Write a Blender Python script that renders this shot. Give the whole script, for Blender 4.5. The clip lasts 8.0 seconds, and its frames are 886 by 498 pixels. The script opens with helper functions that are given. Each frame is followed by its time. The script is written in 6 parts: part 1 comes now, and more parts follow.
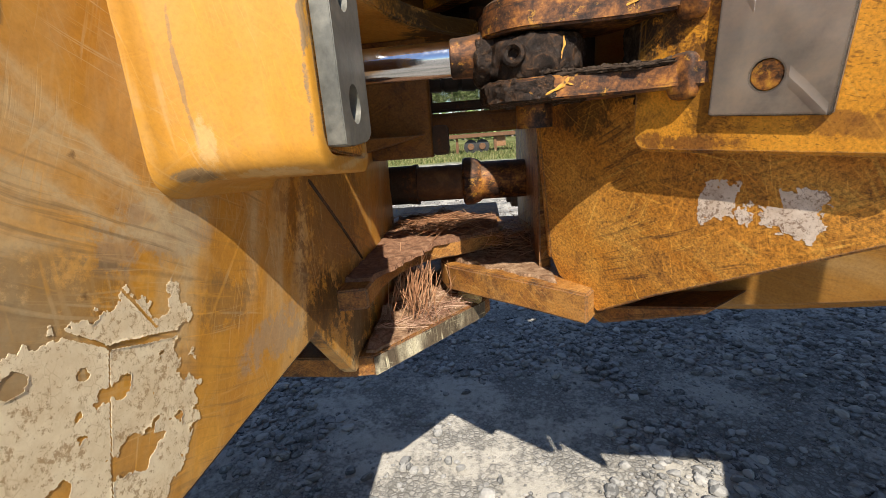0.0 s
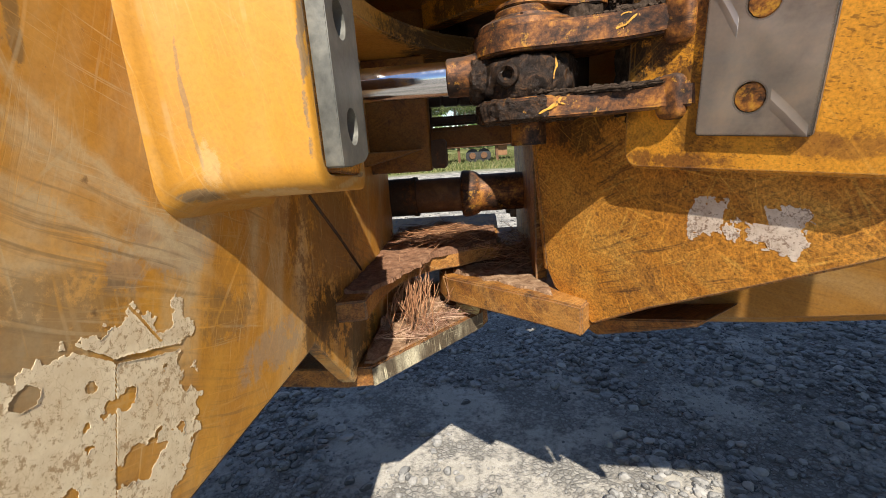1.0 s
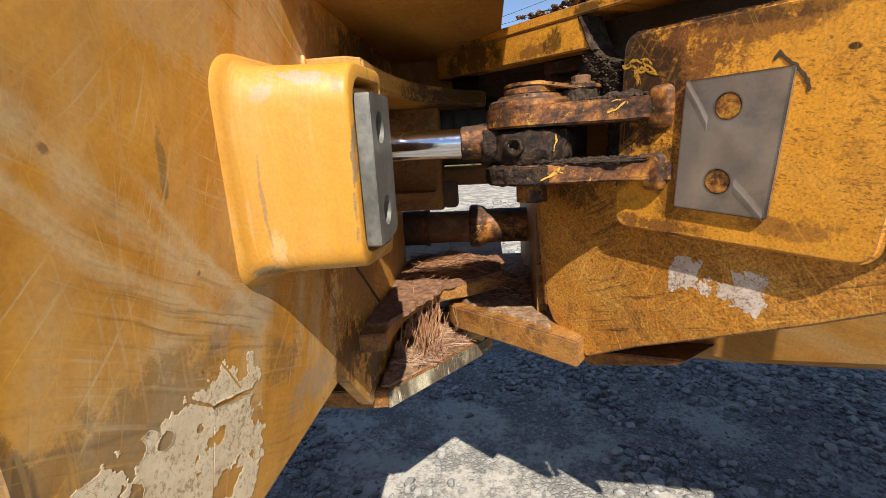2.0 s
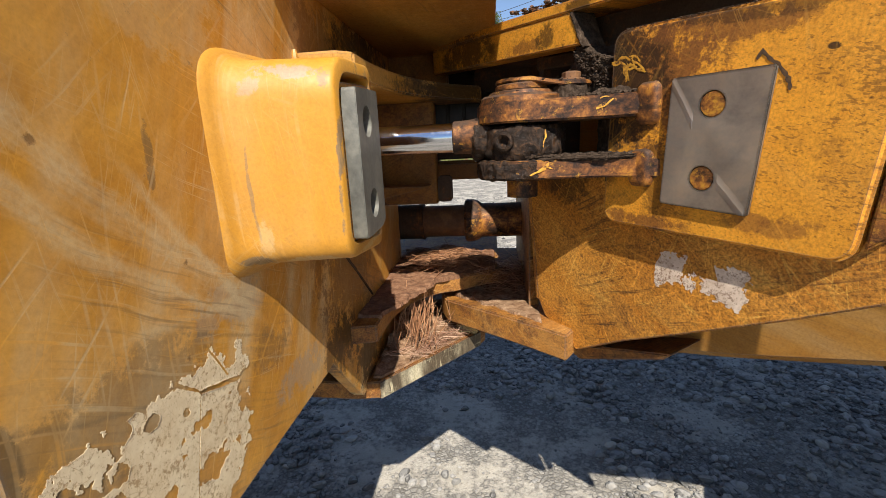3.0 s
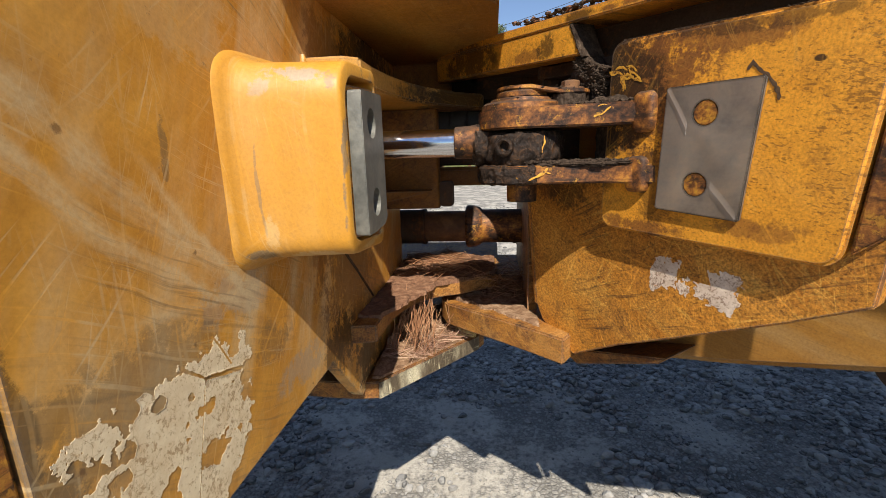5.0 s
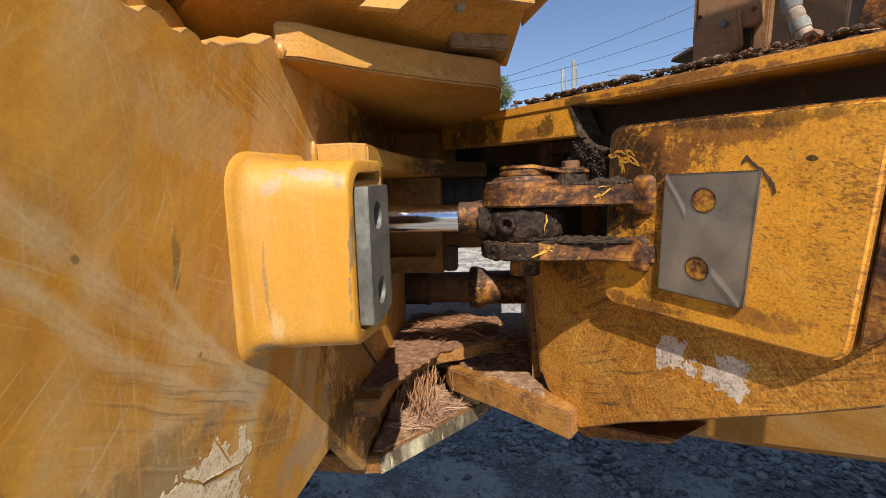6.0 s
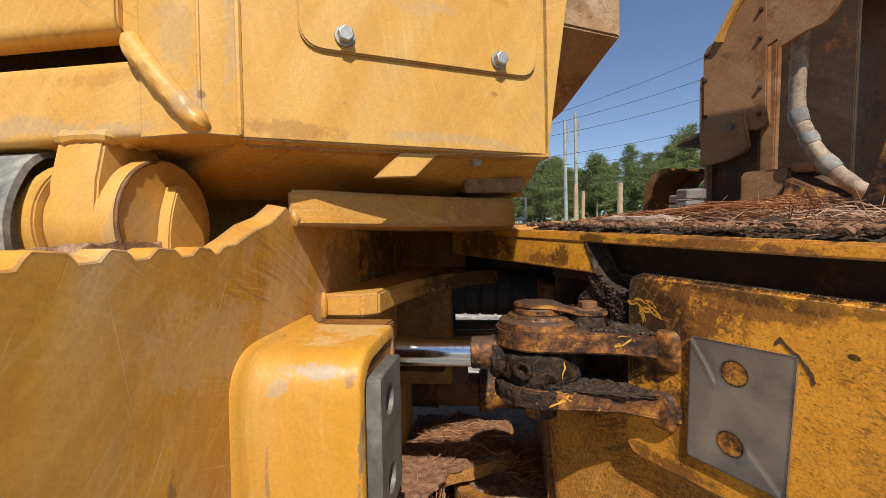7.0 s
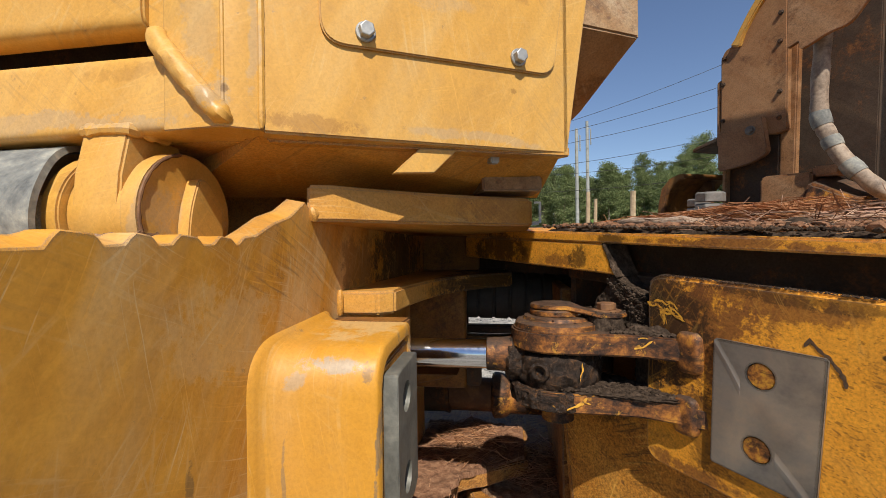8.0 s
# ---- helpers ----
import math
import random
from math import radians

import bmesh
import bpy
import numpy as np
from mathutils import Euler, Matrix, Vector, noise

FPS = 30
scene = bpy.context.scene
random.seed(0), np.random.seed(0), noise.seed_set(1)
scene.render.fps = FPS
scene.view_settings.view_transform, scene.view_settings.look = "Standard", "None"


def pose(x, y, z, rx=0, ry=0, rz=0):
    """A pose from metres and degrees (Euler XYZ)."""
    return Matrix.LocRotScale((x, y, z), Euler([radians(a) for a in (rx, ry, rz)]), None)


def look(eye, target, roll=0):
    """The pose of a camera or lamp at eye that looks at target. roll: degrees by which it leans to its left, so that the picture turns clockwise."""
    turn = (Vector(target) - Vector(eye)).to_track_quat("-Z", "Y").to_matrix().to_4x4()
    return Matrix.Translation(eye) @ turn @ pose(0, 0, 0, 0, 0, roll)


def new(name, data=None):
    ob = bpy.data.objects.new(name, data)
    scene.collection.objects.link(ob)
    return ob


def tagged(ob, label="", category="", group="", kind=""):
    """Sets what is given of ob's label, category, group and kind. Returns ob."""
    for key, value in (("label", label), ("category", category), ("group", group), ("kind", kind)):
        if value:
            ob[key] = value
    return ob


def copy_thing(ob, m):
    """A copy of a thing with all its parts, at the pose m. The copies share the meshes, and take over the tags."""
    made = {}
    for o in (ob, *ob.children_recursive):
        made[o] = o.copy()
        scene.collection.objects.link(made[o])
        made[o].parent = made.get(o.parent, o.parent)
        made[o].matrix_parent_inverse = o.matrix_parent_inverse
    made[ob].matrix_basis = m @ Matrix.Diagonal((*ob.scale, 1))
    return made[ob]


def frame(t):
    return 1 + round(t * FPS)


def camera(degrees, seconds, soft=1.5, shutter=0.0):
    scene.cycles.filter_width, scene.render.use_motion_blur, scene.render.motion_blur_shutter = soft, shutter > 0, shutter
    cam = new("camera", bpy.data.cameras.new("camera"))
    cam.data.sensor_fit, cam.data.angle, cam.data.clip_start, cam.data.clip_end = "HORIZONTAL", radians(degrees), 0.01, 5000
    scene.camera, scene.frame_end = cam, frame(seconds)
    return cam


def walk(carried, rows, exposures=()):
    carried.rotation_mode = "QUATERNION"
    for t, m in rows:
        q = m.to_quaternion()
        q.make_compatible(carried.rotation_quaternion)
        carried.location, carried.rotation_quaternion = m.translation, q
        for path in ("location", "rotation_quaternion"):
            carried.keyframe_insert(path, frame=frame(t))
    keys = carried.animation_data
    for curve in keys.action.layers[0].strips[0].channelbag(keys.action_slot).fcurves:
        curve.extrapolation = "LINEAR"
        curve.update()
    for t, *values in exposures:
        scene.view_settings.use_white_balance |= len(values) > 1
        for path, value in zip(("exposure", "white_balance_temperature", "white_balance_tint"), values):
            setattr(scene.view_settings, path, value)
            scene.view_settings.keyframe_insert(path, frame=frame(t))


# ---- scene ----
cam = camera(90.9, 8.0, soft=0.7)
PATH = [
    (0, (0.113, 0.091, 1.352), (-0.084, 2.014, 0.840), -4.4),
    (0.5, (0.123, 0.089, 1.356), (-0.074, 2.017, 0.862), -4.4),
    (1, (0.124, 0.077, 1.364), (-0.079, 2.009, 0.890), -4.3),
    (1.5, (0.119, 0.035, 1.427), (-0.109, 1.968, 0.968), -3.8),
    (1.7, (0.118, -0.000, 1.460), (-0.106, 1.937, 1.018), -3.6),
    (3, (0.143, -0.020, 1.459), (-0.083, 1.912, 0.990), -2.8),
    (3.5, (0.137, -0.023, 1.461), (-0.075, 1.908, 0.987), -2.4),
    (4, (0.127, -0.025, 1.446), (-0.076, 1.908, 0.974), -2.0),
    (5.5, (0.156, -0.045, 1.457), (-0.091, 1.907, 1.100), -1.8),
    (6, (0.150, -0.036, 1.513), (-0.100, 1.934, 1.276), -1.7),
    (6.2, (0.127, -0.019, 1.580), (-0.073, 1.962, 1.399), -1.9),
    (6.5, (0.137, -0.005, 1.681), (-0.130, 1.974, 1.569), -1.7),
    (7, (0.134, 0.002, 1.692), (-0.133, 1.984, 1.657), -1.2),
    (7.5, (0.125, 0.010, 1.682), (-0.158, 1.990, 1.682), -0.8),
    (8, (0.122, 0.006, 1.676), (-0.191, 1.981, 1.678), -0.7),
]
walk(cam, [(t, look(eye, target, roll)) for t, eye, target, roll in PATH],
     [(0, 0.77), (1.5, 0.74), (4.0, 0.62), (5.5, 0.59), (6.2, 0.54), (6.6, 0.42), (7.2, 0.32), (8, 0.30)])

# ---------------------------------------------------------------- light
SUN_DIR = Vector((-0.23, 1.0, -1.07)).normalized()
sun = new("sun", bpy.data.lights.new("sun", "SUN"))
sun.data.energy, sun.data.angle, sun.data.color = 5.0, radians(0.55), (1.0, 0.94, 0.85)
sun.matrix_world = SUN_DIR.to_track_quat("-Z", "Y").to_matrix().to_4x4()
world = bpy.data.worlds.new("sky")
scene.world = world
world.use_nodes = True
sky = world.node_tree.nodes.new("ShaderNodeTexSky")
sky.sky_type, sky.sun_disc = "NISHITA", False
sky.sun_elevation = math.asin(-SUN_DIR.z)
sky.sun_rotation = math.atan2(-SUN_DIR.x, -SUN_DIR.y)
sky.air_density, sky.dust_density, sky.ozone_density = 1.0, 0.0, 3.0
back = world.node_tree.nodes["Background"]
back.inputs["Strength"].default_value = 0.088
rich = world.node_tree.nodes.new("ShaderNodeHueSaturation")
rich.inputs["Hue"].default_value, rich.inputs["Saturation"].default_value = 0.506, 1.0
world.node_tree.links.new(sky.outputs[0], rich.inputs["Color"])
world.node_tree.links.new(rich.outputs[0], back.inputs[0])


# ---------------------------------------------------------------- materials
class Mat:
    """A small node-tree writer."""

    def __init__(self, name):
        self.m = bpy.data.materials.new(name)
        self.m.use_nodes = True
        self.t = self.m.node_tree
        self.n, self.l = self.t.nodes, self.t.links
        self.b = self.n["Principled BSDF"]
        self.co = self.n.new("ShaderNodeTexCoord").outputs["Object"]

    def put(self, socket, value):
        if hasattr(value, "is_output"):
            self.l.new(value, socket)
        else:
            socket.default_value = value

    def map(self, scale=(1, 1, 1), rot=(0, 0, 0), loc=(0, 0, 0)):
        k = self.n.new("ShaderNodeMapping")
        self.l.new(self.co, k.inputs["Vector"])
        k.inputs["Scale"].default_value = scale
        k.inputs["Rotation"].default_value = [radians(a) for a in rot]
        k.inputs["Location"].default_value = loc
        return k.outputs[0]

    def noise(self, scale, detail=4, rough=0.55, vec=None, dist=0.0):
        k = self.n.new("ShaderNodeTexNoise")
        self.l.new(vec or self.co, k.inputs["Vector"])
        k.inputs["Scale"].default_value, k.inputs["Detail"].default_value = scale, detail
        k.inputs["Roughness"].default_value, k.inputs["Distortion"].default_value = rough, dist
        return k.outputs["Fac"]

    def voronoi(self, scale, feature="F1", vec=None, out="Distance", rnd=1.0):
        k = self.n.new("ShaderNodeTexVoronoi")
        k.feature = feature
        self.l.new(vec or self.co, k.inputs["Vector"])
        k.inputs["Scale"].default_value, k.inputs["Randomness"].default_value = scale, rnd
        return k.outputs[out]

    def ramp(self, fac, stops, ease=False):
        k = self.n.new("ShaderNodeValToRGB")
        k.color_ramp.interpolation = "EASE" if ease else "LINEAR"
        e = k.color_ramp.elements
        while len(e) < len(stops):
            e.new(0.5)
        for s, (p, c) in zip(e, stops):
            s.position = p
            s.color = (*c, 1) if isinstance(c, tuple) else (c, c, c, 1)
        self.l.new(fac, k.inputs[0])
        return k.outputs[0]

    def mix(self, fac, a, b, kind="MIX"):
        k = self.n.new("ShaderNodeMix")
        k.data_type, k.blend_type = "RGBA", kind
        self.put(k.inputs[0], fac)
        self.put(k.inputs[6], (*a, 1) if isinstance(a, tuple) else a)
        self.put(k.inputs[7], (*b, 1) if isinstance(b, tuple) else b)
        return k.outputs[2]

    def math(self, op, a, b=0.0, clamp=False):
        k = self.n.new("ShaderNodeMath")
        k.operation, k.use_clamp = op, clamp
        self.put(k.inputs[0], a)
        self.put(k.inputs[1], b)
        return k.outputs[0]

    def rand(self):
        return self.n.new("ShaderNodeObjectInfo").outputs["Random"]

    def island(self):
        return self.n.new("ShaderNodeNewGeometry").outputs["Random Per Island"]

    def edge(self, radius=0.004):
        """Where edges are sharp, for worn arrises."""
        k = self.n.new("ShaderNodeBevel")
        k.samples, k.inputs["Radius"].default_value = 4, radius
        g = self.n.new("ShaderNodeNewGeometry")
        d = self.n.new("ShaderNodeVectorMath")
        d.operation = "DOT_PRODUCT"
        self.l.new(k.outputs[0], d.inputs[0])
        self.l.new(g.outputs["Normal"], d.inputs[1])
        return self.math("SUBTRACT", 1.0, d.outputs["Value"], True)

    def bump(self, height, strength=0.3, dist=0.002, under=None):
        k = self.n.new("ShaderNodeBump")
        self.put(k.inputs["Height"], height)
        k.inputs["Strength"].default_value, k.inputs["Distance"].default_value = strength, dist
        if under:
            self.l.new(under, k.inputs["Normal"])
        return k.outputs[0]

    def done(self, color, rough=0.5, metal=0.0, normal=None, spec=0.5):
        self.put(self.b.inputs["Base Color"], (*color, 1) if isinstance(color, tuple) else color)
        self.put(self.b.inputs["Roughness"], rough)
        self.put(self.b.inputs["Metallic"], metal)
        self.b.inputs["Specular IOR Level"].default_value = spec
        if normal:
            self.l.new(normal, self.b.inputs["Normal"])
        return self.m


def paint(name, base, pale, grime, plane=(0, 0), dust=0.4, scratch=0.5, angles=(40, -35, 75, 10), mottle=0.5, rust=0.0, dashes=0.0, bands=(), grime_amt=0.4, rough=0.42, worn=0.45, rust_size=6.0, patches=(), speck=0.5, chips=0.5, grain=0.4, spots=0.6):
    """Machine enamel: dust blots, long scratches, grime, rust breaking through. plane: which way the sheet faces (0:
    along x, 1: along y) and its turn.
    bands: scuffs along a curve (c0, c1, c2, from, to, width, power); patches: stains, some painted for shade (u, v, ru,
    rv, colour, power)."""
    m = Mat(name)

    def shaken(scale, amount):
        nv = m.n.new("ShaderNodeTexNoise")
        m.l.new(m.co, nv.inputs["Vector"])
        nv.inputs["Scale"].default_value, nv.inputs["Detail"].default_value = scale, 3
        k = m.n.new("ShaderNodeVectorMath")
        k.operation = "MULTIPLY_ADD"
        m.l.new(nv.outputs["Color"], k.inputs[0])
        k.inputs[1].default_value = (amount,) * 3
        m.l.new(m.co, k.inputs[2])
        q = m.n.new("ShaderNodeVectorMath")
        q.operation = "SUBTRACT"
        m.l.new(k.outputs[0], q.inputs[0])
        q.inputs[1].default_value = (amount / 2,) * 3
        return q.outputs[0]
    bent = shaken(2.4, 0.07)
    tones = {"pale": pale, "grime": grime, "rust": (0.17, 0.062, 0.018), "black": (0.012, 0.008, 0.006), "grey": (0.30, 0.26, 0.20), "base": base}

    def streak(angle, along, across, seed, detail=2, src=None):
        k = m.n.new("ShaderNodeMapping")
        k.vector_type = "TEXTURE"
        m.l.new(src or bent, k.inputs["Vector"])
        k.inputs["Rotation"].default_value = (radians(angle), 0, radians(plane[1])) if plane[0] == 0 else (0, radians(angle), radians(plane[1]))
        k.inputs["Scale"].default_value = (1 / 6.0, 1 / along, 1 / across) if plane[0] == 0 else (1 / along, 1 / 6.0, 1 / across)
        k.inputs["Location"].default_value = (seed * 1.7, seed * 0.9, seed * 2.3)
        return m.noise(1.0, detail, 0.55, vec=k.outputs[0])
    deep = tuple(c * k for c, k in zip(base, (0.62, 0.5, 0.4)))
    big = m.noise(2.3, 5, 0.62, dist=0.5)
    mid = m.noise(9.0, 7, 0.72, dist=0.4)
    fine = m.noise(70, 5, 0.7)
    grit = m.noise(260, 3, 0.65)
    col = m.mix(m.math("MULTIPLY", m.ramp(m.math("ADD", m.math("MULTIPLY", big, 0.5), m.math("MULTIPLY", mid, 0.5)), [(0.4, 0.0), (0.60, 1.0)]), mottle), base, deep)
    col = m.mix(m.math("MULTIPLY", m.ramp(fine, [(0.45, 0.0), (0.75, 1.0)]), grain), col, deep)
    broad = streak(angles[0], 2.5, 17, 4.0, 4)
    film = m.math("MULTIPLY", m.ramp(broad, [(0.46, 0.0), (0.68, 1.0)]), m.ramp(m.noise(1.7, 4, 0.6), [(0.36, 0.0), (0.6, 1.0)]))
    film = m.math("MULTIPLY", film, m.ramp(fine, [(0.25, 0.55), (0.65, 1.0)]))
    col = m.mix(m.math("MULTIPLY", film, dust), col, pale)
    rubbed = m.math("ADD", m.math("MULTIPLY", streak(angles[0] + 6, 3.5, 45, 21.0, 5), 0.6), m.math("MULTIPLY", streak(angles[-1], 6, 120, 33.0, 4), 0.4))
    col = m.mix(0.3 * min(1.0, dust + 0.3), col, m.ramp(rubbed, [(0.36, (0.66, 0.60, 0.52)), (0.5, (1.0, 1.0, 1.0)), (0.64, (1.16, 1.20, 1.35))]), "MULTIPLY")
    if rust:
        src = m.math("ADD", m.noise(rust_size, 9, 0.74, dist=0.35), m.math("MULTIPLY", m.math("SUBTRACT", m.noise(rust_size * 9, 5, 0.75), 0.5), 0.55))
        r = m.ramp(src, [(0.57 - 0.13 * rust, 0.0), (0.69 - 0.1 * rust, 1.0)])
        tone = m.ramp(m.math("ADD", m.math("MULTIPLY", m.noise(19, 6, 0.7), 0.6), m.math("MULTIPLY", fine, 0.4)), [(0.36, (0.018, 0.010, 0.006)), (0.46, (0.075, 0.030, 0.012)), (0.55, (0.19, 0.070, 0.018)), (0.68, (0.36, 0.15, 0.04))])
        col = m.mix(m.math("MULTIPLY", r, min(1.0, 0.45 + 0.5 * rust)), col, tone)
    else:
        r = m.ramp(m.noise(8, 8, 0.75), [(0.70, 0.0), (0.74, 1.0)])
        col = m.mix(m.math("MULTIPLY", r, 0.5), col, grime)
    soot = m.math("MULTIPLY", m.ramp(m.noise(3.4, 7, 0.7, vec=m.map(loc=(5, 3, 8))), [(0.52, 0.0), (0.72, 1.0)]), m.ramp(fine, [(0.35, 0.35), (0.6, 1.0)]))
    col = m.mix(m.math("MULTIPLY", soot, grime_amt), col, grime)
    if bands or patches:
        sep = m.n.new("ShaderNodeSeparateXYZ")
        torn = shaken(5.0, 0.05)
        m.l.new(torn, sep.inputs[0])
        u, v = sep.outputs["Y" if plane[0] == 0 else "X"], sep.outputs["Z"]
        tear = m.math("ADD", m.math("MULTIPLY", m.noise(24, 8, 0.78), 0.75), m.math("MULTIPLY", m.noise(120, 4, 0.7), 0.25))
    for pu, pv, ru, rv, tint, power in patches:
        du, dv = m.math("DIVIDE", m.math("SUBTRACT", u, pu), ru), m.math("DIVIDE", m.math("SUBTRACT", v, pv), rv)
        d = m.math("SQRT", m.math("ADD", m.math("MULTIPLY", du, du), m.math("MULTIPLY", dv, dv)))
        k = m.math("ADD", m.math("SUBTRACT", 0.76, m.math("MULTIPLY", d, 0.55)), m.math("MULTIPLY", m.math("SUBTRACT", tear, 0.5), 2.9))
        k = m.math("MULTIPLY", m.ramp(k, [(0.27, 0.0), (0.46, 1.0)]), m.ramp(d, [(0.75, 1.0), (1.25, 0.0)]))
        col = m.mix(m.math("MULTIPLY", k, power), col, tones[tint])
    for c0, c1, c2, u0, u1, width, power in bands:
        curve = m.math("ADD", m.math("MULTIPLY", m.math("ADD", m.math("MULTIPLY", u, c2), c1), u), c0)
        off = m.math("DIVIDE", m.math("ABSOLUTE", m.math("SUBTRACT", v, curve)), width)
        along = m.math("MULTIPLY", m.ramp(m.math("SUBTRACT", u, u0), [(0.0, 0.0), (0.04, 1.0)]), m.ramp(m.math("SUBTRACT", u1, u), [(0.0, 0.0), (0.05, 1.0)]))
        ang = math.degrees(math.atan(c1 + 2 * c2 * (u0 + u1) / 2))
        marl = m.math("ADD", m.math("MULTIPLY", streak(ang, 7, 210, c0 * 31, 4, torn), 0.3), m.math("MULTIPLY", tear, 0.7))
        k = m.math("ADD", m.math("SUBTRACT", 0.75, m.math("MULTIPLY", off, 0.55)), m.math("MULTIPLY", m.math("SUBTRACT", marl, 0.5), 2.4))
        k = m.math("MULTIPLY", m.math("MULTIPLY", m.ramp(k, [(0.25, 0.0), (0.85, 1.0)]), m.ramp(off, [(0.5, 1.0), (1.5, 0.0)])), along)
        col = m.mix(m.math("MULTIPLY", k, abs(power)), col, pale if power > 0 else grime)
    if dashes:
        k = m.ramp(m.math("ADD", streak(12, 150, 380, 9.0, 4, m.co), m.math("MULTIPLY", m.math("SUBTRACT", mid, 0.5), 0.7)), [(0.60, 0.0), (0.66, 1.0)])
        col = m.mix(m.math("MULTIPLY", k, dashes), col, grime)
    marks = None
    for n, a in enumerate(angles):
        for along, across, lo in ((4.5, 150, 0.60), (9.0, 420, 0.61)):
            k = m.ramp(streak(a + 9 * n * (across > 300), along, across, n * 3.3 + across), [(lo, 0.0), (lo + 0.08, 1.0)])
            where = m.ramp(m.noise(4.2, 5, 0.65, vec=m.map(loc=(7.0 * n + across, 2, 1))), [(0.45, 0.0), (0.64, 1.0)])
            k = m.math("MULTIPLY", k, where)
            marks = k if marks is None else m.math("MAXIMUM", marks, k)
    lightmark = m.mix(m.ramp(m.noise(14, 3), [(0.45, 0.0), (0.55, 1.0)]), pale, tuple(min(1, c * 1.25) for c in base))
    col = m.mix(m.math("MULTIPLY", marks, scratch), col, lightmark)
    dark = m.math("MULTIPLY", m.ramp(streak(angles[1], 9.0, 200, 77.0, 4), [(0.55, 0.0), (0.68, 1.0)]), m.ramp(m.noise(4, 5, 0.65), [(0.46, 0.0), (0.62, 1.0)]))
    col = m.mix(m.math("MULTIPLY", dark, scratch), col, grime)
    chip = m.ramp(m.math("ADD", m.noise(55, 8, 0.8), m.math("MULTIPLY", m.math("SUBTRACT", mid, 0.5), 0.5)), [(0.66, 0.0), (0.70, 1.0)])
    col = m.mix(m.math("MULTIPLY", chip, chips), col, grime)
    if spots:
        flat = m.map((0, 1, 1) if plane[0] == 0 else (1, 0, 1), (0, 0, -plane[1]) if plane[0] else (0, 0, 0))
        near, tint_of = m.voronoi(19, "F1", flat), m.voronoi(19, "F1", flat, "Color")
        spot = m.math("ADD", m.math("MULTIPLY", near, 1.0), m.math("MULTIPLY", m.math("SUBTRACT", m.noise(90, 4, 0.7), 0.5), 0.22))
        spot = m.math("MULTIPLY", m.ramp(spot, [(0.05, 1.0), (0.09, 0.0)]), m.ramp(tint_of, [(0.56, 0.0), (0.60, 1.0)]))
        col = m.mix(m.math("MULTIPLY", spot, spots), col, (0.085, 0.034, 0.014))
    col = m.mix(speck, col, m.ramp(grit, [(0.34, 0.5), (0.5, 1.04), (0.66, 1.4)]), "MULTIPLY")
    rim = m.ramp(m.math("MULTIPLY", m.edge(0.009 if worn > 0.9 else 0.004), m.math("ADD", m.noise(60, 4, 0.7), 0.2)), [(0.06, 0.0), (0.14, 1.0)])
    col = m.mix(m.math("MULTIPLY", rim, worn), col, (0.16, 0.13, 0.105))
    rgh = m.ramp(m.math("ADD", m.math("MULTIPLY", film, 0.4), m.math("MULTIPLY", fine, 0.6)), [(0.1, rough - 0.1), (0.8, rough + 0.25)])
    h = m.math("ADD", m.math("ADD", m.math("MULTIPLY", fine, 0.35), m.math("MULTIPLY", grit, 0.12)), m.math("MULTIPLY", m.noise(6, 2), 0.9))
    h = m.math("SUBTRACT", h, m.math("MULTIPLY", m.math("MAXIMUM", m.math("MULTIPLY", m.math("MAXIMUM", marks, r), 0.4), chip), 0.35))
    return m.done(col, rgh, 0.0, m.bump(h, 0.18, 0.002), 0.35)


OCHRE, DARK = (0.58, 0.42, 0.18), (0.075, 0.05, 0.027)
yellow = paint("yellow_enamel", (0.57, 0.285, 0.05), OCHRE, DARK, (1, 39), 0.45, 0.35, mottle=0.6)
# rust and black patches past y 0.8 also paint in shade there
yellow_plate = paint("scuffed_yellow_plate", (0.62, 0.300, 0.042), (0.60, 0.46, 0.25), (0.12, 0.088, 0.050), (0, 0), 0.85, 0.48, (66, -27, 82, 40), 0.6, 0.0, 0.0,
                     ((1.818, -1.663, 1.191, 0.16, 0.50, 0.030, 0.55), (1.763, -1.721, 1.412, 0.16, 0.48, 0.022, 0.6), (1.836, -1.209, 0, 0.30, 0.50, 0.016, 0.5), (1.345, -0.12, 0, 0.27, 0.50, 0.010, 0.45),
                      (1.400, -0.52, 0, 0.16, 0.46, 0.005, -0.40), (1.330, -0.46, 0, 0.16, 0.36, 0.005, -0.45), (1.455, -0.48, 0, 0.34, 0.58, 0.005, -0.4)), 0.55, 0.46, 0.95,
                     patches=((0.180, 1.30, 0.012, 0.08, "black", 0.6), (0.43, 1.29, 0.09, 0.04, "grey", 0.45), (0.50, 1.20, 0.07, 0.04, "grime", 0.40), (0.58, 1.12, 0.11, 0.04, "grey", 0.5), (0.345, 1.465, 0.006, 0.05, "grime", 0.6), (0.26, 1.25, 0.16, 0.07, "grime", 0.45),
                              (0.195, 1.16, 0.02, 0.12, "grime", 0.55), (0.86, 1.25, 0.24, 0.30, "rust", 0.5), (0.84, 1.20, 0.20, 0.20, "black", 0.22), (0.76, 1.08, 0.12, 0.08, "black", 0.7), (0.80, 1.66, 0.15, 0.07, "rust", 0.55), (1.10, 1.65, 0.30, 0.14, "black", 0.85), (0.94, 0.98, 0.16, 0.12, "black", 0.8), (0.40, 1.60, 0.10, 0.07, "pale", 0.25)), speck=0.14, chips=0.4, grain=0.05)
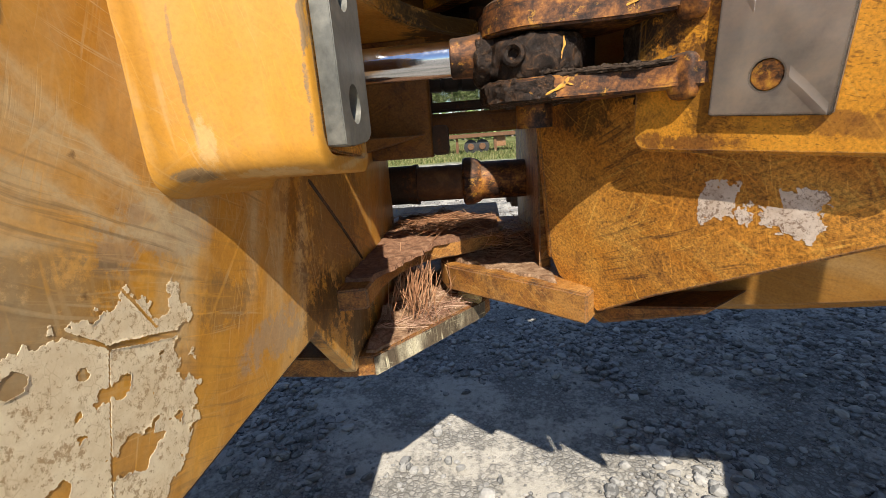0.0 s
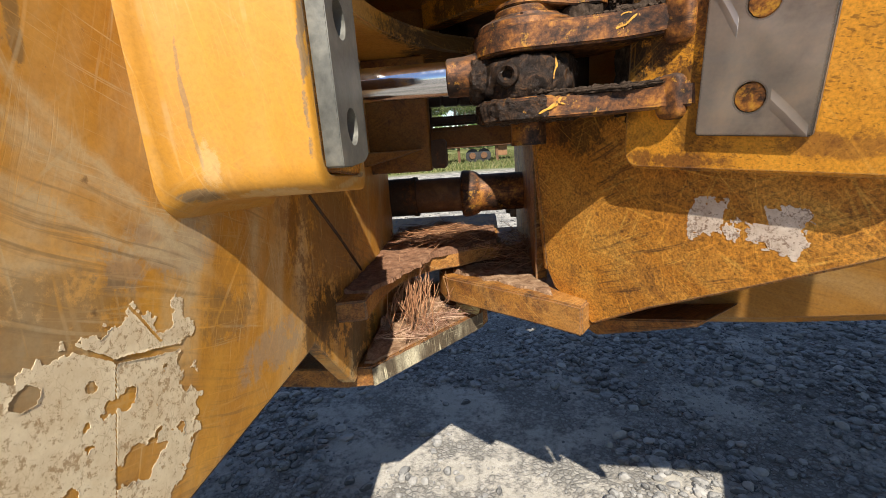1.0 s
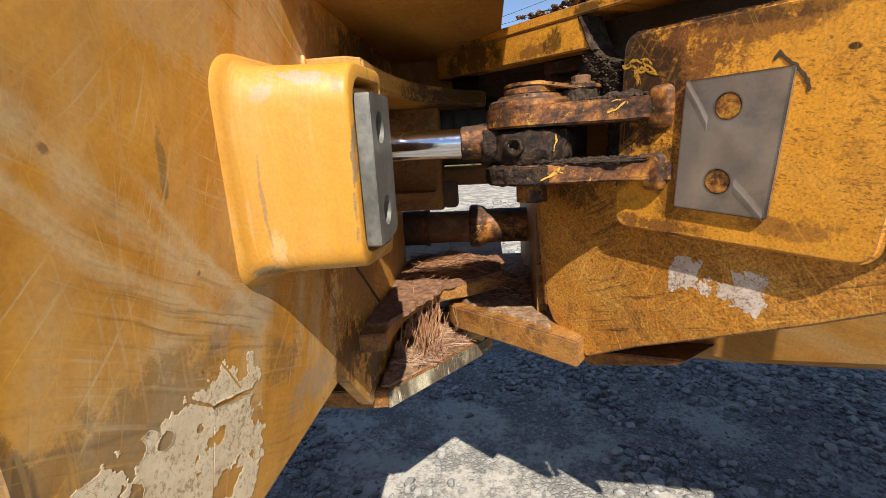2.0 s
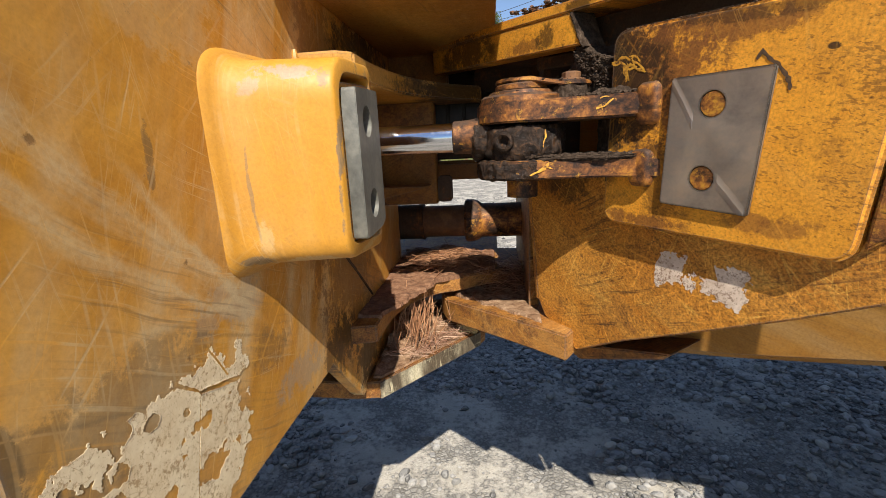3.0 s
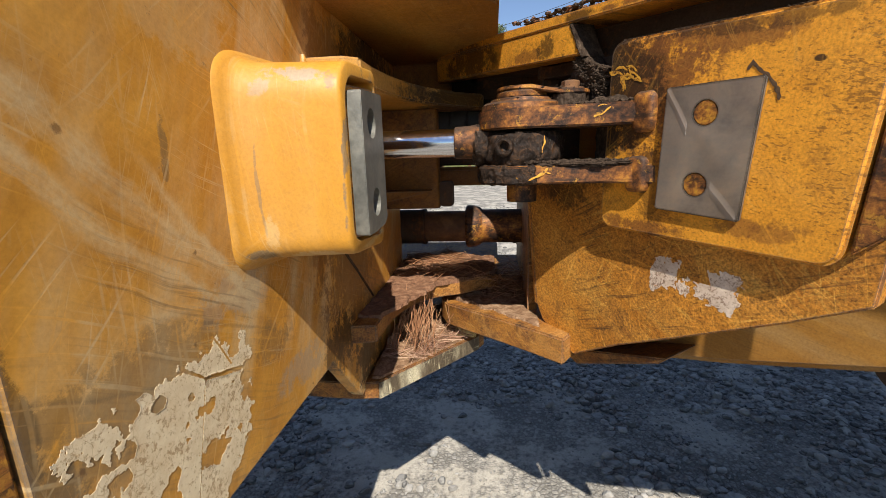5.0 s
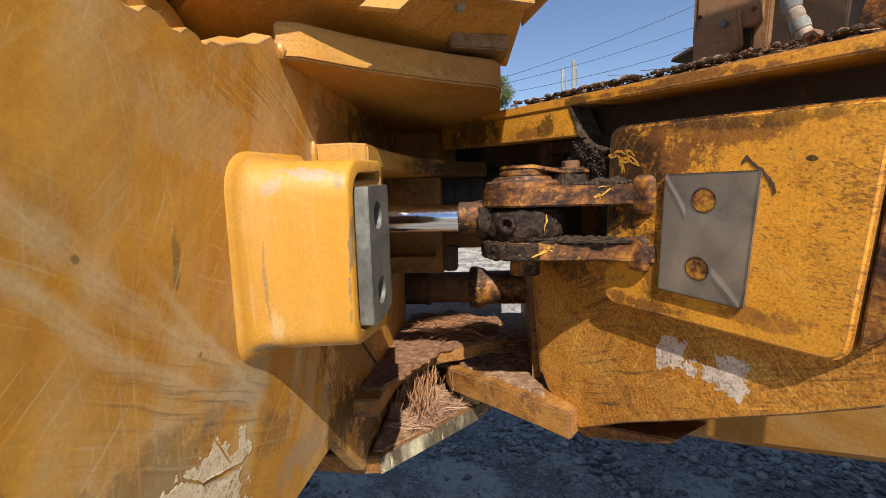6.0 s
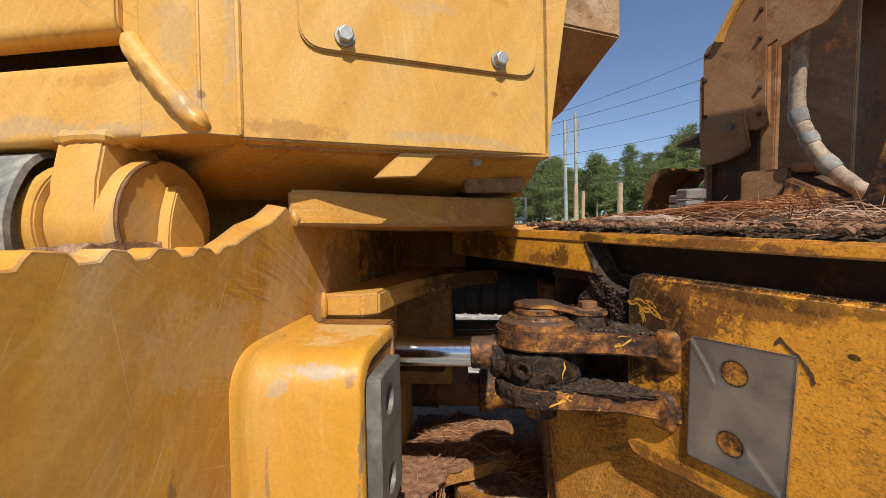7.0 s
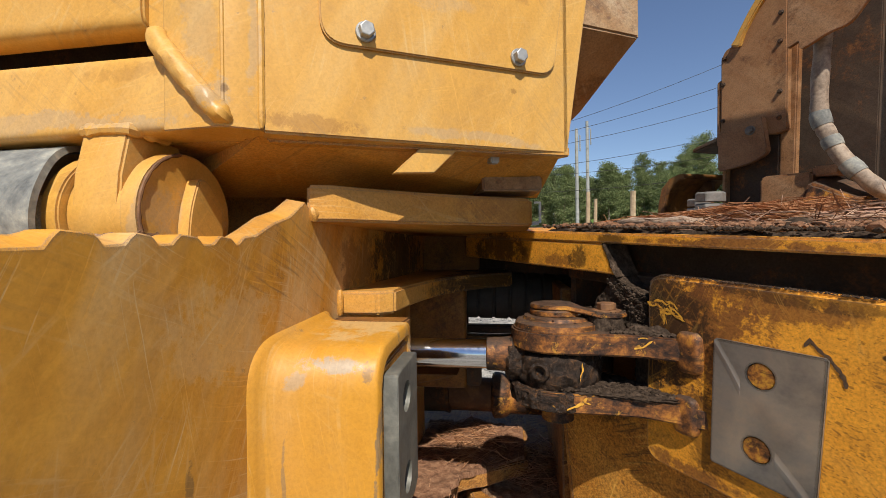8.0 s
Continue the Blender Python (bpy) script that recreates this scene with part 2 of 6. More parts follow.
yellow_bright = paint("fresh_yellow_enamel", (0.53, 0.250, 0.026), (0.54, 0.40, 0.20), (0.16, 0.12, 0.075), (1, 10), 0.16, 0.28, (88, 70, -40, 20), 0.30, 0.0, 0.0, (), 0.25, 0.46, 0.7,
                      patches=((-0.09, 1.540, 0.05, 0.012, "grey", 0.75), (-0.125, 1.525, 0.014, 0.012, "grey", 0.5), (-0.045, 1.535, 0.012, 0.02, "grime", 0.6), (-0.122, 1.42, 0.0025, 0.07, "grime", 0.55), (-0.128, 1.335, 0.018, 0.010, "grime", 0.75), (-0.07, 1.330, 0.06, 0.007, "pale", 0.5), (-0.0295, 1.46, 0.0035, 0.13, "grime", 0.8), (-0.115, 1.36, 0.010, 0.04, "pale", 0.4), (-0.08, 1.575, 0.08, 0.016, "pale", 0.5)), speck=0.15, grain=0.06)
yellow_tower = paint("tower_yellow_enamel", (0.56, 0.30, 0.060), (0.58, 0.42, 0.19), (0.20, 0.135, 0.07), (1, 39), 0.4, 0.35, (-62, 50, -30, 80), 0.22, 0.0, 0.0, (), 0.3, 0.42, 0.35, speck=0.16, chips=0.55, grain=0.06,
                     patches=((-0.13, 1.832, 0.07, 0.016, "rust", 0.38), (0.08, 1.838, 0.12, 0.010, "grey", 0.33), (-0.50, 1.838, 0.30, 0.018, "grey", 0.38), (-0.222, 1.862, 0.022, 0.035, "grey", 0.44), (-0.25, 1.95, 0.03, 0.08, "grey", 0.25), (-0.19, 1.95, 0.008, 0.12, "grey", 0.33),
                              (0.03, 2.02, 0.05, 0.016, "grey", 0.22), (0.13, 2.06, 0.03, 0.010, "rust", 0.25), (-0.05, 2.09, 0.05, 0.02, "grey", 0.17), (-0.34, 1.90, 0.10, 0.012, "rust", 0.20), (-0.32, 1.715, 0.012, 0.05, "grey", 0.33), (-0.43, 1.76, 0.02, 0.02, "rust", 0.27)))
# the black patch at x -0.62 paints in shade, with grease, on the nose
yellow_rear = paint("worn_yellow_enamel", (0.74, 0.325, 0.030), (0.72, 0.42, 0.10), (0.085, 0.034, 0.011), (1, 0), 0.25, 0.25, (20, 50, -60, 85), 0.40, 0.20, 0.55, (), 0.22, 0.5, 0.6,
                    patches=((-0.62, 0.155, 0.15, 0.06, "black", 0.8), (-0.11, 0.05, 0.17, 0.15, "rust", 0.9), (-0.135, 0.05, 0.10, 0.13, "black", 0.85), (-0.165, 0.0, 0.04, 0.14, "black", 0.65), (0.0, 0.118, 0.14, 0.028, "rust", 0.75), (0.06, 0.130, 0.18, 0.014, "black", 0.6), (-0.09, -0.17, 0.10, 0.022, "rust", 0.8), (-0.06, -0.09, 0.03, 0.08, "black", 0.55), (0.137, 0.074, 0.009, 0.005, "black", 0.9), (-0.02, 0.195, 0.22, 0.010, "rust", 0.85), (0.25, 0.192, 0.12, 0.012, "rust", 0.8),
                             (0.10, -0.14, 0.08, 0.02, "rust", 0.6), (-0.40, 0.15, 0.06, 0.02, "rust", 0.7), (-0.25, 0.195, 0.04, 0.02, "black", 0.8), (-0.34, 0.16, 0.03, 0.03, "black", 0.75)), speck=0.5, chips=0.85)
# black patches at the upper left paint in the deep shade behind the clevis
yellow_frame = paint("rusty_yellow_frame", (0.53, 0.225, 0.030), (0.66, 0.36, 0.07), (0.10, 0.044, 0.015), (1, 0), 0.35, 0.85, (35, -25, 62, 8, -70, 48), 0.75, 0.30, 0.55, (), 0.30, 0.52, 0.8, speck=0.9, chips=0.8, rust_size=14.0,
                     patches=((-0.36, -0.05, 0.10, 0.15, "rust", 0.85), (-0.30, 0.08, 0.20, 0.13, "black", 0.97), (-0.28, -0.10, 0.10, 0.10, "black", 0.7), (-0.40, -0.30, 0.05, 0.12, "rust", 0.5)))
# rusty paint, its base darkened further for the shaded hitch
rusty_shaded_hitch = paint("rusty_shaded_hitch_plate", (0.33, 0.145, 0.028), (0.50, 0.29, 0.10), (0.03, 0.016, 0.009), (1, 0), 0.5, 0.7, (35, -25, 8, -70), 0.8, 0.85, 0.4, (), 0.8, 0.6, 0.5, speck=0.7, chips=0.8, rust_size=9.0)
# far-end patches: grease specks, and the shade there painted in
hitch_yellow = paint("shaded_greasy_yellow_hitch_plate", (0.54, 0.265, 0.042), OCHRE, (0.06, 0.038, 0.020), (1, 0), 0.35, 0.3, (10, 50, -30), 0.5, 0.0, 0.0, (), 0.4, 0.5, 0.5, speck=0.3,
                     patches=((0.06, 1.59, 0.13, 0.10, "black", 0.85), (-0.02, 1.59, 0.05, 0.03, "grime", 0.7), (0.15, 1.74, 0.14, 0.10, "rust", 0.3)))
# dust, with the shade of the undersides darkened into the base
dusty_shaded_brown = paint("dusty_shaded_brown_underside", (0.30, 0.175, 0.075), (0.42, 0.33, 0.22), (0.06, 0.04, 0.025), (1, 39), 0.8, 0.3, (40, -35), 0.6, 0.4, 0.0, (), 0.5, 0.6, 0.3, speck=0.4)
tan = paint("tan_brown_sheet", (0.31, 0.16, 0.07), (0.40, 0.26, 0.15), (0.07, 0.04, 0.022), (1, 0), 0.6, 0.2, (40, -35), 0.6, 0.3, 0.2, (), 0.5, 0.6, 0.3)
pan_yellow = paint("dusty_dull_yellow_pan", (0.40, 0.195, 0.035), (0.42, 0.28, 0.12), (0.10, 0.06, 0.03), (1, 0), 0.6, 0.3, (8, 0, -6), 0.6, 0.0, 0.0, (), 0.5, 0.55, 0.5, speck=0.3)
# near-black also stands in for deep shade inside gaps and recesses
dark_inside = paint("dirty_shade_dark_steel", (0.062, 0.040, 0.026), (0.11, 0.072, 0.046), (0.016, 0.011, 0.008), (1, 0), 0.6, 0.1, (40,) * 2, 0.8, 0.5, 0.0, (), 0.7, 0.8, 0.2)
# enamel darkened for shaded parts inside the machine, grime added
grimy_shaded_yellow = paint("grimy_shaded_old_yellow", (0.25, 0.11, 0.018), (0.24, 0.15, 0.065), (0.022, 0.013, 0.008), (1, 0), 0.6, 0.3, (40, -35), 0.9, 0.7, 0.2, (), 0.85, 0.65, 0.3)
scraped_edge = paint("scraped_plate_edge", (0.11, 0.085, 0.055), (0.74, 0.66, 0.44), (0.02, 0.017, 0.013), (1, 50), 0.8, 1.0, (86, 80, 4, 92), 0.6, 0.0, 0.4, (), 0.7, 0.5, chips=0.8)


def casting(name, lift, scale=1.0, dust=0.85):
    """Old forged steel: brown and orange rust, what is left of yellow paint on its sides, and dry dirt lying on its upper faces."""
    m = Mat(name)
    f = m.math("ADD", m.math("MULTIPLY", m.noise(17 * scale, 8, 0.68, dist=0.3), 0.72), m.math("MULTIPLY", m.noise(80 * scale, 5, 0.7), 0.28))
    f = m.math("ADD", f, lift)
    col = m.ramp(f, [(0.40, (0.018, 0.010, 0.007)), (0.45, (0.060, 0.026, 0.012)), (0.51, (0.16, 0.060, 0.017)), (0.565, (0.31, 0.12, 0.026)), (0.62, (0.44, 0.20, 0.030)), (0.68, (0.54, 0.28, 0.036))])
    streaky = m.noise(1.0, 5, 0.65, vec=m.map((14, 14, 120), (0, 4, 0)))
    col = m.mix(m.math("MULTIPLY", m.ramp(streaky, [(0.52, 0.0), (0.64, 1.0)]), 0.8), col, (0.024, 0.014, 0.009))
    flake = m.ramp(m.math("ADD", m.noise(38 * scale, 8, 0.78), m.math("MULTIPLY", lift, 0.6)), [(0.555, 0.0), (0.60, 1.0)])
    col = m.mix(m.math("MULTIPLY", flake, 0.6), col, (0.52, 0.25, 0.030))
    grit = m.noise(300, 4, 0.7)
    col = m.mix(0.45, col, m.ramp(grit, [(0.32, 0.5), (0.5, 1.0), (0.7, 1.3)]), "MULTIPLY")
    sep = m.n.new("ShaderNodeSeparateXYZ")
    m.l.new(m.n.new("ShaderNodeNewGeometry").outputs["Normal"], sep.inputs[0])
    lying = m.ramp(m.math("ADD", sep.outputs["Z"], m.math("MULTIPLY", m.math("SUBTRACT", m.noise(30, 6, 0.7), 0.5), 0.9)), [(0.45, 0.0), (0.8, 1.0)])
    soil = m.ramp(m.math("ADD", m.math("MULTIPLY", m.noise(26, 6, 0.7), 0.6), m.math("MULTIPLY", grit, 0.4)), [(0.38, (0.030, 0.020, 0.015)), (0.55, (0.085, 0.052, 0.034)), (0.70, (0.22, 0.10, 0.045))])
    col = m.mix(m.math("MULTIPLY", lying, dust), col, soil)
    h = m.math("ADD", m.math("MULTIPLY", f, 0.8), m.math("MULTIPLY", grit, 0.25))
    return m.done(col, m.ramp(f, [(0.36, 0.75), (0.5, 0.58), (0.62, 0.5)]), 0.0, m.bump(h, 0.45, 0.003), 0.3)


rust_orange = casting("rusty_orange_casting", -0.016)
plug_rust = casting("rust_flecked_yellow_plug", 0.05, 2.6, 0.0)


def simple(name, stops, scale=20, rough=(0.5, 0.8), metal=0.0, bump=0.3, dist=0.002, fine=140, detail=6, spec=0.5):
    m = Mat(name)
    a = m.noise(scale, detail, 0.65, dist=0.3)
    b = m.noise(fine, 4, 0.6)
    f = m.math("ADD", m.math("MULTIPLY", a, 0.72), m.math("MULTIPLY", b, 0.28))
    return m.done(m.ramp(f, stops), m.ramp(b, [(0.3, rough[0]), (0.7, rough[1])]), metal, m.bump(f, bump, dist), spec)


def grease_material():
    m = Mat("black_grease")
    lump = m.noise(48, 9, 0.76, dist=0.9)
    fine = m.noise(230, 5, 0.7)
    col = m.ramp(m.math("ADD", m.math("MULTIPLY", lump, 0.75), m.math("MULTIPLY", fine, 0.25)), [(0.36, (0.006, 0.004, 0.003)), (0.50, (0.024, 0.015, 0.010)), (0.57, (0.065, 0.036, 0.020)), (0.65, (0.14, 0.058, 0.018)), (0.72, (0.26, 0.11, 0.03))])
    h = m.math("ADD", lump, m.math("MULTIPLY", fine, 0.4))
    return m.done(col, m.ramp(m.noise(30, 5, 0.7), [(0.42, 0.28), (0.58, 0.8)]), 0.0, m.bump(h, 0.9, 0.005), 0.22)


def steel_material():
    m = Mat("rubbed_bare_steel")
    cloud = m.noise(9, 5, 0.6, dist=0.8)
    fine = m.noise(150, 4, 0.7)
    f = m.math("ADD", m.math("MULTIPLY", cloud, 0.8), m.math("MULTIPLY", fine, 0.2))
    col = m.ramp(f, [(0.34, (0.30, 0.295, 0.285)), (0.5, (0.43, 0.40, 0.355)), (0.66, (0.56, 0.48, 0.385))])
    wipe = m.noise(1.0, 4, 0.6, vec=m.map((12, 12, 90), (0, 20, 0)))
    col = m.mix(m.math("MULTIPLY", m.ramp(wipe, [(0.5, 0.0), (0.7, 1.0)]), 0.35), col, (0.47, 0.45, 0.42))
    sep = m.n.new("ShaderNodeSeparateXYZ")
    m.l.new(m.co, sep.inputs[0])
    u, v = sep.outputs["X"], sep.outputs["Z"]
    # pressed creases running in from two corners
    crease = None
    for slope, c, lo, hi in ((-1.55, -0.027, -0.05, -0.012), (-1.0, -0.060, 0.034, 0.076)):
        bow = m.math("MULTIPLY", m.math("SUBTRACT", m.noise(14, 1), 0.5), 0.008)
        d = m.math("ABSOLUTE", m.math("SUBTRACT", m.math("ADD", v, bow), m.math("ADD", m.math("MULTIPLY", u, slope), c)))
        k = m.math("MULTIPLY", m.ramp(m.math("MULTIPLY", d, 75.0), [(0.0, 1.0), (0.9, 0.0)]), m.math("MULTIPLY", m.math("GREATER_THAN", u, lo), m.math("LESS_THAN", u, hi)))
        crease = k if crease is None else m.math("MAXIMUM", crease, k)
    worn = m.ramp(m.math("ADD", m.edge(0.005), m.math("MULTIPLY", fine, 0.04)), [(0.04, 0.0), (0.14, 0.8)])
    col = m.mix(worn, col, (0.05, 0.038, 0.028))
    h = m.math("ADD", m.math("ADD", m.math("MULTIPLY", fine, 0.02), m.math("MULTIPLY", m.noise(7, 2, 0.4), 2.6)), m.math("MULTIPLY", crease, 0.14))
    # lighter steel colour paints in the highlight along the creases
    col = m.mix(m.math("MULTIPLY", crease, 0.55), col, (0.72, 0.70, 0.67))
    return m.done(col, m.ramp(f, [(0.3, 0.26), (0.7, 0.40)]), 0.75, m.bump(h, 0.6, 0.010))


grease = grease_material()
bare_steel = steel_material()
grey_steel = simple("grey_mill_steel", [(0.34, (0.085, 0.082, 0.070)), (0.52, (0.15, 0.145, 0.122)), (0.7, (0.25, 0.235, 0.19))], 22, (0.42, 0.62), 0.35, 0.3)
chrome = simple("hard_chrome", [(0.2, (0.50, 0.51, 0.54)), (0.8, (0.64, 0.65, 0.68))], 12, (0.10, 0.16), 1.0, 0.02, 0.001)
zinc = simple("zinc_plated_bolt", [(0.3, (0.28, 0.275, 0.26)), (0.7, (0.46, 0.45, 0.42))], 60, (0.42, 0.6), 0.7, 0.3)
grey_bolt = simple("weathered_grey_bolt", [(0.3, (0.09, 0.08, 0.07)), (0.7, (0.22, 0.20, 0.175))], 60, (0.65, 0.9), 0.1, 0.6)
rusty_steel = simple("brown_rusty_steel", [(0.3, (0.05, 0.026, 0.014)), (0.5, (0.14, 0.065, 0.028)), (0.72, (0.30, 0.15, 0.06))], 24, (0.6, 0.9), 0.15, 0.7)
litter = simple("red_brown_needle_litter", [(0.3, (0.07, 0.035, 0.02)), (0.5, (0.20, 0.10, 0.055)), (0.75, (0.36, 0.21, 0.12))], 60, (0.85, 1.0), 0.0, 1.0, 0.006, 260, spec=0.2)
tan_dust = simple("dry_tan_dust", [(0.34, (0.10, 0.052, 0.028)), (0.5, (0.235, 0.140, 0.080)), (0.68, (0.40, 0.27, 0.165))], 50, (0.9, 1.0), 0.0, 0.9, 0.004, 260, spec=0.1)
dark_dirt = simple("black_oily_dirt", [(0.34, (0.016, 0.011, 0.008)), (0.5, (0.048, 0.033, 0.023)), (0.62, (0.090, 0.062, 0.043)), (0.74, (0.17, 0.12, 0.085))], 60, (0.9, 1.0), 0.0, 1.0, 0.005, 260, spec=0.08)
rubber = simple("dusty_black_rubber", [(0.3, (0.012, 0.012, 0.012)), (0.7, (0.04, 0.037, 0.034))], 20, (0.6, 0.85), 0.0, 0.4)
grey_hide = simple("scuffed_grey_rubber_guard", [(0.32, (0.07, 0.073, 0.073)), (0.5, (0.19, 0.19, 0.17)), (0.68, (0.38, 0.36, 0.29))], 18, (0.6, 0.9), 0.0, 0.6)
hose_cover = simple("dusty_tan_hose_wrap", [(0.36, (0.12, 0.085, 0.06)), (0.5, (0.26, 0.195, 0.14)), (0.68, (0.42, 0.34, 0.25))], 30, (0.6, 0.85), 0.0, 0.5)
wood = simple("weathered_timber", [(0.3, (0.22, 0.15, 0.085)), (0.7, (0.46, 0.34, 0.2))], 12, (0.7, 0.9), 0.0, 0.5)
pole_wood = simple("grey_utility_pole", [(0.3, (0.20, 0.20, 0.185)), (0.7, (0.36, 0.36, 0.33))], 3, (0.8, 0.95), 0.0, 0.4)
white_metal = simple("white_painted_bar", [(0.3, (0.66, 0.65, 0.6)), (0.7, (0.8, 0.79, 0.75))], 30, (0.4, 0.6), 0.0, 0.1)
bark = simple("pine_bark", [(0.3, (0.16, 0.12, 0.09)), (0.7, (0.34, 0.27, 0.21))], 6, (0.85, 1.0), 0.0, 0.8)


def decal_material(name, a, b, speck):
    m = Mat(name)
    f = m.noise(34, 6, 0.7)
    g = m.ramp(m.math("ADD", m.noise(190, 6, 0.8), m.math("MULTIPLY", m.noise(22, 4), 0.3)), [(0.67, 0.0), (0.75, 1.0)])
    craze = m.ramp(m.voronoi(150, "DISTANCE_TO_EDGE", vec=m.map((1, 1, 0.6), (0, 8, 0))), [(0.0, 1.0), (0.05, 0.0)])
    craze = m.math("MULTIPLY", craze, m.ramp(m.noise(30, 4), [(0.45, 0.0), (0.6, 1.0)]))
    col = m.mix(m.math("MULTIPLY", m.math("MAXIMUM", g, m.math("MULTIPLY", craze, 0.6)), 0.75), m.ramp(f, [(0.3, a), (0.7, b)]), speck)
    return m.done(col, 0.8, 0.0, m.bump(m.math("SUBTRACT", m.math("MULTIPLY", f, 0.4), m.math("MULTIPLY", g, 0.5)), 0.3, 0.0008), 0.3)


decal_cream = decal_material("flaking_cream_vinyl", (0.66, 0.50, 0.29), (0.86, 0.72, 0.47), (0.34, 0.20, 0.08))
decal_grey = decal_material("chipped_grey_white_vinyl", (0.48, 0.35, 0.25), (0.78, 0.65, 0.52), (0.16, 0.07, 0.03))


def leaf_material(name, stops):
    m = Mat(name)
    f = m.math("ADD", m.math("MULTIPLY", m.island(), 0.6), m.math("MULTIPLY", m.noise(0.7, 4), 0.4))
    return m.done(m.ramp(f, stops), 0.75, 0.0, None, 0.25)


foliage = leaf_material("pine_needle_clumps", [(0.2, (0.06, 0.085, 0.03)), (0.5, (0.13, 0.165, 0.06)), (0.8, (0.25, 0.28, 0.11))])
bush_leaf = leaf_material("bright_bush_leaves", [(0.2, (0.09, 0.16, 0.04)), (0.5, (0.17, 0.26, 0.07)), (0.8, (0.28, 0.36, 0.12))])
grass_blade = leaf_material("dry_green_grass", [(0.2, (0.06, 0.085, 0.02)), (0.5, (0.14, 0.15, 0.045)), (0.8, (0.26, 0.23, 0.10))])
needle = leaf_material("dry_pine_needles", [(0.15, (0.10, 0.038, 0.016)), (0.5, (0.30, 0.135, 0.06)), (0.85, (0.48, 0.27, 0.14))])
needle_orange = leaf_material("orange_pine_needles", [(0.15, (0.22, 0.08, 0.03)), (0.5, (0.46, 0.20, 0.085)), (0.85, (0.62, 0.34, 0.17))])
needle_pale = leaf_material("pale_dry_needles", [(0.15, (0.16, 0.075, 0.045)), (0.5, (0.33, 0.185, 0.12)), (0.85, (0.52, 0.36, 0.24))])


def ground_material():
    m = Mat("grey_gravel_ground")
    sep = m.n.new("ShaderNodeSeparateXYZ")
    m.l.new(m.co, sep.inputs[0])
    cell = m.voronoi(48, "F1", out="Color")
    gap = m.voronoi(48, "DISTANCE_TO_EDGE")
    stone = m.ramp(cell, [(0.1, (0.12, 0.115, 0.105)), (0.5, (0.20, 0.19, 0.17)), (0.9, (0.34, 0.32, 0.285))])
    fines = m.ramp(m.math("ADD", m.math("MULTIPLY", m.noise(320, 5, 0.75), 0.6), m.math("MULTIPLY", m.noise(7, 6, 0.7), 0.4)), [(0.34, (0.29, 0.265, 0.22)), (0.52, (0.46, 0.42, 0.35)), (0.68, (0.60, 0.55, 0.465))])
    bare = m.ramp(m.math("ADD", m.noise(2.6, 6, 0.65), m.math("MULTIPLY", m.noise(38, 4), 0.4)), [(0.62, 0.0), (0.74, 1.0)])
    stone = m.mix(m.math("MULTIPLY", m.ramp(gap, [(0.0, 1.0), (0.16, 0.0)]), 0.85), stone, (0.045, 0.042, 0.038))
    gravel = m.mix(m.math("MULTIPLY", bare, 0.75), fines, stone)
    gravel = m.mix(m.ramp(m.noise(170, 5, 0.8), [(0.62, 0.0), (0.72, 0.5)]), gravel, (0.15, 0.14, 0.13))
    turf = m.ramp(m.math("ADD", m.math("MULTIPLY", m.noise(0.5, 6, 0.7), 0.6), m.math("MULTIPLY", m.noise(9, 5, 0.7), 0.4)),
                  [(0.35, (0.055, 0.085, 0.02)), (0.5, (0.15, 0.165, 0.05)), (0.62, (0.29, 0.25, 0.12)), (0.75, (0.42, 0.37, 0.25))])
    wander = m.math("ADD", sep.outputs["Y"], m.math("MULTIPLY", m.noise(0.55, 4), 3.0))
    where = m.ramp(m.math("MULTIPLY", m.math("SUBTRACT", wander, 20.6), 0.5, True), [(0.0, 0.0), (1.0, 1.0)])
    h = m.math("ADD", m.math("MULTIPLY", m.math("MULTIPLY", m.ramp(gap, [(0.0, 0.0), (0.25, 1.0)]), bare), 0.6), m.math("MULTIPLY", m.noise(240, 5, 0.75), 0.6))
    return m.done(m.mix(where, gravel, turf), 0.92, 0.0, m.bump(h, 0.7, 0.008), 0.25)


def stone_material():
    m = Mat("crushed_bluish_stone")
    r = m.island()
    f = m.noise(45, 5, 0.7)
    col = m.ramp(r, [(0.0, (0.08, 0.077, 0.072)), (0.4, (0.15, 0.144, 0.132)), (0.75, (0.24, 0.228, 0.205)), (1.0, (0.38, 0.355, 0.315))])
    sep = m.n.new("ShaderNodeSeparateXYZ")
    m.l.new(m.n.new("ShaderNodeNewGeometry").outputs["Normal"], sep.inputs[0])
    dusted = m.math("MULTIPLY", m.ramp(m.math("ADD", sep.outputs["Z"], m.math("MULTIPLY", m.math("SUBTRACT", f, 0.5), 1.2)), [(0.75, 0.0), (1.25, 1.0)]), 0.45)
    col = m.mix(dusted, col, (0.47, 0.45, 0.41))
    return m.done(col, 0.85, 0.0, m.bump(m.noise(160, 5, 0.7), 0.5, 0.002), 0.35)


ground_mat, stone_mat = ground_material(), stone_material()


# ---------------------------------------------------------------- mesh tools
def part(name, bm, material, parent=None, label="", smooth=35):
    """Links a bmesh as one mesh object, under a thing or a part where one is given."""
    me = bpy.data.meshes.new(name)
    bm.to_mesh(me)
    bm.free()
    me.materials.append(material)
    if smooth:
        me.polygons.foreach_set("use_smooth", [True] * len(me.polygons))
        me.set_sharp_from_angle(angle=radians(smooth))
    ob = new(name, me)
    ob.parent = parent
    return tagged(ob, label)


def thing(name, label, category, group="", kind="", at=None):
    ob = new(name)
    ob.empty_display_size = 0.05
    if at is not None:
        ob.matrix_world = at
    return tagged(ob, label, category, group, kind)


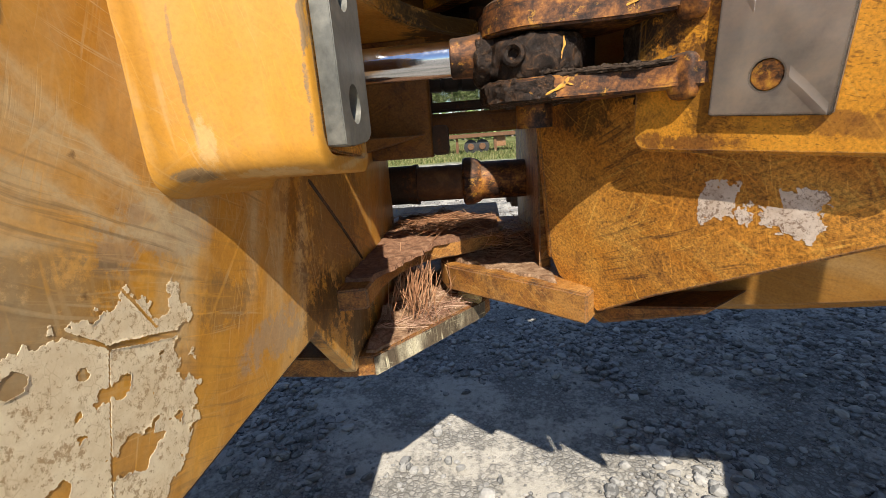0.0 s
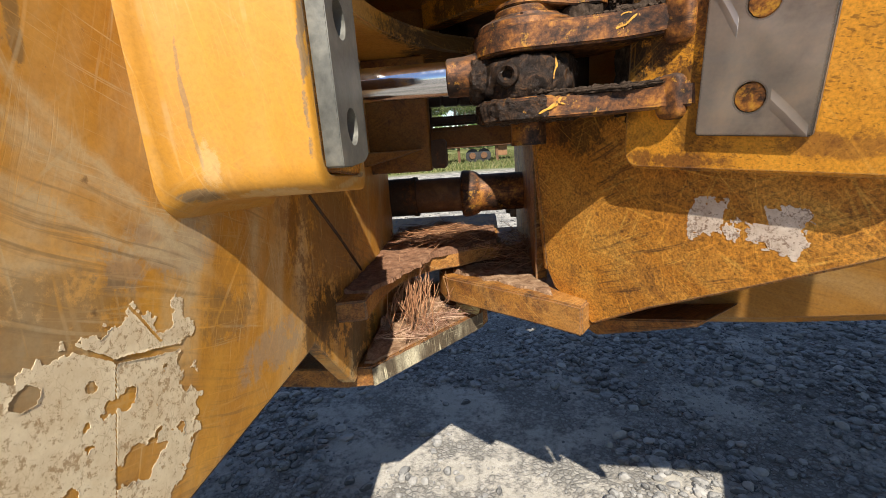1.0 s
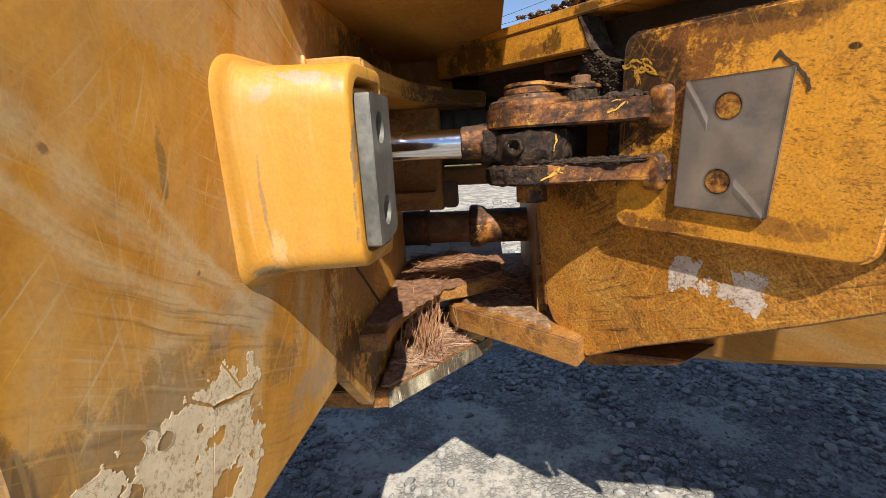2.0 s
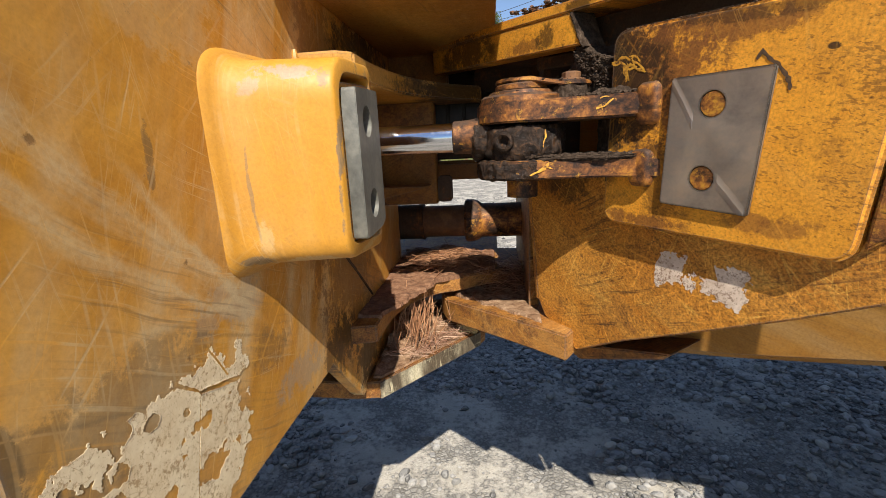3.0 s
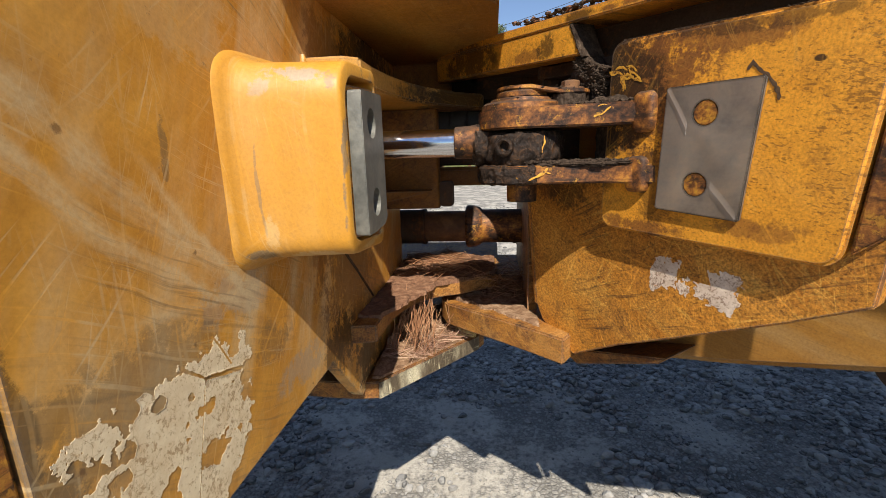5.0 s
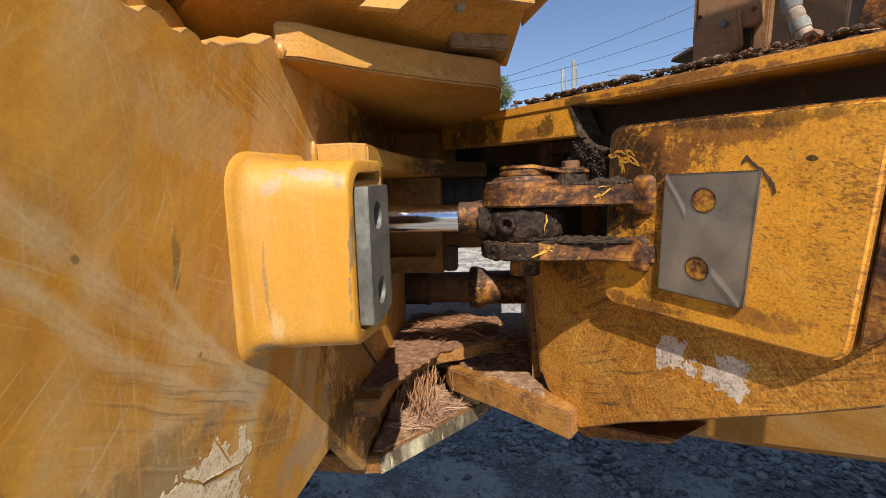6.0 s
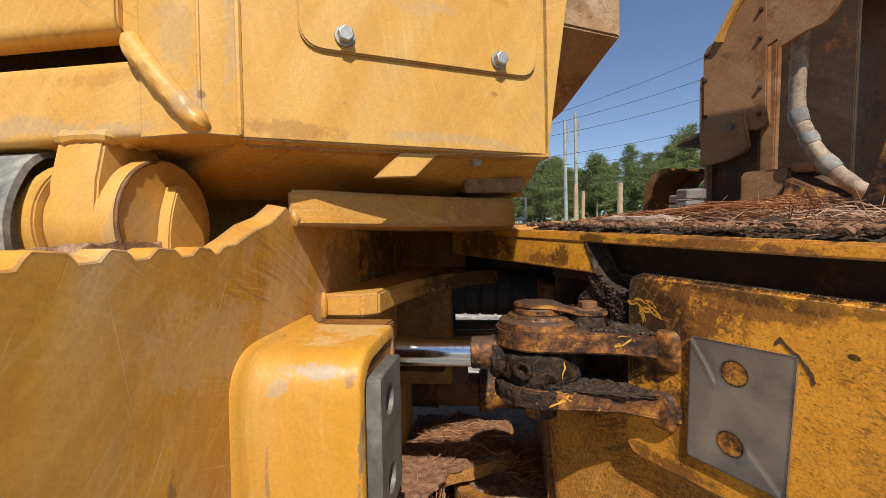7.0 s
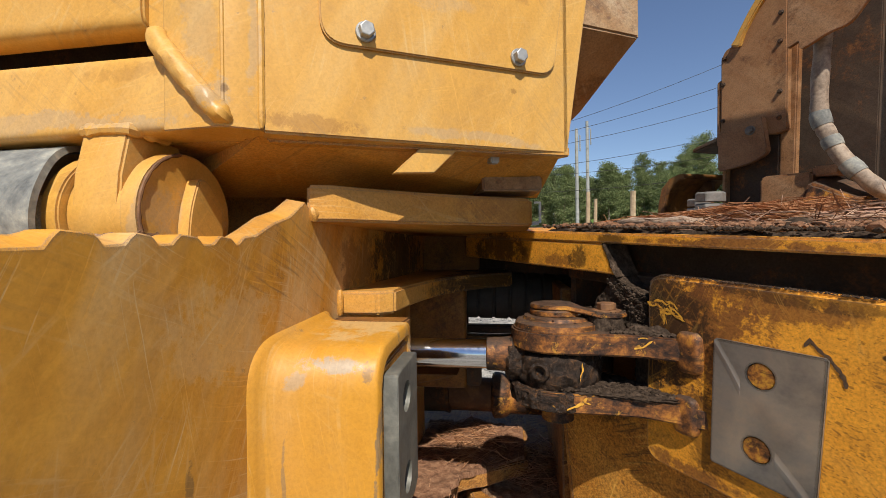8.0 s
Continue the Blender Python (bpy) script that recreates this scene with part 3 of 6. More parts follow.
def bevelled(bm, width, segments=2, angle=30):
    if width > 0:
        es = [e for e in bm.edges if len(e.link_faces) == 2 and e.calc_face_angle(0) > radians(angle)]
        bmesh.ops.bevel(bm, geom=es, offset=width, segments=segments, affect="EDGES", clamp_overlap=True)
    return bm


def prism(outline, axis, d0, d1, bevel=0.0, segments=2):
    """A plate: a 2D outline pushed from d0 to d1 along an axis. Axis x: (y, z); y: (x, z); z: (x, y)."""
    def at(p, d):
        return {"x": (d, p[0], p[1]), "y": (p[0], d, p[1]), "z": (p[0], p[1], d)}[axis]
    bm = bmesh.new()
    a = [bm.verts.new(at(p, d0)) for p in outline]
    b = [bm.verts.new(at(p, d1)) for p in outline]
    bm.faces.new(a)
    bm.faces.new(b[::-1])
    n = len(outline)
    for i in range(n):
        bm.faces.new((a[i], b[i], b[(i + 1) % n], a[(i + 1) % n]))
    bmesh.ops.recalc_face_normals(bm, faces=bm.faces)
    return bevelled(bm, bevel, segments)


def box(x0, x1, y0, y1, z0, z1, bevel=0.003, segments=2):
    return prism([(x0, y0), (x1, y0), (x1, y1), (x0, y1)], "z", z0, z1, bevel, segments)


def rounded(points, radius, steps=5):
    """An outline with its corners rounded; radius is one number or one for each corner."""
    out, n = [], len(points)
    for i, p in enumerate(points):
        r = radius[i] if isinstance(radius, (list, tuple)) else radius
        p, a, b = Vector(p), Vector(points[i - 1]), Vector(points[(i + 1) % n])
        u, v = (a - p), (b - p)
        r = min(r, u.length * 0.48, v.length * 0.48)
        if r < 1e-5:
            out.append(tuple(p))
            continue
        s, e = p + u.normalized() * r, p + v.normalized() * r
        for k in range(steps + 1):
            t = k / steps
            out.append(tuple((1 - t) ** 2 * s + 2 * t * (1 - t) * p + t * t * e))
    return out


def arc(cx, cy, r, a0, a1, steps=14):
    return [(cx + r * math.cos(radians(a0 + (a1 - a0) * k / steps)), cy + r * math.sin(radians(a0 + (a1 - a0) * k / steps))) for k in range(steps + 1)]


def tube(points, radius, sides=14, wobble=0.0, caps=True):
    """A round bar swept along points; radius is one number or one for each point."""
    bm = bmesh.new()
    pts = [Vector(p) for p in points]
    rings, up = [], None
    for i, p in enumerate(pts):
        d = (pts[min(i + 1, len(pts) - 1)] - pts[max(i - 1, 0)]).normalized()
        if up is None:
            up = d.orthogonal().normalized()
        up = (up - d * up.dot(d)).normalized()
        side = d.cross(up)
        r = radius[i] if isinstance(radius, (list, tuple)) else radius
        ring = []
        for k in range(sides):
            a = 2 * math.pi * k / sides
            w = 1 + wobble * noise.noise(p * 60 + Vector((k, k * 0.7, 3)))
            ring.append(bm.verts.new(p + (up * math.cos(a) + side * math.sin(a)) * r * w))
        rings.append(ring)
    for a, b in zip(rings, rings[1:]):
        for k in range(sides):
            bm.faces.new((a[k], a[(k + 1) % sides], b[(k + 1) % sides], b[k]))
    if caps:
        bm.faces.new(rings[0][::-1])
        bm.faces.new(rings[-1])
    bmesh.ops.recalc_face_normals(bm, faces=bm.faces)
    return bm


def lathe(profile, origin, axis, sides=40):
    """A turned shape: (distance along the axis, radius) rows about an axis through origin."""
    o, d = Vector(origin), Vector(axis).normalized()
    u = d.orthogonal().normalized()
    v = d.cross(u)
    bm = bmesh.new()
    rings = [[bm.verts.new(o + d * h + (u * math.cos(2 * math.pi * k / sides) + v * math.sin(2 * math.pi * k / sides)) * r) for k in range(sides)] for h, r in profile]
    for a, b in zip(rings, rings[1:]):
        for k in range(sides):
            bm.faces.new((a[k], a[(k + 1) % sides], b[(k + 1) % sides], b[k]))
    bm.faces.new(rings[0][::-1])
    bm.faces.new(rings[-1])
    bmesh.ops.recalc_face_normals(bm, faces=bm.faces)
    return bm


def join(*parts):
    """Several bmeshes as one."""
    out = bmesh.new()
    for bm in parts:
        me = bpy.data.meshes.new("part")
        bm.to_mesh(me)
        out.from_mesh(me)
        bm.free()
        bpy.data.meshes.remove(me)
    return out


def smooth_line(points, steps=5):
    out = []
    p = [Vector(q) for q in points]
    for i in range(len(p) - 1):
        a, b, c, d = p[max(i - 1, 0)], p[i], p[i + 1], p[min(i + 2, len(p) - 1)]
        for k in range(steps):
            t = k / steps
            out.append(0.5 * ((2 * b) + (c - a) * t + (2 * a - 5 * b + 4 * c - d) * t * t + (3 * b - a - 3 * c + d) * t ** 3))
    return out + [p[-1]]


def bead(points, radius=0.005, ripple=0.3):
    """A weld bead along a line of points, finely stepped."""
    pts = []
    for a, b in zip(points, points[1:]):
        a, b = Vector(a), Vector(b)
        n = max(2, int((b - a).length / 0.006))
        pts += [a.lerp(b, k / n) for k in range(n)]
    pts.append(Vector(points[-1]))
    radii = [radius * (1 + ripple * noise.noise(p * 130)) * (0.6 if i in (0, len(pts) - 1) else 1) for i, p in enumerate(pts)]
    return tube(pts, radii, 8)


def rough_up(bm, amount, scale, cuts=0):
    """Uneven surface, as of a flame-cut or dirt-caked thing."""
    if cuts:
        bmesh.ops.subdivide_edges(bm, edges=bm.edges, cuts=cuts, use_grid_fill=True)
    bm.normal_update()
    for v in bm.verts:
        v.co += v.normal * amount * (noise.fractal(v.co * scale, 1.0, 2.0, 4))
    return bm


def lumpy(bm, size, amount, scale):
    """Broken into small faces and then pushed about, as caked dirt or grease."""
    bmesh.ops.triangulate(bm, faces=bm.faces)
    for _ in range(6):
        long = [e for e in bm.edges if e.calc_length() > size]
        if not long or len(bm.faces) > 9000:
            break
        bmesh.ops.subdivide_edges(bm, edges=long, cuts=1)
        bmesh.ops.triangulate(bm, faces=[f for f in bm.faces if len(f.verts) > 3])
    bm.normal_update()
    for v in bm.verts:
        p = v.co * scale
        v.co += v.normal * amount * (noise.fractal(p, 0.9, 2.1, 4) + 0.6 * abs(noise.noise(p * 0.55)))
    return bm


def drilled(plate, centre, axis, radius, depth=0.2):
    """Cuts a round hole through a bmesh plate."""
    me = bpy.data.meshes.new("plate")
    plate.to_mesh(me)
    plate.free()
    ob = new("plate", me)
    cm = bpy.data.meshes.new("drill")
    c = lathe([(-depth, radius), (depth, radius)], centre, axis, 28)
    c.to_mesh(cm)
    c.free()
    drill = new("drill", cm)
    mod = ob.modifiers.new("cut", "BOOLEAN")
    mod.operation, mod.solver, mod.object = "DIFFERENCE", "EXACT", drill
    bpy.context.view_layer.update()
    done = bpy.data.meshes.new_from_object(ob.evaluated_get(bpy.context.evaluated_depsgraph_get()))
    out = bmesh.new()
    out.from_mesh(done)
    for o in (ob, drill):
        bpy.data.objects.remove(o)
    return out


def hex_bolt(origin, axis, flats, height, washer, washer_h):
    """A hexagon head with its washer, as two bmeshes."""
    o, d = Vector(origin), Vector(axis).normalized()
    head = lathe([(washer_h, flats * 0.577), (washer_h + height * 0.88, flats * 0.577), (washer_h + height, flats * 0.5)], o, d, 6)
    ring = lathe([(0, washer), (washer_h * 0.8, washer), (washer_h, washer * 0.95)], o, d, 24)
    return bevelled(head, flats * 0.03, 1), ring


def scatter_bars(count, where, length, radius, lay, seed):
    """Needles or twigs: thin three-sided bars, three points long, in one mesh."""
    rng = random.Random(seed)
    vs, fs = [], []
    for _ in range(count):
        p, d = where(rng), lay(rng)
        d = Vector(d).normalized()
        n = rng.uniform(*length)
        bend = Vector((rng.gauss(0, 1), rng.gauss(0, 1), rng.gauss(0, 0.5))) * n * 0.07
        u = d.orthogonal().normalized()
        w = d.cross(u)
        r = radius * rng.uniform(0.7, 1.3)
        base = len(vs)
        for t, k in ((-0.5, 0.7), (0, 1.0), (0.5, 0.5)):
            c = Vector(p) + d * n * t + bend * (1 - 4 * t * t)
            for a in range(3):
                g = a * 2.094
                vs.append(c + (u * math.cos(g) + w * math.sin(g)) * r * k)
        for s in (0, 3):
            for a in range(3):
                b = (a + 1) % 3
                fs.append((base + s + a, base + s + b, base + s + 3 + b, base + s + 3 + a))
    me = bpy.data.meshes.new("bars")
    me.from_pydata(vs, [], fs)
    return me


# ---------------------------------------------------------------- ground and distance
def ground_sheet():
    bm = bmesh.new()
    xs = [-900, -200, -40, -8, -3, -1.5, 0, 1.5, 3, 5, 9, 40, 200, 900]
    ys = [-400, -60, -10, -2, 0, 1, 2, 3, 4, 6, 10, 16, 22, 40, 120, 400, 1500]
    grid = [[bm.verts.new((x, y, 0.0)) for x in xs] for y in ys]
    for r, s in zip(grid, grid[1:]):
        for i in range(len(xs) - 1):
            bm.faces.new((r[i], r[i + 1], s[i + 1], s[i]))
    return bm


tagged(part("ground", ground_sheet(), ground_mat, None, "", 0), "grey crushed gravel yard turning to dry grass farther out", "ground", kind="structure")


def stones(count, spread, sizes, seed, cluster=0.0, fine=2):
    """Loose worn stones lying half sunk in the ground, thicker in some places than in others, as one mesh."""
    rng = np.random.default_rng(seed)
    bm = bmesh.new()
    bmesh.ops.create_icosphere(bm, subdivisions=fine, radius=1.0)
    base = np.array([v.co[:] for v in bm.verts])
    faces = np.array([[v.index for v in f.verts] for f in bm.faces])
    bm.free()
    n = len(base)
    x0, x1, y0, y1 = spread
    spots = []
    while len(spots) < count:
        x, y = rng.uniform(x0, x1), rng.uniform(y0, y1)
        swept = 0.6 * math.exp(-((x - 0.25) / 0.85) ** 2 - ((y - 1.6) / 0.42) ** 2)
        if noise.fractal(Vector((x * 1.7, y * 1.7, seed)), 0.8, 2.0, 4) - swept + rng.normal(0, 0.22) > cluster:
            spots.append((x, y))
    px, py = np.array(spots).T
    r = sizes[0] + (sizes[1] - sizes[0]) * rng.random(count) ** 3.4
    ang = rng.uniform(0, 2 * np.pi, count)
    # each stone is a ball worn flat on a few sides
    cut = rng.standard_normal((count, 7, 3))
    cut /= np.linalg.norm(cut, axis=2, keepdims=True)
    reach = rng.uniform(0.62, 0.95, (count, 7))
    dots = np.einsum("vk,csk->cvs", base, cut)
    k = np.min(np.where(dots > 0.2, reach[:, None, :] / np.maximum(dots, 0.2), 1.25), axis=2).clip(0.5, 1.1)
    v = base[None] * k[..., None] * r[:, None, None]
    v = v * np.stack([rng.uniform(0.9, 1.35, count), rng.uniform(0.75, 1.05, count), rng.uniform(0.45, 0.75, count)], 1)[:, None]
    c, s = np.cos(ang)[:, None], np.sin(ang)[:, None]
    out = np.stack([v[..., 0] * c - v[..., 1] * s, v[..., 0] * s + v[..., 1] * c, v[..., 2]], -1)
    out += np.stack([px, py, r * rng.uniform(-0.06, 0.32, count)], 1)[:, None]
    idx = (faces[None] + (np.arange(count) * n)[:, None, None]).reshape(-1, 3)
    me = bpy.data.meshes.new("gravel_stones")
    me.from_pydata(out.reshape(-1, 3).tolist(), [], idx.tolist())
    me.materials.append(stone_mat)
    return me


tagged(new("gravel_stones", stones(17000, (-1.3, 3.2, 1.0, 4.4), (0.006, 0.031), 3, 0.0)), "loose grey crushed stones half sunk in the yard's pale dust", "gravel", kind="stuff")
tagged(new("gravel_stones", stones(15000, (-1.3, 3.2, 1.0, 4.4), (0.003, 0.011), 6, -0.05, 1)), "fine grey grit between the larger stones", "gravel", kind="stuff")
tagged(new("gravel_stones", stones(6000, (-3.5, 5.0, 4.4, 12.0), (0.010, 0.036), 4, -0.2, 1)), "loose grey crushed stones farther out on the yard", "gravel", kind="stuff")

# ---------------------------------------------------------------- front half of the machine
X_SIDE = -0.16          # outer face of the front frame's side plate
front = thing("front_frame", "scuffed yellow welded steel front frame of an articulated loader", "loader frame")


def notched_plate():
    """The side plate; its top edge is flame-cut on a slant, so each notch and the tip show a sloping face outwards."""
    outer, inner = [(0.175, 1.062), (0.175, 1.688)], [(0.175, 1.062), (0.175, 1.690)]
    for y0, y1, deep in ((0.194, 0.240, 0.011), (0.263, 0.297, 0.0085), (0.311, 0.343, 0.0075), (0.363, 0.395, 0.007), (0.411, 0.434, 0.006)):
        outer += [(y0, 1.690), (y0 + 0.004, 1.690 - deep * 0.4), (y0 + 0.008, 1.690 - deep), (y1 - 0.010, 1.691 - deep), (y1 - 0.005, 1.691 - deep * 0.35), (y1, 1.692)]
        inner += [(y0, 1.6905), (y0 + 0.004, 1.6895), (y0 + 0.008, 1.688), (y1 - 0.010, 1.689), (y1 - 0.005, 1.6905), (y1, 1.6922)]
    outer += [(0.455, 1.694), (0.49, 1.709), (0.53, 1.720), (0.572, 1.744), (0.60, 1.728), (0.64, 1.722)]
    inner += [(0.455, 1.701), (0.49, 1.718), (0.53, 1.729), (0.568, 1.749), (0.60, 1.730), (0.64, 1.722)]
    rest = [(1.37, 1.722), (1.37, 0.90), (0.86, 0.90), (0.835, 0.921), (0.70, 1.066), (0.69, 1.062)]
    bm = bmesh.new()
    f = [bm.verts.new((X_SIDE, *p)) for p in outer + rest]
    g = [bm.verts.new((X_SIDE - 0.026, *p)) for p in inner + rest]
    bm.faces.new(f)
    bm.faces.new(g[::-1])
    for k in range(len(f)):
        bm.faces.new((f[k], g[k], g[(k + 1) % len(g)], f[(k + 1) % len(f)]))
    bmesh.ops.recalc_face_normals(bm, faces=bm.faces)
    return bevelled(bm, 0.0012, 1)


part("side_plate", notched_plate(), yellow_plate, front)
part("edge_strip", prism([(0.06, 0.95), (0.06, 1.36), (0.174, 1.36), (0.176, 0.95)], "x", -0.20, -0.164, 0.004), rust_orange, front, "rust-worn orange edge strip")
part("end_wall", box(-0.9, 0.02, 1.37, 1.40, 1.61, 1.74, 0.004), grimy_shaded_yellow, front)
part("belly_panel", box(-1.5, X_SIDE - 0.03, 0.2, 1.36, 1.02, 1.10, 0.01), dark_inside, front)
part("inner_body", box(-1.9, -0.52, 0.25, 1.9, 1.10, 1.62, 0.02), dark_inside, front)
part("side_seam", bead([(X_SIDE, 0.762, 1.296), (X_SIDE, 0.88, 1.20), (X_SIDE, 0.995, 1.10)], 0.0035), dark_inside, front, "dark weld seam")


def shroud():
    """A pressed channel welded to the side plate: rounded shell open to the right, flaring at its root."""
    ring = rounded([(0.452, 1.562), (0.452, 1.326), (0.640, 1.312), (0.640, 1.572)], [0.050, 0.030, 0.02, 0.02], 8)
    bm = bmesh.new()
    cy, cz = 0.545, 1.443
    rings = []
    for x, grow, inner in ((X_SIDE - 0.004, 1.22, 0), (X_SIDE + 0.002, 1.205, 0), (X_SIDE + 0.006, 1.13, 0), (X_SIDE + 0.010, 1.075, 0), (X_SIDE + 0.016, 1.03, 0), (X_SIDE + 0.030, 1.005, 0), (-0.09, 1.0, 0), (-0.034, 1.0, 0),
                           (-0.0305, 0.995, 0), (-0.0285, 0.975, 0), (-0.0275, 0.87, 0), (-0.031, 0.855, 0), (-0.135, 0.85, 0)):
        row = []
        for y, z in ring:
            shift = 0.026 * (x - X_SIDE) / 0.14 * max(0.0, min(1.0, (0.62 - y) / 0.15))
            gz = 1 + (grow - 1) * (0.5 if grow > 1 else 1.0)
            gy = 1 + (grow - 1) * (0.5 if grow > 1 and y > cy else 1.0)
            row.append(bm.verts.new((x, cy + (y - cy) * gy + shift, cz + (z - cz) * gz)))
        rings.append(row)
    n = len(ring)
    for a, b in zip(rings, rings[1:]):
        for k in range(n):
            bm.faces.new((a[k], a[(k + 1) % n], b[(k + 1) % n], b[k]))
    bm.faces.new(rings[-1])
    bmesh.ops.recalc_face_normals(bm, faces=bm.faces)
    return bm


part("shroud", shroud(), yellow_bright, front, "bright yellow pressed steel guard with rubbed corners", 50)
stop = prism(rounded([(0.503, 1.347), (0.503, 1.529), (0.604, 1.534), (0.604, 1.357), (0.585, 1.349), (0.53, 1.346)], 0.004, 2), "x", -0.0305, -0.012, 0.001)
stop = drilled(stop, (-0.02, 0.545, 1.491), (1, 0, 0), 0.0195)
stop = drilled(stop, (-0.02, 0.549, 1.387), (1, 0, 0), 0.0195)
# hidden block added behind the shroud to keep sun off the plate
part("sun_block", box(X_SIDE, -0.040, 0.6405, 0.688, 1.345, 1.568, 0.003), grimy_shaded_yellow, front)
part("stop_plate", stop, grey_steel, front, "bare grey steel plate with two bolt holes")
part("backing_plate", prism([(0.497, 1.345), (0.497, 1.535), (0.632, 1.545), (0.632, 1.33)], "x", -0.060, -0.0312, 0.002), yellow_frame, front)

# hitch plates of the front half, each with a hollowed edge towards the pivot


def hollow(points, bulge, steps=12):
    """A smooth hollow edge through three points."""
    a, b, c = (Vector(p) for p in points)
    q = b * 2 - (a + c) / 2
    return [tuple((1 - t) ** 2 * a + 2 * t * (1 - t) * q + t * t * c) for t in (k / steps for k in range(steps + 1))]


edge = [(-0.165, 0.812), (-0.106, 0.823)] + hollow([(-0.106, 0.823), (-0.075, 1.045), (0.04, 1.150)], 0)[1:] + [(0.10, 1.195), (0.16, 1.235), (0.16, 1.72), (-0.60, 1.72), (-0.60, 0.90), (-0.165, 0.90)]
part("lower_hitch_plate", prism(edge, "z", 1.050, 1.090, 0.003), rusty_shaded_hitch, front, "rust-stained hitch plate with a hollowed edge")
edge = [(-0.165, 0.690), (-0.095, 0.690), (-0.071, 0.712)] + hollow([(-0.071, 0.712), (-0.050, 0.95), (0.015, 1.12)], 0)[1:] + [(0.05, 1.18), (0.12, 1.25), (0.12, 1.75), (-0.40, 1.75), (-0.40, 0.75), (-0.165, 0.75)]
part("upper_hitch_plate", prism(edge, "z", 1.570, 1.609, 0.004), hitch_yellow, front, "yellow hitch plate with a hollowed edge")
edge = [(-0.165, 0.584), (-0.130, 0.598)] + hollow([(-0.130, 0.598), (0.005, 0.730), (0.150, 0.836)], 0)[1:] + [(0.160, 0.86), (0.160, 1.44), (-0.165, 1.44)]
part("top_hitch_plate", prism(edge, "z", 1.718, 1.770, 0.004), hitch_yellow, front)
part("weld_bead", bead([(-0.158, 0.588, 1.738), (-0.155, 0.590, 1.728), (-0.157, 0.592, 1.719)], 0.007), yellow, front)
part("weld_bead", bead([(-0.158, 0.686, 1.612), (-0.157, 0.684, 1.59), (-0.158, 0.686, 1.570)], 0.006), yellow, front)
shelf = [(-0.185, 0.878), (-0.128, 0.886), (0.100, 1.172), (0.116, 1.205), (0.09, 1.26), (0.16, 1.45), (0.16, 1.75), (-0.60, 1.75), (-0.60, 0.900)]
part("bottom_hitch_plate", rough_up(prism(shelf, "z", 0.874, 0.919, 0.003), 0.0015, 40), rusty_shaded_hitch, front, "scraped steel bottom hitch plate, dirt on top")
part("scraped_face", prism([(-0.1285, 0.8845), (0.1005, 1.1705), (0.1025, 1.1695), (-0.1265, 0.8835)], "z", 0.876, 0.917, 0.0), scraped_edge, front, "scraped plate edge with pale paint streaks")
part("pin_housing", prism(rounded([(-0.20, 1.19), (-0.006, 1.19), (-0.006, 1.24), (-0.20, 1.26)], 0.008, 3), "z", 1.296, 1.569, 0.006), grimy_shaded_yellow, front, "dusty shaded hitch pin housing")
part("housing_rib", prism([(-0.20, 1.352), (-0.02, 1.352), (-0.07, 1.338), (-0.20, 1.31)], "y", 1.12, 1.19, 0.002), grimy_shaded_yellow, front)
part("hanging_bracket", prism(rounded([(-0.006, 1.372), (0.034, 1.372), (0.034, 1.300), (-0.006, 1.300)], 0.01, 3), "y", 1.20, 1.23, 0.003), dark_inside, front)
part("cross_tube", box(-0.7, 0.9, 1.36, 1.42, 1.347, 1.405, 0.010), grimy_shaded_yellow, front)
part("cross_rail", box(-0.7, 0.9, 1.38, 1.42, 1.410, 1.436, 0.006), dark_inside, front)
# dark panels close the openings in place of the shade behind
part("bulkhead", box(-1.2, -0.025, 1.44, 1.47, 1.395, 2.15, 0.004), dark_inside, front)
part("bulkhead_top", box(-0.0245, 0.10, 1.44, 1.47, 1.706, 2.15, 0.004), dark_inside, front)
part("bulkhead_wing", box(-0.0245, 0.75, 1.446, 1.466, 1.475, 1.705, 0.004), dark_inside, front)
ribs = [(0.0, 0.05)]
for k in range(9):
    ribs += [(0.003 + 0.047 * k, 0.070), (0.007 + 0.047 * k, 0.074), (0.042 + 0.047 * k, 0.074), (0.046 + 0.047 * k, 0.070)]
part("bellows", lathe(ribs, (-0.03, 1.372, 1.537), (1, 0.05, -0.03), 40), rubber, front, "ribbed black rubber bellows")
part("back_web", box(-0.75, -0.165, 1.34, 1.37, 1.09, 1.58, 0.006), grimy_shaded_yellow, front)

# tower above: a deep box face turned to the right, with a bolted cover
U = Vector((0.841, 0.541, 0.020)).normalized()
UN = Vector((0.541, -0.841, 0.0)).normalized()
TM = Matrix(((U.x, -UN.x, 0, -0.176), (U.y, -UN.y, 0, 0.495), (U.z, 0, 1, 1.821), (0, 0, 0, 1)))   # along, inwards, up
tower = thing("loader_tower", "clean yellow painted steel loader tower with a bolted cover plate", "loader tower")


def in_tower(bm):
    bm.transform(TM)
    return bm


face = prism([(0.0, 0.0), (0.464, 0.0), (0.516, 0.30), (0.57, 0.62), (0.60, 1.3), (0.0, 1.3)], "y", 0.0, 0.030, 0.003)
part("box_panel", in_tower(face), yellow_tower, tower)
part("box_underside", in_tower(prism([(0.005, 0.028), (0.469, 0.0), (0.43, 0.16), (0.10, 0.16)], "z", -0.004, 0.012, 0.002)), yellow, tower)
under = bmesh.new()
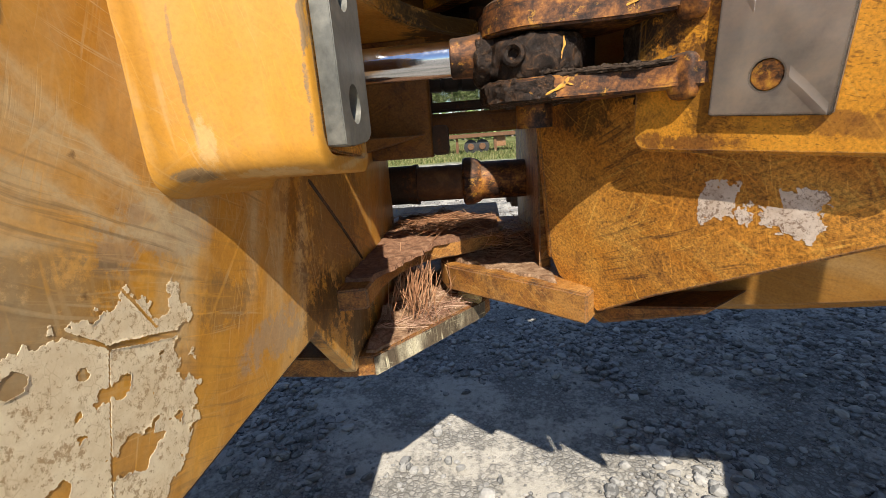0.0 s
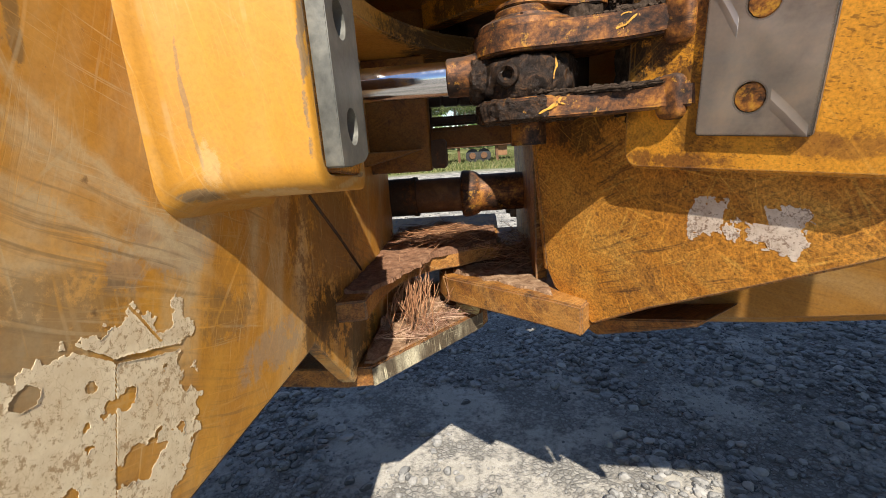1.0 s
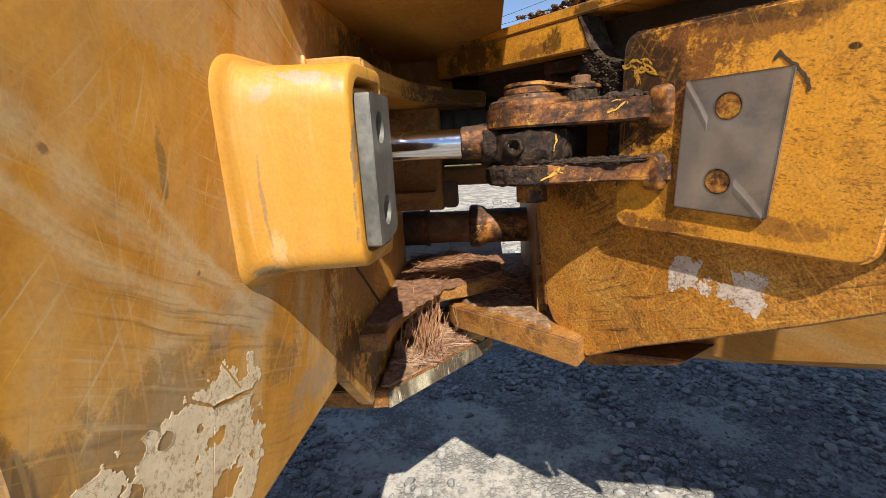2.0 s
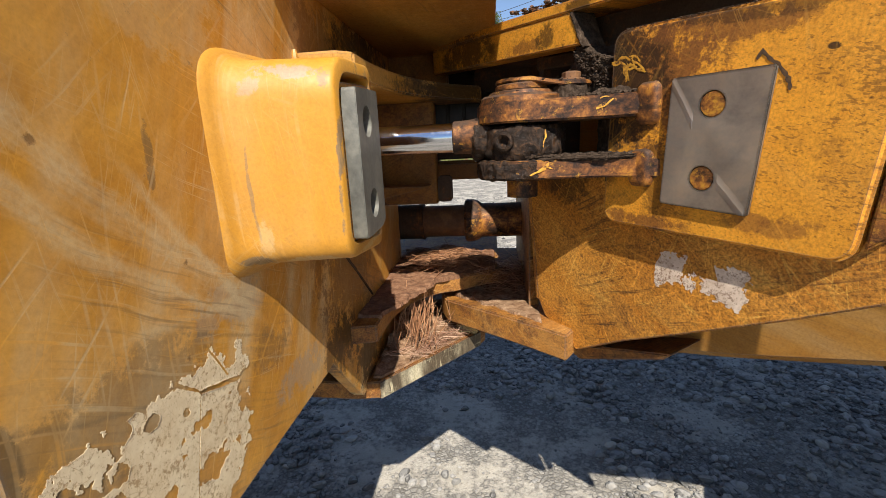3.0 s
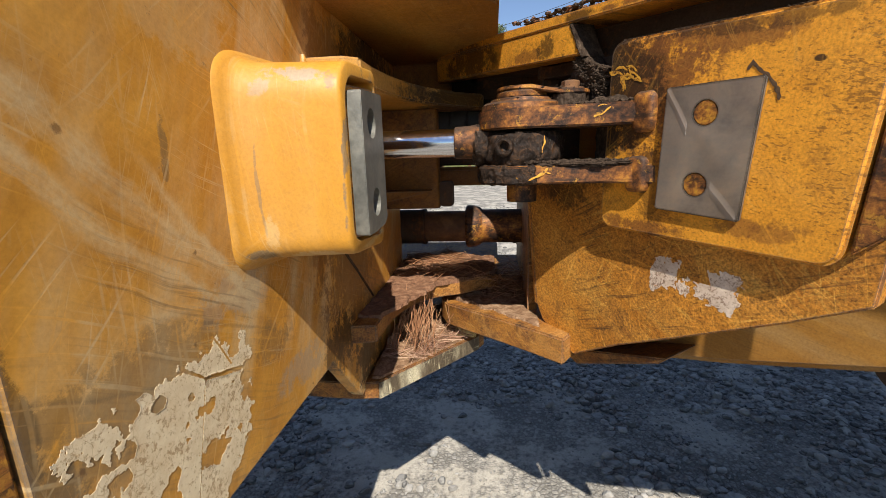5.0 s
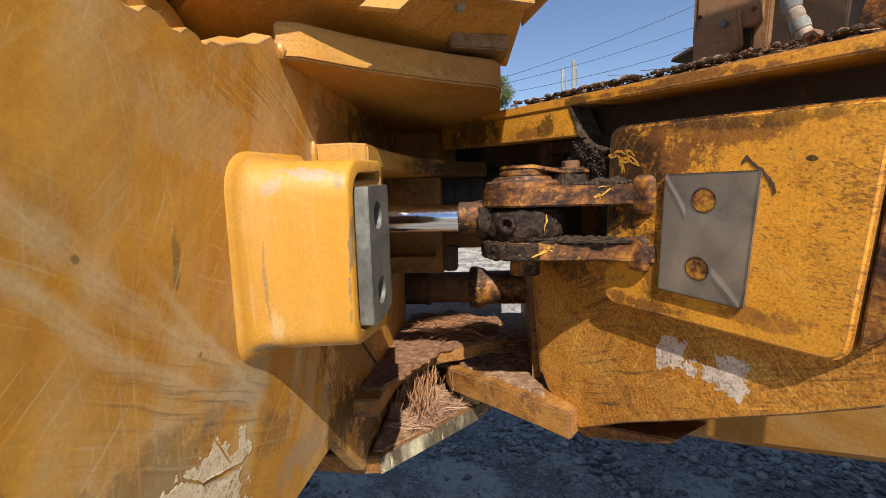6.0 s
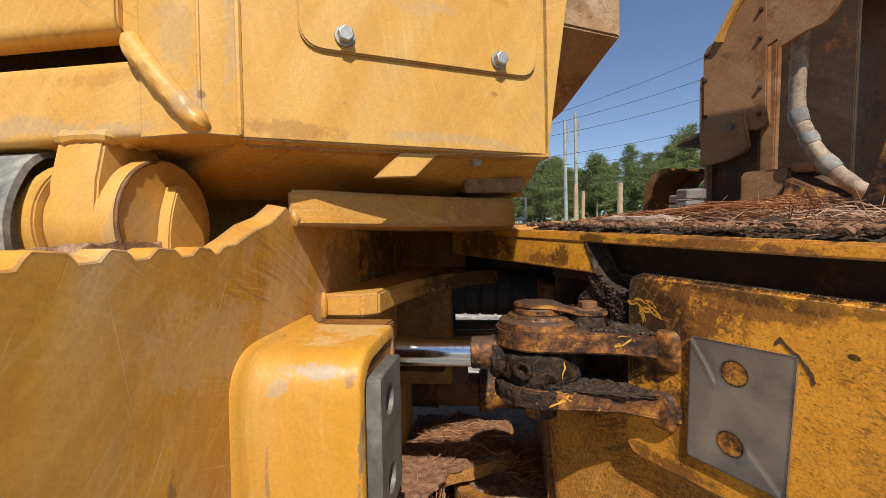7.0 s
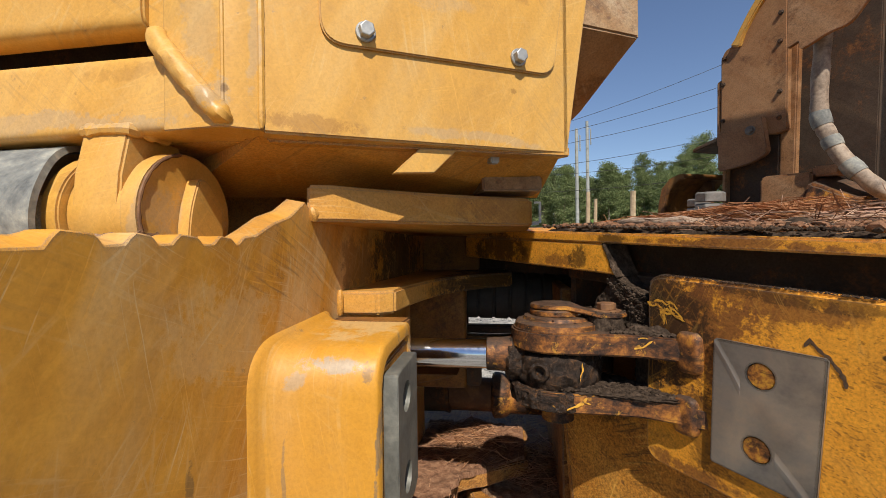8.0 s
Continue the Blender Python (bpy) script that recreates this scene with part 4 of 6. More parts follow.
vs = [under.verts.new(p) for p in ((0.0, 0.022, 0.004), (0.466, 0.022, 0.002), (0.525, 0.17, -0.052), (-0.13, 0.31, -0.046), (0.0, 0.022, 0.03), (0.466, 0.022, 0.03), (0.525, 0.19, 0.03), (-0.13, 0.33, 0.03))]
for q in ((0, 1, 2, 3), (4, 7, 6, 5), (0, 4, 5, 1), (1, 5, 6, 2), (2, 6, 7, 3), (3, 7, 4, 0)):
    under.faces.new([vs[k] for k in q])
part("belly_slope", in_tower(under), yellow, tower, "dusty sloping underside")
part("belly_nut", in_tower(box(0.340, 0.356, 0.035, 0.05, -0.014, 0.004, 0.002)), zinc, tower, "small bright nut under the box")
part("belly_ledge", in_tower(prism([(0.36, 0.10), (0.475, 0.085), (0.51, 0.16), (0.38, 0.18)], "z", -0.050, -0.022, 0.003)), dusty_shaded_brown, tower, "dusty shaded brown ledge under the box")
part("underside_plate", prism([(-1.3, 0.63), (-0.30, 0.532), (-0.165, 0.545), (0.10, 0.71), (0.06, 0.93), (-1.3, 0.93)], "z", 1.824, 1.838, 0.002), yellow, tower, "dusty yellow-brown underside")
part("back_wall", box(-1.3, -0.172, 0.925, 0.95, 1.612, 1.86, 0.003), yellow, tower)
part("back_strip", box(-0.169, 0.05, 0.925, 0.95, 1.772, 1.86, 0.003), yellow, tower)
part("end_panel", in_tower(prism([(0.0, -0.002), (0.16, 0.02), (0.16, 0.62), (0.0, 0.62)], "x", 0.455, 0.466, 0.002)), yellow_tower, tower)


def block(corners, bevel=0.002):
    """A six-sided block from its lower and upper four corners."""
    bm = bmesh.new()
    vs = [bm.verts.new(p) for p in corners]
    for q in ((3, 2, 1, 0), (4, 5, 6, 7), (0, 1, 5, 4), (1, 2, 6, 5), (2, 3, 7, 6), (3, 0, 4, 7)):
        bm.faces.new([vs[k] for k in q])
    bmesh.ops.recalc_face_normals(bm, faces=bm.faces)
    return bevelled(bm, bevel)


part("side_box", block([(0.24, 0.955, 2.152), (0.398, 1.0, 2.127), (0.312, 1.25, 2.05), (0.22, 1.22, 1.955), (0.24, 0.955, 3.1), (0.398, 1.0, 3.1), (0.43, 1.25, 3.1), (0.22, 1.22, 3.1)], 0.004), dusty_shaded_brown, tower, "yellow side box, coloured all over like its dusty shaded underside")
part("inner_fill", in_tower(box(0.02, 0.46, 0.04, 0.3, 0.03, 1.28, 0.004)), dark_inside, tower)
cover = part("cover_plate", in_tower(prism(rounded([(0.069, 0.119), (0.434, 0.122), (0.50, 0.60), (0.060, 0.60)], [0.035, 0.03, 0.01, 0.01], 7), "y", -0.006, -0.0004, 0.002)), yellow_tower, tower, "flat yellow cover plate")
for a, z in ((0.127, 0.140), (0.365, 0.141)):
    head, ring = hex_bolt((a, -0.0065, z), (0, -1, 0), 0.019, 0.010, 0.0135, 0.0035)
    b = part("bolt", in_tower(head), zinc, cover, "zinc-plated hexagon bolt", 20)
    part("washer", in_tower(ring), zinc, b)
part("corner_post", prism(rounded([(-0.294, 0.492), (-0.294, 0.474), (-0.212, 0.470), (-0.176, 0.494), (-0.18, 0.53), (-0.29, 0.53)], 0.005, 3), "z", 1.8235, 3.1, 0.003), yellow_tower, tower)
part("corner_weld", bead([(-0.177, 0.4955, 1.826), (-0.177, 0.4955, 2.1), (-0.177, 0.4955, 2.5)], 0.0045, 0.15), yellow_tower, tower)
part("edge_weld", bead([(-0.212, 0.4725, 1.836), (-0.212, 0.4725, 2.1), (-0.212, 0.4725, 2.5)], 0.003, 0.15), yellow_tower, tower)
part("lower_beam", prism(rounded([(0.478, 1.8245), (0.478, 1.921), (0.62, 1.921), (0.62, 1.8245)], 0.012, 5), "x", -1.4, -0.225, 0.0), yellow_tower, tower)
part("upper_beam", prism(rounded([(0.480, 1.956), (0.480, 3.1), (0.66, 3.1), (0.66, 2.2), (0.522, 2.2), (0.522, 1.956)], [0.022, 0.01, 0.01, 0.01, 0.004, 0.012], 6), "x", -1.4, -0.325, 0.004), yellow_tower, tower)
part("beam_end", prism(rounded([(-0.33, 1.963), (-0.292, 1.936), (-0.292, 2.5), (-0.33, 2.5)], 0.006, 3), "y", 0.490, 0.66, 0.003), yellow_tower, tower)
part("gap_web", box(-1.4, -0.335, 0.62, 0.65, 1.90, 2.198, 0.002), dark_inside, tower)
brace = tube(smooth_line([(-0.306, 0.478, 1.945), (-0.298, 0.472, 1.936), (-0.286, 0.4685, 1.920), (-0.266, 0.4665, 1.897), (-0.244, 0.4665, 1.872), (-0.226, 0.4675, 1.852), (-0.213, 0.471, 1.838), (-0.206, 0.478, 1.831)], 4), [0.005 + 0.0078 * min(1.0, k / 4, (28 - k) / 4) for k in range(29)], 18, 0.16)
part("brace_bar", rough_up(brace, 0.0016, 70), yellow_tower, tower, "thick uneven diagonal weld run")
part("gusset_tab", in_tower(prism([(0.170, -0.041), (0.209, -0.004), (0.268, -0.003), (0.231, -0.038)], "y", 0.012, 0.026, 0.001)), yellow_tower, tower)

# lift cylinder foot on its pin, behind the notched plate
PY, PZ, PR = 0.5385, 1.724, 0.0845
pivot = thing("cylinder_pivot", "yellow lift cylinder pin boss between two rounded lugs", "cylinder pivot")
lug_outline = arc(PY, PZ, PR, -35, 205, 34) + [(PY - 0.078, PZ - 0.1), (PY + 0.07, PZ - 0.1)]
part("outer_lug", rough_up(prism(lug_outline, "x", -0.337, -0.311, 0.0025), 0.0008, 60), yellow_tower, pivot)
part("inner_lug", rough_up(prism(lug_outline, "x", -0.448, -0.422, 0.0025), 0.0008, 60), yellow_tower, pivot)
part("sleeve", lathe([(0.0, 0.074), (0.006, 0.0765), (0.077, 0.0765), (0.082, 0.074)], (-0.420, PY, PZ), (1, 0, 0), 48), yellow_tower, pivot)
part("arm", prism([(PY - 0.0765, PZ), (0.466, PZ + 0.05), (0.479, 1.829), (0.56, 1.829), (0.60, PZ + 0.03), (0.60, PZ)], "x", -0.412, -0.345, 0.003), yellow_tower, pivot)
part("arm_weld", bead([(-0.416, 0.482, 1.830), (-0.38, 0.478, 1.831), (-0.344, 0.479, 1.830), (-0.336, 0.50, 1.828), (-0.336, 0.54, 1.828)], 0.008, 0.6), yellow_tower, pivot)
part("rim_weld", bead([(-0.3105, PY + (PR - 0.002) * math.cos(radians(a)), PZ + (PR - 0.002) * math.sin(radians(a))) for a in range(100, 206, 7)], 0.0022, 0.7), rusty_steel, pivot, "rust-brown ground edge")
keep_outline = rounded([(0.513, 1.64), (0.513, 1.70), (0.518, 1.735), (0.533, 1.776), (0.551, 1.774), (0.581, 1.742), (0.581, 1.64)], [0, 0.02, 0.03, 0.016, 0.008, 0.003, 0], 6)
part("retainer_lug", prism(keep_outline, "x", -0.3105, -0.291, 0.002), yellow_tower, pivot)
part("foot_plate", box(-0.75, X_SIDE - 0.03, 0.23, 0.80, 1.640, 1.668, 0.003), yellow_tower, pivot)
barrel = thing("cylinder_guard", "scuffed grey rubber guard beside the cylinder pin", "guard")
flap = bmesh.new()
shells = []
for r in (0.106, 0.098):
    rows = []
    for k in range(33):
        a = radians(250 - 160 * k / 32)
        y, z = 0.5385 + r * math.cos(a), 1.720 + r * math.sin(a)
        tip = -0.432 - 0.022 * max(0.0, (z - 1.70) / 0.12) + 0.008 * math.sin(3 * a)
        rows.append([flap.verts.new((x, y + 0.002 * noise.noise(Vector((x * 9, z * 20, 1))), z)) for x in [tip - 0.66 * (1 - q / 10) for q in range(11)]])
    shells.append(rows)
for rows in shells:
    for p, q in zip(rows, rows[1:]):
        for k in range(10):
            flap.faces.new((p[k], p[k + 1], q[k + 1], q[k]))
for p, q, u, v in zip(shells[0], shells[0][1:], shells[1], shells[1][1:]):
    flap.faces.new((p[10], q[10], v[10], u[10]))
bmesh.ops.recalc_face_normals(flap, faces=flap.faces)
part("sheet", flap, grey_hide, barrel)


# ---------------------------------------------------------------- rear half of the machine
E1, E2, E3 = Vector((0.5897, -0.8056, -0.0580)), Vector((0.8076, 0.5880, 0.0439)), Vector((-0.0012, -0.0727, 0.9974))
RM = Matrix(((E1.x, E2.x, E3.x, 0.454), (E1.y, E2.y, E3.y, 0.682), (E1.z, E2.z, E3.z, 1.482), (0, 0, 0, 1)))
RI = RM.inverted()
rear = thing("rear_chassis", "rust-streaked worn yellow rear frame with a thick bolted-on pad", "loader chassis", at=RM)


def to_rear(bm):
    bm.transform(RI)
    return bm


pad_outline = rounded([(-0.173, -0.192), (0.200, -0.180), (0.212, 0.138), (-0.170, 0.138)], [0.034, 0.030, 0.02, 0.030], 7)
part("pad_plate", prism(pad_outline, "y", 0.0, 0.024, 0.005, 3), yellow_rear, rear, "thick worn yellow pad plate with rounded corners")
part("pad_end", prism([(0.206, -0.16), (0.236, -0.13), (0.25, 0.12), (0.214, 0.13)], "y", 0.004, 0.03, 0.003), rust_orange, rear, "rusty orange end strip")
frame_outline = [(0.244, 0.125), (-0.186, 0.125), (-0.186, -0.085), (-0.410, -0.085), (-0.408, -0.159), (-0.374, -0.435), (-0.352, -0.470), (-0.308, -0.491), (-0.245, -0.519), (-0.126, -0.441), (-0.013, -0.376), (0.144, -0.283), (0.236, -0.224)]
part("side_plate", prism(frame_outline, "y", 0.0245, 0.052, 0.003), yellow_frame, rear, "scratched yellow side plate, rusted through its paint")


def bent_edge():
    """Where the side plate is bent round into its return, one smooth quarter turn from top to bottom."""
    bm = bmesh.new()
    rows = []
    for a, c in ((-0.410, -0.085), (-0.408, -0.159), (-0.391, -0.29), (-0.374, -0.435)):
        plan = [(a, 0.0249 + 0.020), (a, 0.0249)] + [(a - 0.024 * math.sin(radians(q)), 0.0489 - 0.024 * math.cos(radians(q))) for q in range(10, 91, 10)] + [(a - 0.024, 0.16), (a - 0.008, 0.16), (a - 0.008, 0.07)]
        rows.append([bm.verts.new((u, b, c)) for u, b in plan])
    n = len(rows[0])
    for p, q in zip(rows, rows[1:]):
        for k in range(n):
            bm.faces.new((p[k], p[(k + 1) % n], q[(k + 1) % n], q[k]))
    bm.faces.new(rows[0][::-1])
    bm.faces.new(rows[-1])
    bmesh.ops.recalc_face_normals(bm, faces=bm.faces)
    return bm


part("bent_edge", bent_edge(), yellow_frame, rear, "", 50)
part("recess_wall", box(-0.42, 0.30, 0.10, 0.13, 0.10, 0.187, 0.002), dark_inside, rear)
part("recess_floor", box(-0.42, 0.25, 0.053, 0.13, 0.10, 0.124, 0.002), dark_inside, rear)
# near-black return paints in the shade beside the side plate
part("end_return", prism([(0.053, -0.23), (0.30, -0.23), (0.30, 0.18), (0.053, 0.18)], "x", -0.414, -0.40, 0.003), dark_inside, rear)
part("end_step", box(0.250, 0.268, 0.05, 0.08, -0.20, 0.12, 0.003), yellow_bright, rear)
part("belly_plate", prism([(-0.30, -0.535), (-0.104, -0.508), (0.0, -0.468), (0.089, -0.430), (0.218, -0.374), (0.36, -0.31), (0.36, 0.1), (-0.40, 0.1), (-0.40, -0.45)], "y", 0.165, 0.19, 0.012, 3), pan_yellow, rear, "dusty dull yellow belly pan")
part("belly_lip", prism([(-0.292, -0.556), (-0.262, -0.563), (-0.16, -0.512), (-0.055, -0.459), (-0.040, -0.440), (-0.24, -0.515)], "y", 0.056, 0.16, 0.003), rusty_shaded_hitch, rear, "rusty yellow lip under the side plate")
# dark block added where the ground under the belly lies in shade
case = rounded([(0.02, -0.50), (0.04, -0.70), (0.14, -0.78), (0.9, -0.80), (0.9, -0.40), (0.05, -0.40)], 0.05, 4)
part("dark_block", rough_up(prism(case, "y", 0.86, 1.35, 0.03, 3), 0.006, 8), dark_inside, rear, "dark block standing in for the shade under the belly")
# unseen floor, its outline cut to shape the sunlit patch on the ground
part("shade_floor", prism([(-0.22, 0.191), (0.22, 0.191), (0.568, 0.582), (0.66, 0.413), (0.80, 0.19), (1.3, 0.19), (1.3, 3.4), (-0.22, 3.4)], "z", -0.36, -0.33, 0.004), dark_inside, rear)
# unseen body, deck and beam added to shade the ground below
part("unseen_body", box(-0.2, 1.3, 1.6, 3.3, -0.329, 0.16, 0.02), dark_inside, rear)
part("shade_deck", prism([(-0.462, 0.605), (-0.30, 0.605), (1.2, 0.62), (1.2, 1.59), (-0.30, 1.59), (-0.462, 1.30)], "z", 0.10, 0.13, 0.003), dark_inside, rear)
part("shade_beam", to_rear(box(0.22, 0.88, 2.10, 2.52, 1.0, 1.1, 0.02)), dark_inside, rear)
part("far_side_plate", box(-0.30, 0.46, 0.95, 0.98, -0.42, 0.18, 0.004), dark_inside, rear)

# deck over the rear frame
part("deck_plate", prism([(-0.80, 0.0), (0.42, 0.0), (0.46, 0.5), (1.2, 0.62), (1.2, 0.95), (-0.20, 0.95), (-0.30, 0.60), (-0.80, 0.60)], "z", 0.187, 0.207, 0.003), yellow_rear, rear, "worn yellow deck plate under pine litter")
part("deck_nose", prism([(-0.80, 0.126), (-0.241, 0.128), (-0.272, 0.1865), (-0.80, 0.1865)], "y", 0.002, 0.06, 0.003), yellow_rear, rear)

# tongue that lies between the front half's hitch plates
tongue = [(0.303, 0.903), (0.326, 0.940), (0.40, 1.03), (0.40, 1.75), (0.02, 1.75), (-0.03, 1.45), (-0.01, 1.20), (0.012, 1.140), (0.09, 1.078), (0.17, 1.016), (0.24, 0.958)]
part("tongue_plate", to_rear(prism(tongue, "z", 0.965, 1.029, 0.004)), rusty_shaded_hitch, rear, "thick rusty yellow hitch tongue plate")
# hidden plate added to keep the sun off the inner screen
part("sun_cover", to_rear(box(0.08, 0.52, 1.19, 1.42, 1.664, 1.676, 0.002)), dark_inside, rear)
# dark panel in place of the shade inside the gap
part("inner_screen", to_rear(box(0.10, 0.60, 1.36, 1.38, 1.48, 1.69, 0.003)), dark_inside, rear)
part("inner_side", to_rear(prism([(0.235, 1.08), (0.262, 1.09), (0.262, 1.75), (0.24, 1.75)], "z", 1.02, 1.58, 0.003)), rusty_shaded_hitch, rear)

# steel wear plate with two plug welds
wear = prism(rounded([(-0.053, -0.138), (0.081, -0.138), (0.088, 0.060), (-0.051, 0.054)], 0.004, 2), "y", -0.0075, -0.0006, 0.0015)
wear = drilled(wear, (0.014, 0, 0.015), (0, 1, 0), 0.0185)
wear = drilled(wear, (0.011, 0, -0.091), (0, 1, 0), 0.0185)
wear_plate = part("wear_plate", wear, bare_steel, rear, "rubbed bare steel plate with two plug holes")
for a, c in ((0.014, 0.015), (0.011, -0.091)):
    plug = lathe([(0.0, 0.0180), (0.0055, 0.0178), (0.0068, 0.0168)], (a, 0.0, c), (0, -1, 0), 28)
    part("plug_weld", rough_up(plug, 0.0007, 160, 1), plug_rust, wear_plate, "rusty yellow plug weld")


def dab(points, radius, material, parent, label, flat=None):
    """A run of thick paint or sealant lying on a face; flat: the face's normal, along which it is pressed thin."""
    pts = []
    p = [Vector(q) for q in points]
    for a, b in zip(p, p[1:]):
        n = max(2, int((b - a).length / 0.003))
        pts += [a.lerp(b, k / n) for k in range(n)]
    pts.append(p[-1])
    pts = [q + 0.0016 * noise.noise_vector(q * 90) for q in pts]
    bm = tube(pts, [radius * 0.62 * (0.6 + 1.2 * abs(noise.noise(q * 110))) * (0.4 if k in (0, len(pts) - 1) else 1) for k, q in enumerate(pts)], 8)
    if flat is not None:
        n = Vector(flat).normalized()
        o = sum(pts, Vector()) / len(pts)
        for v in bm.verts:
            v.co -= n * (v.co - o).dot(n) * 0.95
    return part("paint_run", bm, material, parent, label)


bright_dab = simple("bright_yellow_paint_run", [(0.40, (0.10, 0.045, 0.014)), (0.47, (0.45, 0.21, 0.022)), (0.6, (0.60, 0.31, 0.03))], 130, (0.5, 0.7), 0.0, 0.4)
smear = simple("dry_brown_sealant", [(0.36, (0.030, 0.018, 0.010)), (0.52, (0.075, 0.040, 0.018)), (0.7, (0.15, 0.075, 0.025))], 120, (0.7, 0.9), 0.0, 0.5)
dab([(0.060, -0.0002, 0.068), (0.066, -0.0003, 0.078), (0.074, -0.0003, 0.068), (0.086, -0.0003, 0.059), (0.096, -0.0003, 0.048), (0.102, -0.0003, 0.036), (0.103, -0.0002, 0.028)], 0.0042, smear, rear, "dry brown smear of old sealant", (0, 1, 0))


def brushed(centre, turn, spread, strokes, seed, place, parent, label, flat):
    """A paint mark left by a few strokes of a dry brush, each stroke thin and bent."""
    rng_d = random.Random(seed)
    for _ in range(strokes):
        a0 = radians(turn + rng_d.gauss(0, 10))
        c = Vector(centre) + Vector((rng_d.gauss(0, spread[0]), rng_d.gauss(0, spread[1])))
        n, sag = rng_d.uniform(0.012, 0.036), rng_d.uniform(-0.008, 0.010)
        run = [place(*(c + Vector((math.cos(a0), math.sin(a0))) * n * t + Vector((-math.sin(a0), math.cos(a0))) * sag * (1 - 4 * t * t))) for t in (-0.5, -0.2, 0.1, 0.5)]
        dab(run, rng_d.uniform(0.0020, 0.0042), bright_dab, parent, label, flat)


brushed((-0.130, 0.084), -22, (0.012, 0.005), 14, 41, lambda a, c: (a, -0.0004, c), rear, "bright yellow dry-brushed paint mark", (0, 1, 0))
brushed((-0.142, 0.070), -70, (0.004, 0.008), 4, 42, lambda a, c: (a, -0.0004, c), rear, "bright yellow dry-brushed paint mark", (0, 1, 0))

# clevis: two arms grown out of the pad
arm_plan = arc(0.205, 0.872, 0.086, 265, 95, 18) + [(0.26, 0.955), (0.335, 0.90), (0.425, 0.735), (0.405, 0.742), (0.375, 0.762), (0.335, 0.780), (0.28, 0.786)]
clevis = thing("clevis", "rusty orange forged clevis caked with black grease", "clevis")
part("upper_arm", rough_up(prism(arm_plan, "z", 1.489, 1.527, 0.0035, 2), 0.0007, 45), rust_orange, clevis)
part("lower_arm", rough_up(prism(arm_plan, "z", 1.388, 1.422, 0.0035, 2), 0.0009, 45), rust_orange, clevis)


def ear_lump(centre, half, turn):
    """A rounded upright boss where an arm runs into the pad: a soft-cornered block."""
    bm = bmesh.new()
    bmesh.ops.create_icosphere(bm, subdivisions=4, radius=1.0)
    soft = lambda v, p: math.copysign(abs(v) ** p, v)
    for v in bm.verts:
        v.co = Vector((soft(v.co.x, 0.5) * half[0], soft(v.co.y, 0.5) * half[1], soft(v.co.z, 0.5) * half[2]))
    bm.transform(Matrix.Translation(centre) @ Matrix.Rotation(radians(turn), 4, "Z"))
    return rough_up(bm, 0.0016, 55)


part("upper_root", ear_lump((0.407, 0.758, 1.507), (0.022, 0.020, 0.034), -54), rust_orange, clevis)
part("lower_root", ear_lump((0.402, 0.766, 1.403), (0.021, 0.020, 0.032), -54), rust_orange, clevis)
crust = bevelled(prism([(0.325, 0.80), (0.36, 0.785), (0.405, 0.762), (0.425, 0.770), (0.38, 0.86), (0.33, 0.86)], "z", 1.524, 1.537), 0.005, 1)
part("dirt_crust", lumpy(crust, 0.005, 0.006, 70), dark_dirt, clevis, "crumbly black dirt caked on the arm")
root = bevelled(prism([(0.362, 0.83), (0.392, 0.785), (0.415, 0.765), (0.44, 0.765), (0.37, 0.90), (0.345, 0.88)], "z", 1.375, 1.535), 0.010, 2)
part("root_web", lumpy(root, 0.006, 0.003, 80), dark_dirt, clevis, "black oily dirt packed between the arms")
part("boss_ring", rough_up(lathe([(0.0, 0.080), (0.010, 0.079), (0.014, 0.074), (0.015, 0.064), (0.021, 0.061), (0.023, 0.05)], (0.205, 0.872, 1.526), (0, 0, 1), 56), 0.001, 70), rust_orange, clevis)
cake = prism([(0.29 + (x - 0.29) * 0.86, 0.855 + (y - 0.855) * 0.86) for x, y in arm_plan[2:-3]], "z", 1.420, 1.427, 0.003)
part("grease_layer", lumpy(cake, 0.005, 0.004, 85), dark_dirt, clevis, "crumbly black grease and dirt")
part("grease_smear", lumpy(lathe([(0.0, 0.080), (0.004, 0.0875), (0.03, 0.0875), (0.036, 0.08)], (0.205, 0.872, 1.387), (0, 0, 1), 56), 0.005, 0.0035, 75), grease, clevis, "wet black grease")
for run, w, n in (([(0.300, 0.7843, 1.498), (0.318, 0.783, 1.503), (0.336, 0.779, 1.508), (0.350, 0.774, 1.520)], 0.0030, (0.3, 1, 0)), ([(0.318, 0.783, 1.519), (0.334, 0.780, 1.523), (0.352, 0.773, 1.521)], 0.0022, (0.3, 1, 0)), ([(0.352, 0.772, 1.520), (0.355, 0.771, 1.503)], 0.0016, (0.4, 1, 0)), ([(0.330, 0.7805, 1.515), (0.334, 0.7795, 1.502)], 0.002, (0.3, 1, 0)),
                  ([(0.212, 0.783, 1.396), (0.228, 0.783, 1.402), (0.240, 0.784, 1.412)], 0.0036, (0, 1, 0)), ([(0.236, 0.7838, 1.404), (0.246, 0.7845, 1.418)], 0.004, (0, 1, 0)), ([(0.240, 0.784, 1.410), (0.252, 0.785, 1.406)], 0.002, (0, 1, 0))):
    dab(run, w, bright_dab, clevis, "bright yellow paint run", n)
pin = thing("clevis_pin", "rusty pivot pin with a keeper plate and bolt", "pivot pin")
part("head", rough_up(lathe([(-0.20, 0.03), (0.0, 0.03), (0.001, 0.050), (0.009, 0.050), (0.012, 0.047)], (0.205, 0.872, 1.549), (0, 0, 1), 40), 0.0008, 60), rust_orange, pin)
